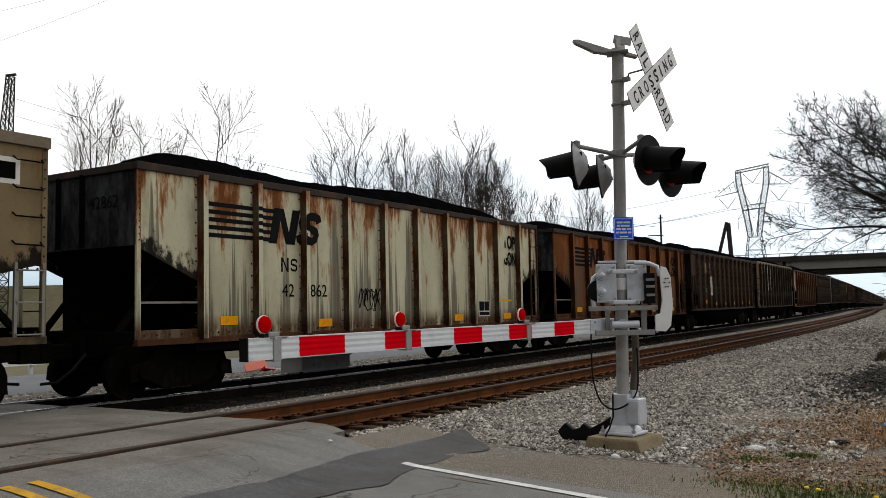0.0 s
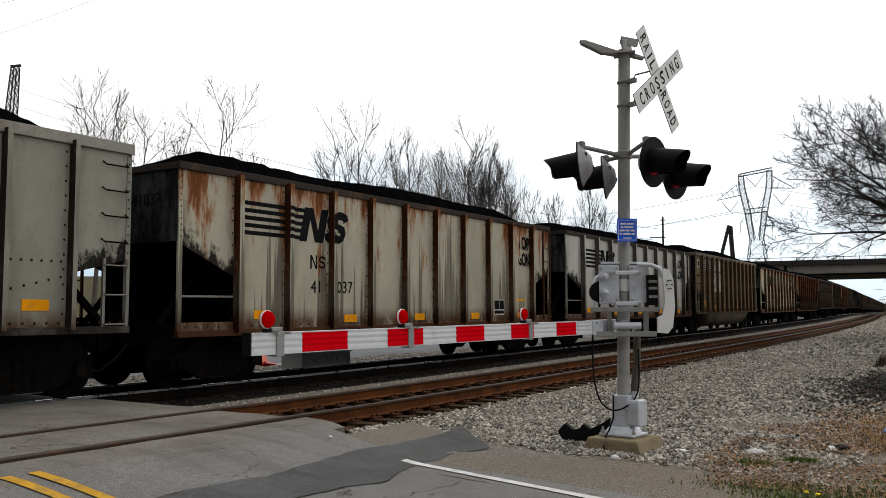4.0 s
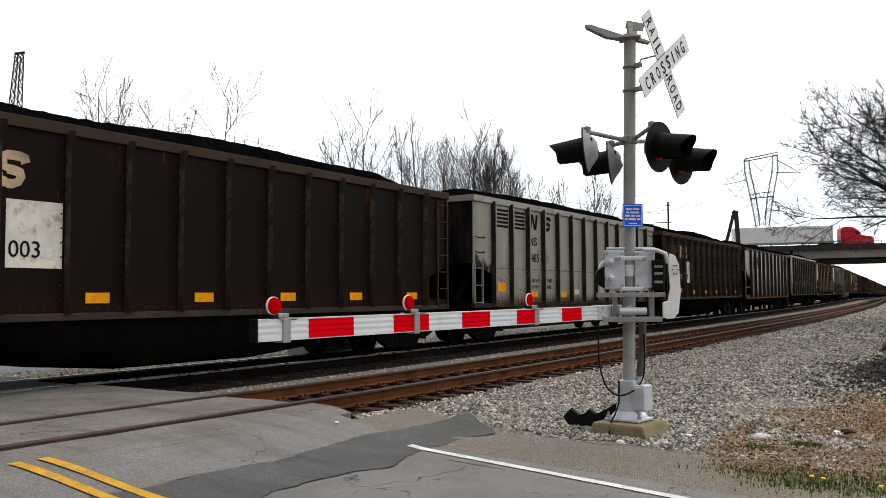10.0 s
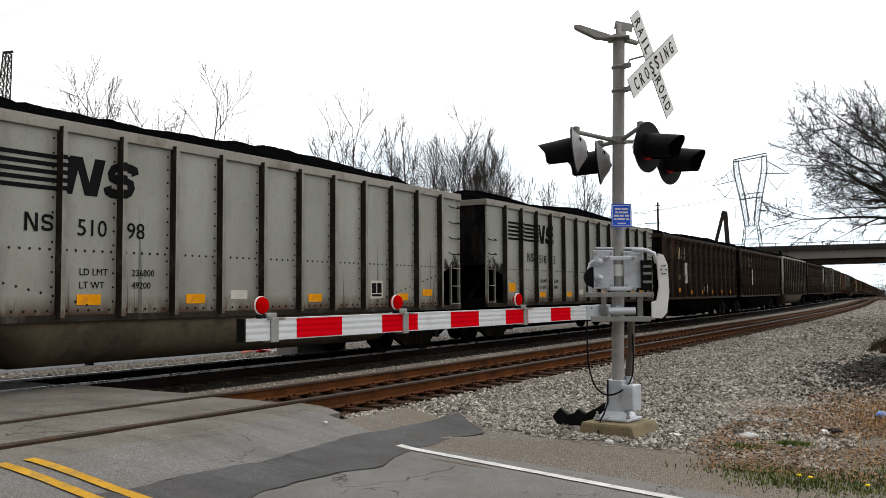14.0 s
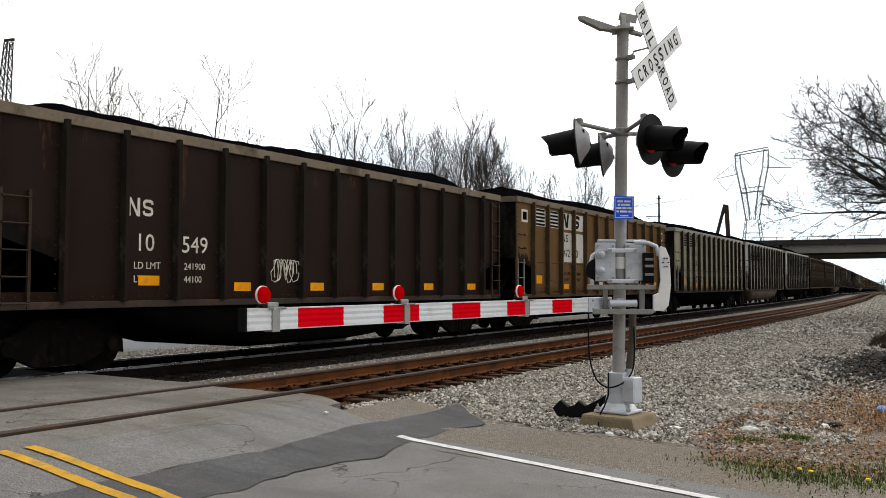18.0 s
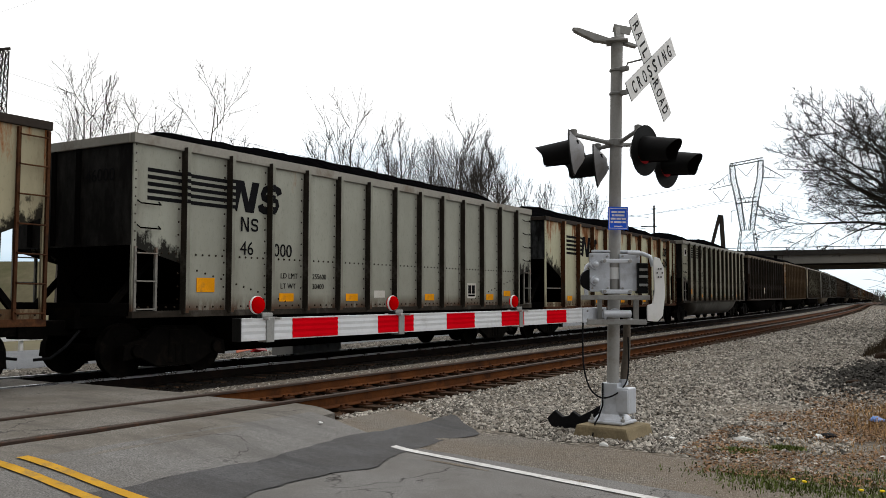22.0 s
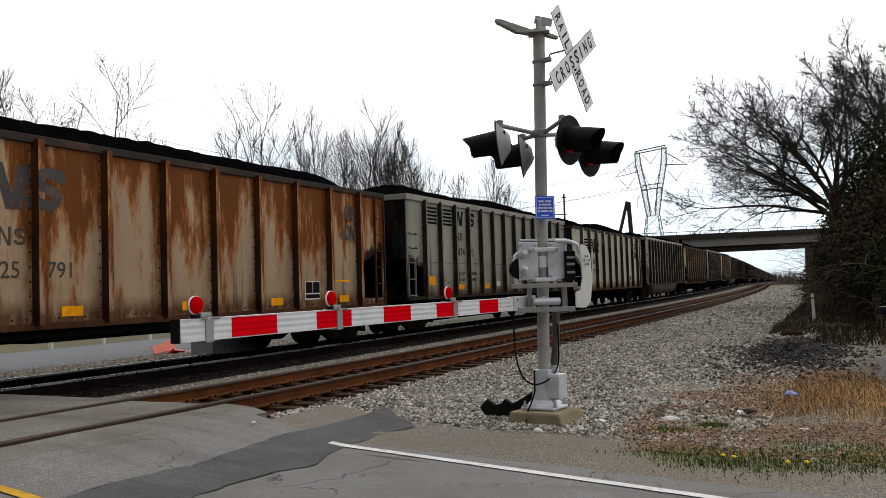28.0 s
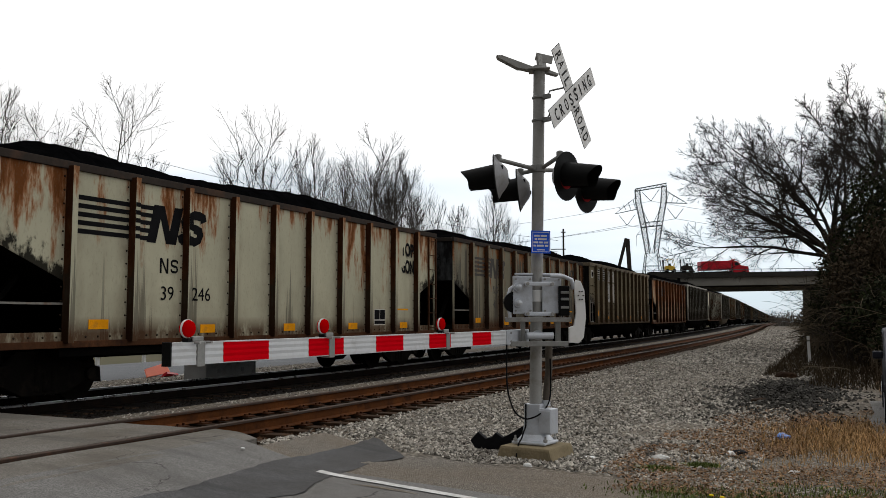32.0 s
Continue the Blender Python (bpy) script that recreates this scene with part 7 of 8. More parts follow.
for i, (x, y, base, h) in enumerate(THICKET):
    bush = thing("thicket", "dark tangled evergreen thicket with bare canes on the bank", "bush", "thicket on the bank", at=Matrix.Translation((x, y, 0)))
    ev = i % 3 != 0
    g = Geo()
    for _ in range(7):
        leaves(g, (rnd.uniform(-0.8, 0.8), rnd.uniform(-1.2, 1.2), base * 0.4 + h * rnd.uniform(0.2, 0.75)), (1.05, 1.4, h * 0.34), 1100, rnd, 0.075)
    part("foliage", g, M["ivy"] if ev else M["brush"], bush, "dense dark evergreen leaves" if ev else "dry brown leaves and seed heads")
    g = Geo()
    for _ in range(18):
        a = Vector((rnd.uniform(-0.9, 0.9), rnd.uniform(-1.3, 1.3), -0.4))
        d = Vector((rnd.gauss(-0.05, 0.22), rnd.gauss(-0.1, 0.25), 1))
        branch(g, a, d, min(h * 0.6, 2.6) * rnd.uniform(0.7, 1.15), 0.022, 2, rnd, dict(wig=0.14, up=0.0, droop=0.10, kids=1, angle=(20, 60), len=(0.4, 0.6), thin=0.008, depth=2, lean=Vector((0, 0, 0))))
    part("cane_tangle", g, M["cane"] if i % 3 else M["bark_dark"], bush, "bare arching canes")

# low weeds along the foot of the bank
g = Geo()
for _ in range(9000):
    s, o = rnd.uniform(22, 60), -5.2 - 3.2 * rnd.random() ** 1.3
    if s < 26 and o > -6.5:
        continue
    p, _ = on_line(s, o)
    hgt = rnd.uniform(0.06, 0.34)
    a = Vector((rnd.gauss(0, 0.35), rnd.gauss(0, 0.35), 1)) * hgt
    w = 0.012
    k = len(g.v)
    z = LOW + p.z
    g.v += [(p.x - w, p.y, z), (p.x + w, p.y, z), (p.x + a.x, p.y + a.y, z + a.z)]
    g.f.append((k, k + 1, k + 2))
tagged(part("dry_weeds", g, M["brush"]), "dry brown weeds along the foot of the bank", "weeds", kind="stuff")


# ---- verge: straw, green tufts, dead leaves, litter ----
def blades(name, label, cat, mat, n, spot, h, w, seed):
    rnd = random.Random(seed)
    g = Geo()
    for _ in range(n):
        x, y = spot(rnd)
        z = LOW + 0.01
        a = rnd.uniform(0, 6.283)
        L = h * rnd.uniform(0.4, 1.2)
        t = rnd.uniform(0.2, 1.1)
        dx, dy = math.cos(a) * L * math.sin(t), math.sin(a) * L * math.sin(t)
        px, py = -math.sin(a) * w, math.cos(a) * w
        k = len(g.v)
        g.v += [(x - px, y - py, z), (x + px, y + py, z), (x + dx * 0.5 + px * 0.7, y + dy * 0.5 + py * 0.7, z + L * 0.6 * math.cos(t * 0.6)), (x + dx * 0.5 - px * 0.7, y + dy * 0.5 - py * 0.7, z + L * 0.6 * math.cos(t * 0.6)), (x + dx, y + dy, z + L * math.cos(t))]
        g.f += [(k, k + 1, k + 2, k + 3), (k + 3, k + 2, k + 4)]
    return tagged(part(name, g, M[mat]), label, cat, kind="stuff")


def straw_spot(r):
    y = r.uniform(8.2, 16.5)
    return 5.6 + 0.25 * noise.noise((y * 1.1, 0, 3)) + 4.2 * r.random() ** 0.9 + max(0, 9.6 - y) * 0.15, y


def tall_spot(r):
    return r.gauss(7.6, 0.65), r.gauss(13.1, 1.0)


def green_spot(r):
    c = r.choice(((6.1, 8.25, 0.35), (6.9, 8.3, 0.5), (7.4, 8.9, 0.5), (5.55, 9.55, 0.10), (5.95, 10.0, 0.08), (6.6, 7.9, 0.4), (7.6, 8.2, 0.5)))
    return r.gauss(c[0], c[2]), r.gauss(c[1], c[2] * 0.6)


blades("dry_grass", "short dry tan grass on the verge", "grass", "straw", 10000, straw_spot, 0.055, 0.004, 31)
blades("tall_dry_grass", "taller tuft of dry tan grass", "grass", "straw", 6500, tall_spot, 0.12, 0.006, 32)
blades("green_grass", "low green grass tufts at the road's edge", "grass", "grass", 7000, green_spot, 0.055, 0.006, 33)
g = Geo()
rnd = random.Random(34)
for _ in range(40000):
    y = rnd.uniform(8.2, 18)
    x = 5.0 + 4.5 * rnd.random() + max(0, y - 13) * 0.1
    if noise.noise((x * 0.9, y * 0.9, 6)) < -0.12:
        continue
    a, b = rnd.uniform(0, 6.283), rnd.uniform(-0.5, 0.5)
    s = rnd.uniform(0.011, 0.024)
    c, d = math.cos(a) * s, math.sin(a) * s
    z = LOW + rnd.uniform(0.012, 0.05)
    k = len(g.v)
    g.v += [(x - c, y - d, z), (x + d * 0.6, y - c * 0.6, z + s * b), (x + c, y + d, z + s * 0.3), (x - d * 0.6, y + c * 0.6, z - s * b)]
    g.f.append((k, k + 1, k + 2, k + 3))
tagged(part("dead_leaves", g, M["leaf_dead"]), "scattered reddish-brown dead leaves", "leaves", kind="stuff")
for x, y in ((6.35, 8.05), (6.45, 8.0), (6.9, 7.9), (7.05, 7.95)):
    f = thing("dandelion", "small yellow wild flower in the grass", "flower", "yellow flowers", at=Matrix.Translation((x, y, LOW)))
    part("stem", Geo().tube((0, 0, 0), (0.005, 0, 0.07), 0.003, 0.003, 5), M["grass"], f)
    part("bloom", Geo().lathe([(0.004, 0.065), (0.022, 0.075), (0.018, 0.085), (0.004, 0.088)], (0.005, 0, 0), 10), M["flower"], f)


def crumple(name, label, cat, mat, x, y, sx, sy, sz, seed, rz=0):
    """A crushed bit of rubbish."""
    bm = bmesh.new()
    bmesh.ops.create_icosphere(bm, subdivisions=2, radius=1)
    r = random.Random(seed)
    for v in bm.verts:
        k = 1 + 0.35 * noise.noise(v.co * 1.7 + Vector((seed, 0, 0)))
        v.co = Vector((v.co.x * sx * k, v.co.y * sy * k, max(-0.3, v.co.z) * sz * k))
    me = bpy.data.meshes.new(name)
    bm.to_mesh(me)
    bm.free()
    me.materials.append(M[mat])
    ob = new(name, me)
    ob.matrix_basis = pose(x, y, LOW + rise(y) + sz * 0.35, 0, 0, rz)
    return tagged(ob, label, cat)


for i, (name, label, cat, mat, x, y, sx, sy, sz, rz) in enumerate((
        ("plastic_bottle", "crushed clear plastic bottle on the gravel", "litter", "litter", 5.42, 10.35, 0.12, 0.045, 0.045, 10), ("paper_scrap", "flat white paper scrap on the gravel", "litter", "litter", 4.62, 10.1, 0.09, 0.06, 0.02, 40),
        ("can", "crushed pale drink can in the gravel", "litter", "litter", 4.18, 9.2, 0.07, 0.035, 0.03, -20), ("plastic_bag", "crumpled blue plastic bag in the dry grass", "litter", "litter_blue", 6.55, 12.9, 0.10, 0.09, 0.06, 0),
        ("cup", "white paper cup in the dead leaves", "litter", "litter", 6.12, 11.0, 0.05, 0.05, 0.05, 0), ("paper_scrap", "white paper scrap in the dry grass", "litter", "litter", 6.9, 10.1, 0.07, 0.05, 0.02, 25),
        ("paper_scrap", "white paper scrap by the road", "litter", "litter", 6.1, 7.35, 0.06, 0.03, 0.015, 70), ("rag", "dark crumpled rag in the dead leaves", "litter", "rubber", 6.2, 11.15, 0.12, 0.08, 0.05, 0),
        ("timber_offcut", "short dark timber offcut on the gravel", "timber", "tie", 5.6, 25.6, 0.30, 0.12, 0.14, 0), ("stone_lump", "dark lump of ballast spoil", "stone", "tie", 5.7, 18.2, 0.18, 0.12, 0.07, 20),
        ("plastic_tag", "small white tag on the asphalt patch", "litter", "litter", 1.35, 7.75, 0.03, 0.02, 0.015, 0))):
    ob = crumple(name, label, cat, mat, x, y, sx, sy, sz, i + 1, rz)
    if name == "plastic_tag":
        ob.location.z = road_z(1.35) + 0.02
post = thing("marker_post", "slim white marker post at the foot of the bank", "post", at=Matrix.Translation((5.75, 33.6, LOW + rise(33.6))) @ Matrix.Rotation(radians(-2), 4, "Y"))
part("shaft", Geo().box((0, 0, 0.48), (0.10, 0.05, 1.0)), M["white_paint"], post, "", 0.006)
part("band", Geo().box((0, 0, 0.82), (0.104, 0.054, 0.06)), M["alu_dull"], post)

# ---- parked car on the drive, seen by its nose ----
car = thing("parked_car", "dark blue car parked on the verge", "car", at=Matrix.Translation((8.78, 16.6, LOW)))
prof = [(-2.25, 0.35), (-2.28, 0.70), (-2.15, 0.88), (-1.15, 1.02), (-0.45, 1.48), (1.2, 1.52), (2.05, 1.10), (2.25, 0.95), (2.28, 0.40), (1.9, 0.20), (-1.9, 0.20)]
part("body", Geo().prism(prof, "x", -0.9, 0.9), M["dark_paint"], car, "glossy dark blue body", 0.06, True)
part("windscreen", Geo().prism([(-1.08, 1.06), (-0.46, 1.45), (-0.42, 1.44), (-1.04, 1.05)], "x", -0.74, 0.74), M["glass"], car)
for s in (-1, 1):
    part("side_window", Geo().prism([(-0.75, 1.06), (-0.35, 1.42), (1.15, 1.45), (1.6, 1.10)], "x", s * 0.902 - 0.004, s * 0.902 + 0.004), M["glass"], car)
    part("headlight", Geo().box((s * 0.66, -2.24, 0.72), (0.36, 0.10, 0.15)), M["headlamp"], car, "clear headlight", 0.03)
    part("mirror", Geo().box((s * 0.99, -0.62, 1.08), (0.16, 0.10, 0.13)), M["dark_paint"], car, "", 0.03)
    for y in (-1.4, 1.4):
        wh = part("wheel", Geo().lathe([(0.12, -0.11), (0.31, -0.11), (0.33, -0.08), (0.33, 0.08), (0.31, 0.11), (0.12, 0.11)], (s * 0.82, y, 0.33), 22, "x"), M["rubber"], car, "black tyre")
        part("rim", Geo().lathe([(0.03, -0.10), (0.20, -0.105), (0.21, 0.105), (0.03, 0.10)], (s * 0.83, y, 0.33), 16, "x"), M["alu"], wh, "silver rim")
part("grille", Geo().box((0, -2.28, 0.58), (0.8, 0.04, 0.2)), M["hood"], car)
tagged(part("drive", strip([(-7.75, LOW + 0.03), (-12.5, LOW + 0.04)], 13.2, 19, 1.0, 0.3), M["asphalt"]), "short grey asphalt drive by the verge", "drive", kind="structure")

# ---- road bridge over the line ----
B0, BD = Vector((-27.0, 149.7, 0)), Vector((25.3, 12.4, 0)).normalized()
BN = Vector((-BD.y, BD.x, 0))
bridge_m = Matrix(((BD.x, BN.x, 0, B0.x), (BD.y, BN.y, 0, B0.y), (0, 0, 1, 0), (0, 0, 0, 1)))      # x along the bridge, y away
bridge = thing("road_bridge", "concrete road bridge over the railway with a thin top rail", "bridge", at=bridge_m)
XA, XB_ = -62, 60
RISE = 0.018
# inner girders, deck, columns and abutment share the parapets' dark concrete
for name, y0, z0, z1, w, mat, lab in (("parapet", 0.0, 8.72, 9.55, 0.35, "bridge_dark", "dark concrete parapet"), ("girder", 0.5, 7.30, 8.70, 0.7, "bridge_light", "pale concrete girder"),
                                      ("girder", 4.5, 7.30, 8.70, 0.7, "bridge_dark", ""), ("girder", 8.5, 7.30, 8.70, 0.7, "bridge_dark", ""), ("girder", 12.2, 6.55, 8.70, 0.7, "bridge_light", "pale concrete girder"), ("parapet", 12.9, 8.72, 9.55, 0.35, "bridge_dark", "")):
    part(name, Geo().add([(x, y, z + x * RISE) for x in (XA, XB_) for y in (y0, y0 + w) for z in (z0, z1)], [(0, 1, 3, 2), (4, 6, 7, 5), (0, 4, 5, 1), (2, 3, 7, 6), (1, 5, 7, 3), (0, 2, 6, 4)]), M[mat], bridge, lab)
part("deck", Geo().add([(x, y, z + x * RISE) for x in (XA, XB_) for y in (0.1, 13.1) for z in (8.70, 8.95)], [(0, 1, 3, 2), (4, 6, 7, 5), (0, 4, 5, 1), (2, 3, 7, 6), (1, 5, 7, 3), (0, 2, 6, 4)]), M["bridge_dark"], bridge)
g = Geo().beam((XA, 0.15, 10.02 + XA * RISE), (XB_, 0.15, 10.02 + XB_ * RISE), 0.09, 0.10)
part("top_rail", g, M["lattice"], bridge, "thin grey steel rail")
for i in range(49):
    x = XA + 2.5 * i
    part("rail_post", cached("bpost", lambda: mesh_of("rail_post", Geo().box((0, 0.15, 9.78), (0.10, 0.10, 0.48)), M["lattice"])), None, bridge, at=Matrix.Translation((x, 0, x * RISE)))
for x in (6.5, 30.0):
    for y in (2, 6.5, 11):
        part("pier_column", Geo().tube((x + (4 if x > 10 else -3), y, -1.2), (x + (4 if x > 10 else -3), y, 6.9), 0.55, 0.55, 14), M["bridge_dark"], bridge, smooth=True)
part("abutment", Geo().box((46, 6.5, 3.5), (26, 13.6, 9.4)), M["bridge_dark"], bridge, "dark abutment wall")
part("expansion_joint", Geo().box((6.3, 0.48, 8.05), (0.5, 0.06, 1.5)), M["hood"], bridge)

for name, xa, xb in (("approach_bank", -900, XA), ("approach_bank", XB_, 820)):
    z = (XA if xa < 0 else XB_) * RISE + 8.93
    tagged(part(name, Geo().prism([(-14, -1.5), (1, z), (12, z), (27, -1.5)], "x", xa, xb), M["field"], None, at=bridge_m), "grassy earth bank that carries the bridge road", "bank", kind="structure")

# ---- lattice pylon, poles, wires ----
def lattice_leg(g, a, b, w0, w1, panels, r):
    """A four-sided lattice shaft from a to b."""
    a, b = Vector(a), Vector(b)
    rings = []
    for i in range(panels + 1):
        t = i / panels
        c, w = a.lerp(b, t), w0 + (w1 - w0) * t
        rings.append([c + Vector((sx * w / 2, sy * w / 2, 0)) for sx, sy in ((-1, -1), (1, -1), (1, 1), (-1, 1))])
    for p, q in zip(rings, rings[1:]):
        for i in range(4):
            j = (i + 1) % 4
            g.beam(p[i], q[i], r)
            g.beam(p[i], q[j], r * 0.6)
            g.beam(p[j], q[i], r * 0.6)
            g.beam(q[i], q[j], r * 0.6)


pyl = thing("power_pylon", "grey lattice steel power pylon with a wide window", "pylon", at=Matrix.Translation((-47.0, 247.5, -1)) @ Matrix.Rotation(radians(22), 4, "Z"))
g = Geo()
lattice_leg(g, (0, 0, 0), (0, 0, 21.6), 8.6, 3.4, 6, 0.17)
part("body", g, M["lattice"], pyl, "tapering lattice foot")
for s in (-1, 1):
    g = Geo()
    lattice_leg(g, (s * 1.2, 0, 21.6), (s * 2.2, 0, 29.3), 1.1, 1.5, 5, 0.13)
    lattice_leg(g, (s * 2.2, 0, 29.3), (s * 3.55, 0, 36.2), 1.5, 1.5, 5, 0.13)
    lattice_leg(g, (s * 3.55, 0, 36.2), (s * 3.8, 0, 40.4 + s * 0.6), 1.5, 1.3, 3, 0.13)
    g.beam((s * 0.2, 0, 21.8), (s * 1.5, 0, 29.2), 0.16).beam((s * 0.2, 0, 29.4), (s * 2.8, 0, 35.0), 0.16).beam((s * 0.3, 0, 29.4), (s * 1.5, 0, 30.4), 0.14)
    part("window_leg", g, M["lattice"], pyl, "slanting lattice leg")
g = Geo()
for y in (-0.6, 0.6):
    g.beam((-2.9, y, 29.0), (2.9, y, 29.6), 0.22).beam((-2.6, y, 30.3), (2.6, y, 30.9), 0.14)
part("waist_beam", g, M["lattice"], pyl)
g = Geo()
for y in (-0.6, 0.6):
    g.beam((-4.4, y, 39.4), (4.4, y, 40.9), 0.15).beam((-4.4, y, 40.1), (4.4, y, 41.7), 0.15)
    for i in range(8):
        g.beam((-4.4 + i * 1.1, y, 39.4 + 0.19 * i), (-3.3 + i * 1.1, y, 40.3 + 0.19 * i), 0.11)
part("bridge_beam", g, M["lattice"], pyl)
for s in (-1, 1):
    g, up = Geo(), s * 0.9
    for y in (-0.6, 0.6):
        g.beam((s * 3.9, y, 35.2 + up), (s * 10.2, 0, 34.4 + up * 1.6), 0.16).beam((s * 4.0, y, 38.8 + up), (s * 10.2, 0, 34.4 + up * 1.6), 0.14)
        for i in range(4):
            g.beam((s * (4.3 + i * 1.4), y * 0.7, 35.1 + up), (s * (5.0 + i * 1.4), y * 0.6, 37.9 + up - i * 0.7), 0.08)
    part("cross_arm", g, M["lattice"], pyl)
    part("insulator", Geo().beam((s * 9.0, 0, 33.4 + up), (s * 6.8, 0, 30.6 + up), 0.16).beam((s * 4.6, 0, 33.6 + up), (s * 6.8, 0, 30.6 + up), 0.16), M["pole"], pyl)
    part("stub_arm", Geo().beam((s * 2.0, 0, 27.5), (s * 4.2, 0, 26.8), 0.13).beam((s * 2.2, 0, 29.2), (s * 4.2, 0, 26.8), 0.11).beam((s * 4.2, 0, 26.8), (s * 4.2, 0, 23.8), 0.09), M["lattice"], pyl)
part("insulator", Geo().beam((-2.4, 0, 39.2), (0, 0, 36.6), 0.16).beam((2.4, 0, 40.0), (0, 0, 36.6), 0.16), M["pole"], pyl)
part("insulator", Geo().beam((-1.3, 0, 28.8), (0, 0, 26.8), 0.10).beam((1.3, 0, 29.0), (0, 0, 26.8), 0.10), M["lattice"], pyl)
tower = thing("lattice_tower", "dark lattice tower beyond the trees", "tower", at=Matrix.Translation((-135.7, 83.8, -1)))
g = Geo()
lattice_leg(g, (0, 0, 0), (2.2, 1.2, 44.4), 3.4, 1.0, 24, 0.16)
part("shaft", g, M["pole"], tower)
part("head", Geo().beam((1.5, 0.8, 44.6), (3.0, 1.7, 44.8), 0.4), M["pole"], tower)


def utility_pole(x, y, top, label):
    t = thing("utility_pole", label, "utility pole", at=Matrix.Translation((x, y, -1)))
    part("pole", Geo().tube((0, 0, 0), (0, 0, top + 1), 0.22, 0.15, 10), M["pole"], t)
    for z, w in ((top - 0.6, 0.6), (top - 3.6, 2.6), (top - 8.3, 2.2)):
        part("cross_arm", Geo().beam((-w * 0.8 if z < top - 1 else -0.4, -w * 0.3, z + 1), (w * 0.2 if z < top - 4 else 0.4, 0.1, z + 1), 0.16), M["pole"], t)
    part("street_lamp", Geo().path([(0.1, 0.1, top - 7.6), (1.6, 0.9, top - 6.9), (3.2, 1.7, top - 7.2), (4.4, 2.4, top - 7.5)], 0.06, 6), M["pole"], t)


utility_pole(-40.2, 146.5, 17.6, "tall dark wooden utility pole")


def wire(a, b, sag, r, label="thin grey overhead power line"):
    a, b = Vector(a), Vector(b)
    pts = []
    for i in range(17):
        t = i / 16
        p = a.lerp(b, t)
        pts.append((p.x, p.y, p.z - sag * 4 * t * (1 - t)))
    tagged(part("power_line", Geo().path(pts, r, 4), M["wire"]), label, "power line", "power lines")


wire((-134, 85, 40), (-41, 146, 15.5), 3, 0.035)
wire((-134, 85, 37), (-41, 146, 13.5), 3, 0.035)
wire((-55, 30, 21.5), (-44, 38, 25), 0.2, 0.012)
wire((-55, 30, 18.5), (-42, 39, 24.5), 0.2, 0.012)
for s, z in ((-6.8, 29.7), (6.8, 31.5), (0, 36.6)):
    c = Vector((-47.0 + s * 0.93, 247.5 + s * 0.37, z - 1))
    wire(c, c + Vector((-190, 60, 6)), 6, 0.05)
    wire(c, c + Vector((170, 120, -2)), 7, 0.05)

# folded boom of a crane standing by the bridge
boom = thing("crane_boom", "dark folded crane boom standing by the bridge", "crane", at=Matrix.Translation((-25.6, 132.2, 0)) @ Matrix.Rotation(radians(28), 4, "Z"))
part("main_boom", Geo().beam((1.0, 0, 2.0), (0.35, 0, 14.0), 0.55, 0.6), M["pole"], boom, "", 0.04)
part("jib", Geo().beam((0.15, 0, 14.1), (-1.15, 0, 9.2), 0.42, 0.5), M["pole"], boom, "", 0.04)
part("jib_end", Geo().beam((-1.15, 0, 9.6), (-1.45, 0, 8.2), 0.6, 0.6), M["pole"], boom)
part("base", Geo().box((1.0, 0, 1.0), (3.0, 2.6, 2.0)), M["pole"], boom, "", 0.05)

# ---- far woods that close the view ----
g = Geo()
rnd = random.Random(77)
for _ in range(420):
    a = rnd.uniform(-40, 62)
    d = rnd.uniform(420, 560)
    x, y = 7 - d * math.sin(radians(a)), d * math.cos(radians(a))
    h = rnd.uniform(5, 10)
    for j in range(16):
        b = Vector((rnd.gauss(0, 0.35), rnd.gauss(0, 0.35), 1)).normalized() * h * rnd.uniform(0.5, 1)
        p = Vector((x + rnd.gauss(0, 2.5), y + rnd.gauss(0, 2.5), -1))
        twig_tube(g.v, g.f, p, p + b, 0.25, 0.06, 3)
tagged(part("far_woods", g, M["bark"]), "distant line of bare winter woods", "woods", kind="stuff")

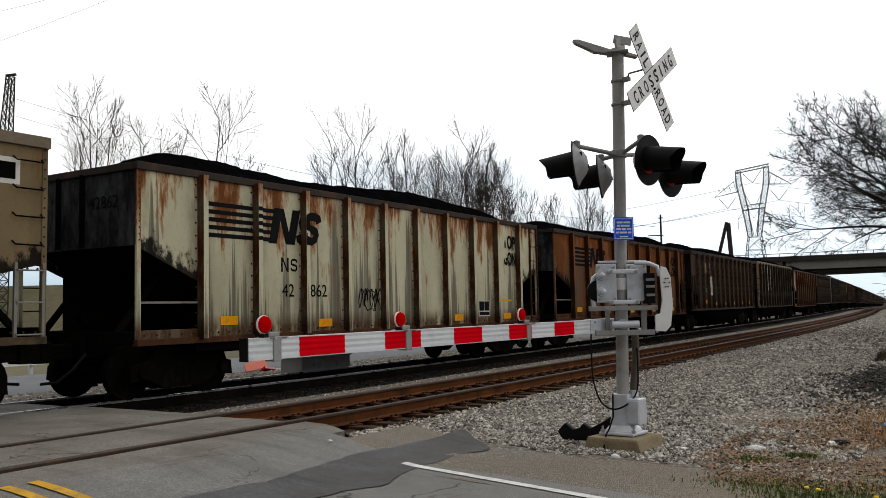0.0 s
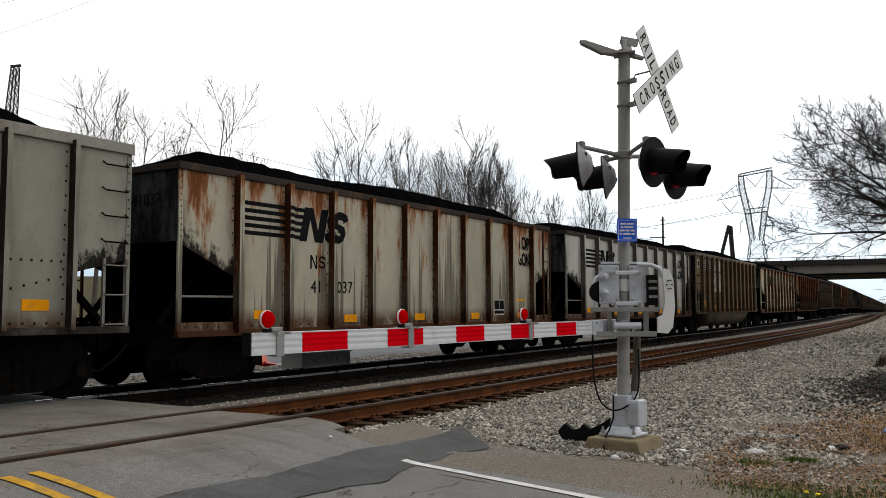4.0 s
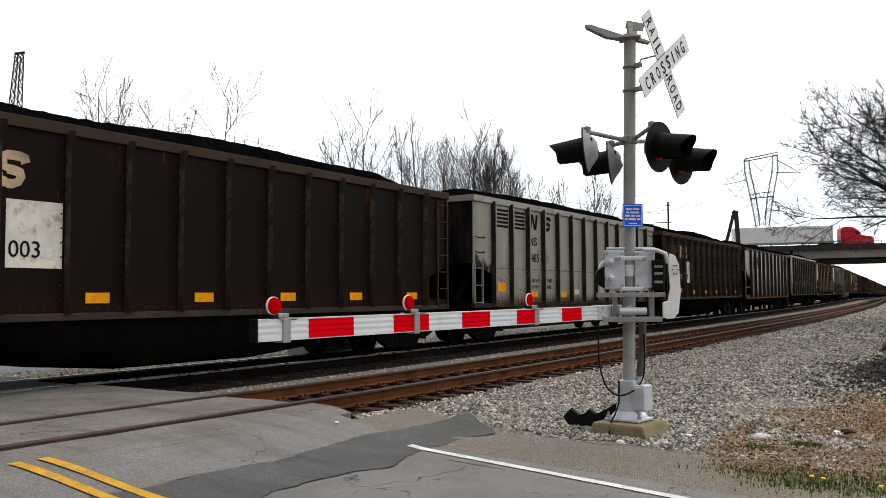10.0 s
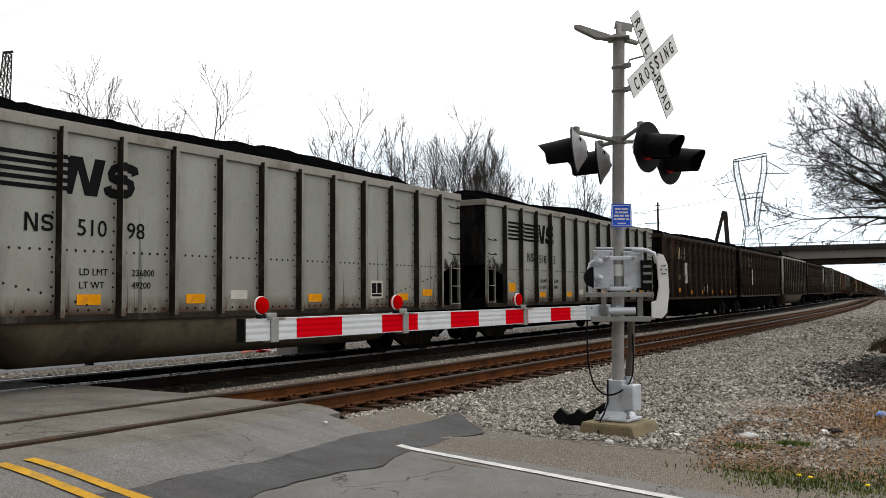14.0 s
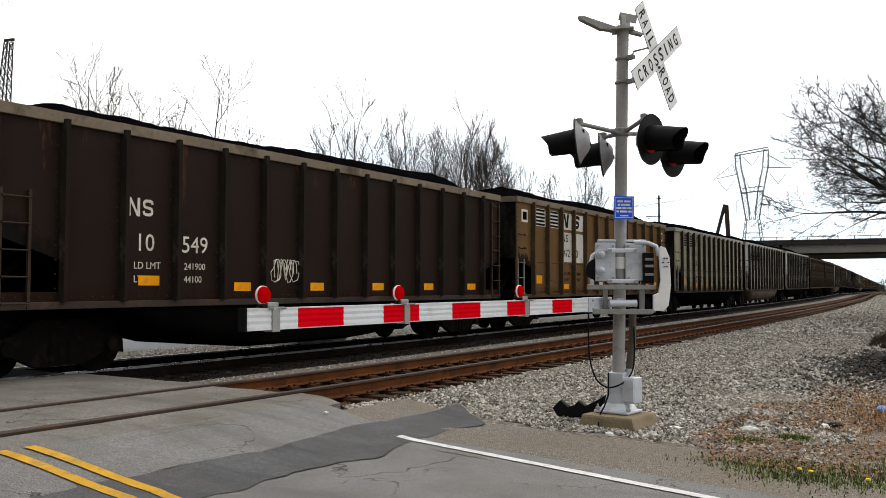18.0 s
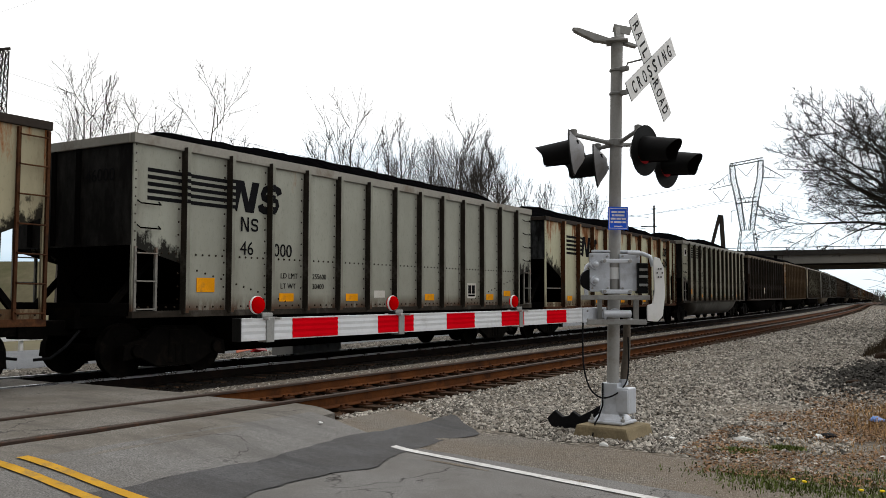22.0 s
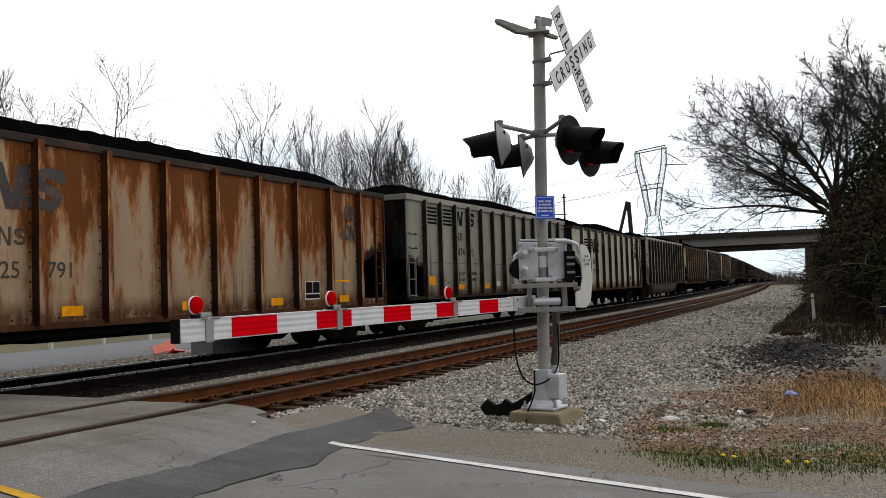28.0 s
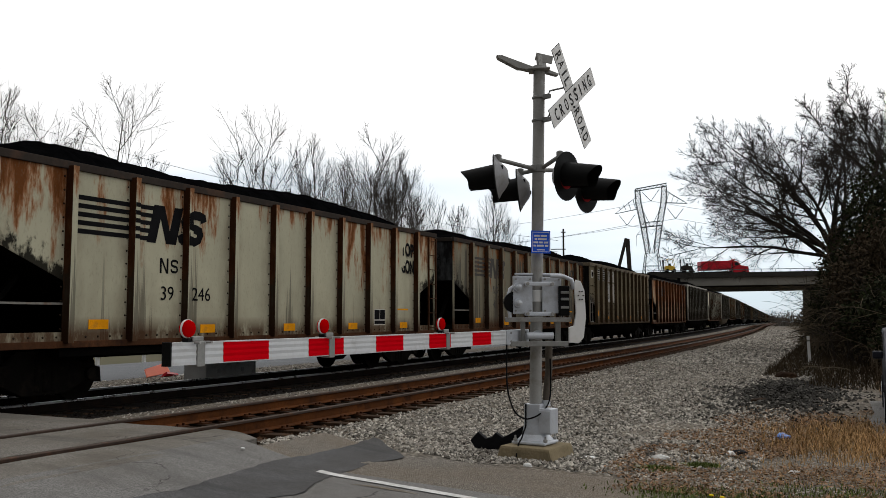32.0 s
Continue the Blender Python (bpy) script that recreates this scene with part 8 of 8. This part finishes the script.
# ---- traffic on the bridge ----
def semi(name, label, tank=False):
    """Red tractor with a long white box trailer; front bumper at x 0, runs along +x."""
    t = thing(name, label, "truck", "trucks on the bridge")
    if tank:
        part("tank", Geo().lathe([(0.3, -22.6), (1.0, -22.4), (1.15, -22.0), (1.15, -6.9), (1.0, -6.5), (0.3, -6.3)], (0, 0, 2.25), 20, "x"), M["white_paint"], t, "long pale cylindrical tank", 0.0, True)
    else:
        part("trailer_box", Geo().box((-14.7, 0, 2.55), (16.15, 2.55, 2.85)), M["white_paint"], t, "long white trailer box", 0.04)
    part("trailer_rail", Geo().box((-14.7, 0, 1.08), (16.1, 2.5, 0.12)), M["alu_dull"], t)
    h = 0.86 if tank else 1.0
    part("cab", Geo().prism([(x, z * h) for x, z in ((-5.3, 0.75), (-5.3, 3.35), (-4.6, 3.75), (-3.2, 3.55), (-2.35, 2.95), (-2.05, 2.25), (-0.15, 1.85), (0, 1.0), (0, 0.55), (-5.0, 0.55))], "y", -1.2, 1.2), M["red_paint"], t, "red sleeper cab", 0.08, True)
    part("cab_window", Geo().prism([(-3.0, 2.35), (-3.0, 2.95), (-2.55, 2.8), (-2.25, 2.3)], "y", -1.215, 1.215), M["glass"], t)
    part("frame", Geo().box((-5.0, 0, 0.85), (7.5, 0.9, 0.25)), M["hood"], t)
    part("stack", Geo().tube((-5.45, -1.0, 0.9), (-5.45, -1.0, 4.05), 0.09, 0.09, 8), M["alu"], t)
    for x in (-1.0, -5.6, -6.9, -20.5, -21.8):
        for s in (-1, 1):
            wh = part("wheel", Geo().tube((x, s * 0.85, 0.5), (x, s * 1.2, 0.5), 0.5, 0.5, 18), M["rubber"], t, "black tyre")
            part("rim", Geo().tube((x, s * 1.19, 0.5), (x, s * 1.215, 0.5), 0.27, 0.27, 12), M["alu"], wh)
    return t


def hauler():
    """Red dump truck that tows a low trailer with two lift trucks on it."""
    t = thing("tipper_truck", "red tipper truck towing a flat trailer", "truck", "trucks on the bridge")
    part("tub", Geo().prism([(-8.4, 1.15), (-8.4, 2.75), (-3.0, 2.85), (-2.3, 3.15), (-2.3, 2.95), (-2.9, 2.6), (-3.2, 1.25)], "y", -1.2, 1.2), M["red_paint"], t, "red tipper body", 0.05)
    part("cab", Geo().prism([(-2.75, 0.7), (-2.75, 2.65), (-2.4, 2.75), (-1.75, 2.65), (-1.35, 2.0), (0, 1.75), (0.05, 0.7)], "y", -1.1, 1.1), M["red_paint"], t, "red cab", 0.06)
    part("cab_window", Geo().prism([(-2.45, 2.0), (-2.45, 2.5), (-1.85, 2.5), (-1.55, 2.0)], "y", -1.115, 1.115), M["glass"], t)
    part("frame", Geo().box((-4.4, 0, 0.85), (8.2, 0.9, 0.25)), M["hood"], t)
    part("trailer_deck", Geo().box((-13.5, 0, 0.95), (8.0, 2.4, 0.18)).box((-9.2, 0, 0.8), (1.6, 0.2, 0.15)), M["hood"], t, "low flat trailer")
    for x in (-0.9, -5.9, -7.2, -14.2, -15.2):
        for s in (-1, 1):
            part("wheel", Geo().tube((x, s * 0.85, 0.48), (x, s * 1.15, 0.48), 0.48, 0.48, 16), M["rubber"], t, "black tyre")
    return t


def lift_truck(mat, label):
    t = thing("lift_truck", label, "lift truck", "trucks on the bridge")
    part("body", Geo().prism([(-1.1, 0.25), (-1.15, 1.0), (-0.6, 1.15), (0.5, 0.95), (0.7, 0.25)], "y", -0.55, 0.55), M[mat], t, "", 0.05)
    g = Geo()
    for y in (-0.45, 0.45):
        g.beam((-0.85, y, 1.0), (-0.7, y, 2.3), 0.09).beam((-0.7, y, 2.3), (0.3, y, 2.3), 0.09).beam((0.3, y, 2.3), (0.6, y, 0.9), 0.09)
    part("guard", g, M[mat], t)
    part("lift_frame", Geo().beam((-1.4, -0.3, 0.1), (-1.4, -0.3, 2.2), 0.12).beam((-1.4, 0.3, 0.1), (-1.4, 0.3, 2.2), 0.12).beam((-1.4, -0.35, 1.6), (-1.4, 0.35, 1.6), 0.1), M["hood"], t)
    part("seat", Geo().box((-0.25, 0, 1.25), (0.4, 0.5, 0.5)), M["hood"], t)
    for x in (-0.8, 0.45):
        for s in (-1, 1):
            part("wheel", Geo().tube((x, s * 0.4, 0.25), (x, s * 0.62, 0.25), 0.28, 0.28, 14), M["rubber"], t)
    return t


SEMI_A = semi("semi_truck", "red semi truck with a plain white box trailer")
SEMI_B = semi("semi_truck", "red semi truck with a long pale tank trailer", True)
TIPPER = hauler()
LIFTS = [lift_truck("yellow_paint", "yellow lift truck carried on a trailer"), lift_truck("pole", "dark lift truck carried on a trailer")]


# ---- what moves ----
OFFSETS = {1: -0.28, 4: 0.32, 10: -0.2, 11: -0.35, 13: -0.2, 17: 0.2, 19: 0.25}      # slack in the couplers


def car_pose(k, t):
    s = train_s(t) - k * PITCH + OFFSETS.get(k, 0) + HALF
    p, a = on_line(s, TRAIN_O)
    tilt = math.atan2(rise(s + HALF) - rise(s - HALF), 2 * HALF)
    return Matrix.Translation(p) @ Matrix.Rotation(a, 4, "Z") @ Matrix.Rotation(tilt, 4, "X")


def on_bridge(x, lane=4.5):
    up = min(XB_, max(XA, x)) * RISE
    return bridge_m @ Matrix.Translation((x, lane, 8.96 + up)) @ Matrix.Rotation(math.atan(-RISE), 4, "Y")


def motions():
    # trucks cross the bridge from left to right at an even pace
    for ob, t0, x0, v in ((SEMI_A, 10.0, 20.6, 27.0), (SEMI_B, 25.0, -3.8, 27.0), (TIPPER, 32.0, 19.5, 25.0), (LIFTS[0], 32.0, 6.1, 25.0), (LIFTS[1], 32.0, 9.2, 25.0)):
        lift = 1.04 if ob in LIFTS else 0.0
        walk(ob, [(t, on_bridge(x0 + (t - t0) * v, 9.6 if ob is SEMI_B else 4.5) @ Matrix.Translation((0, 0, lift))) for t in range(0, 33, 1)])
    for k, car in CARS:
        walk(car, [(t, car_pose(k, t)) for t in range(0, 33)])
    # wheels turn while their car is near the crossing
    for k, y, a, wheel in WHEELS:
        if k < -1:
            continue
        rows = []
        for i in range(0, 32 * 20 + 1):
            t = i / 20
            s = train_s(t) - k * PITCH + HALF + y
            if i in (0, 640) or -14 < s < 45:
                rows.append((t, Matrix.Translation((0, a, 0.457)) @ Matrix.Rotation(-min(45, max(-14, s)) / 0.457, 4, "X")))
        walk(wheel, rows)


motions()
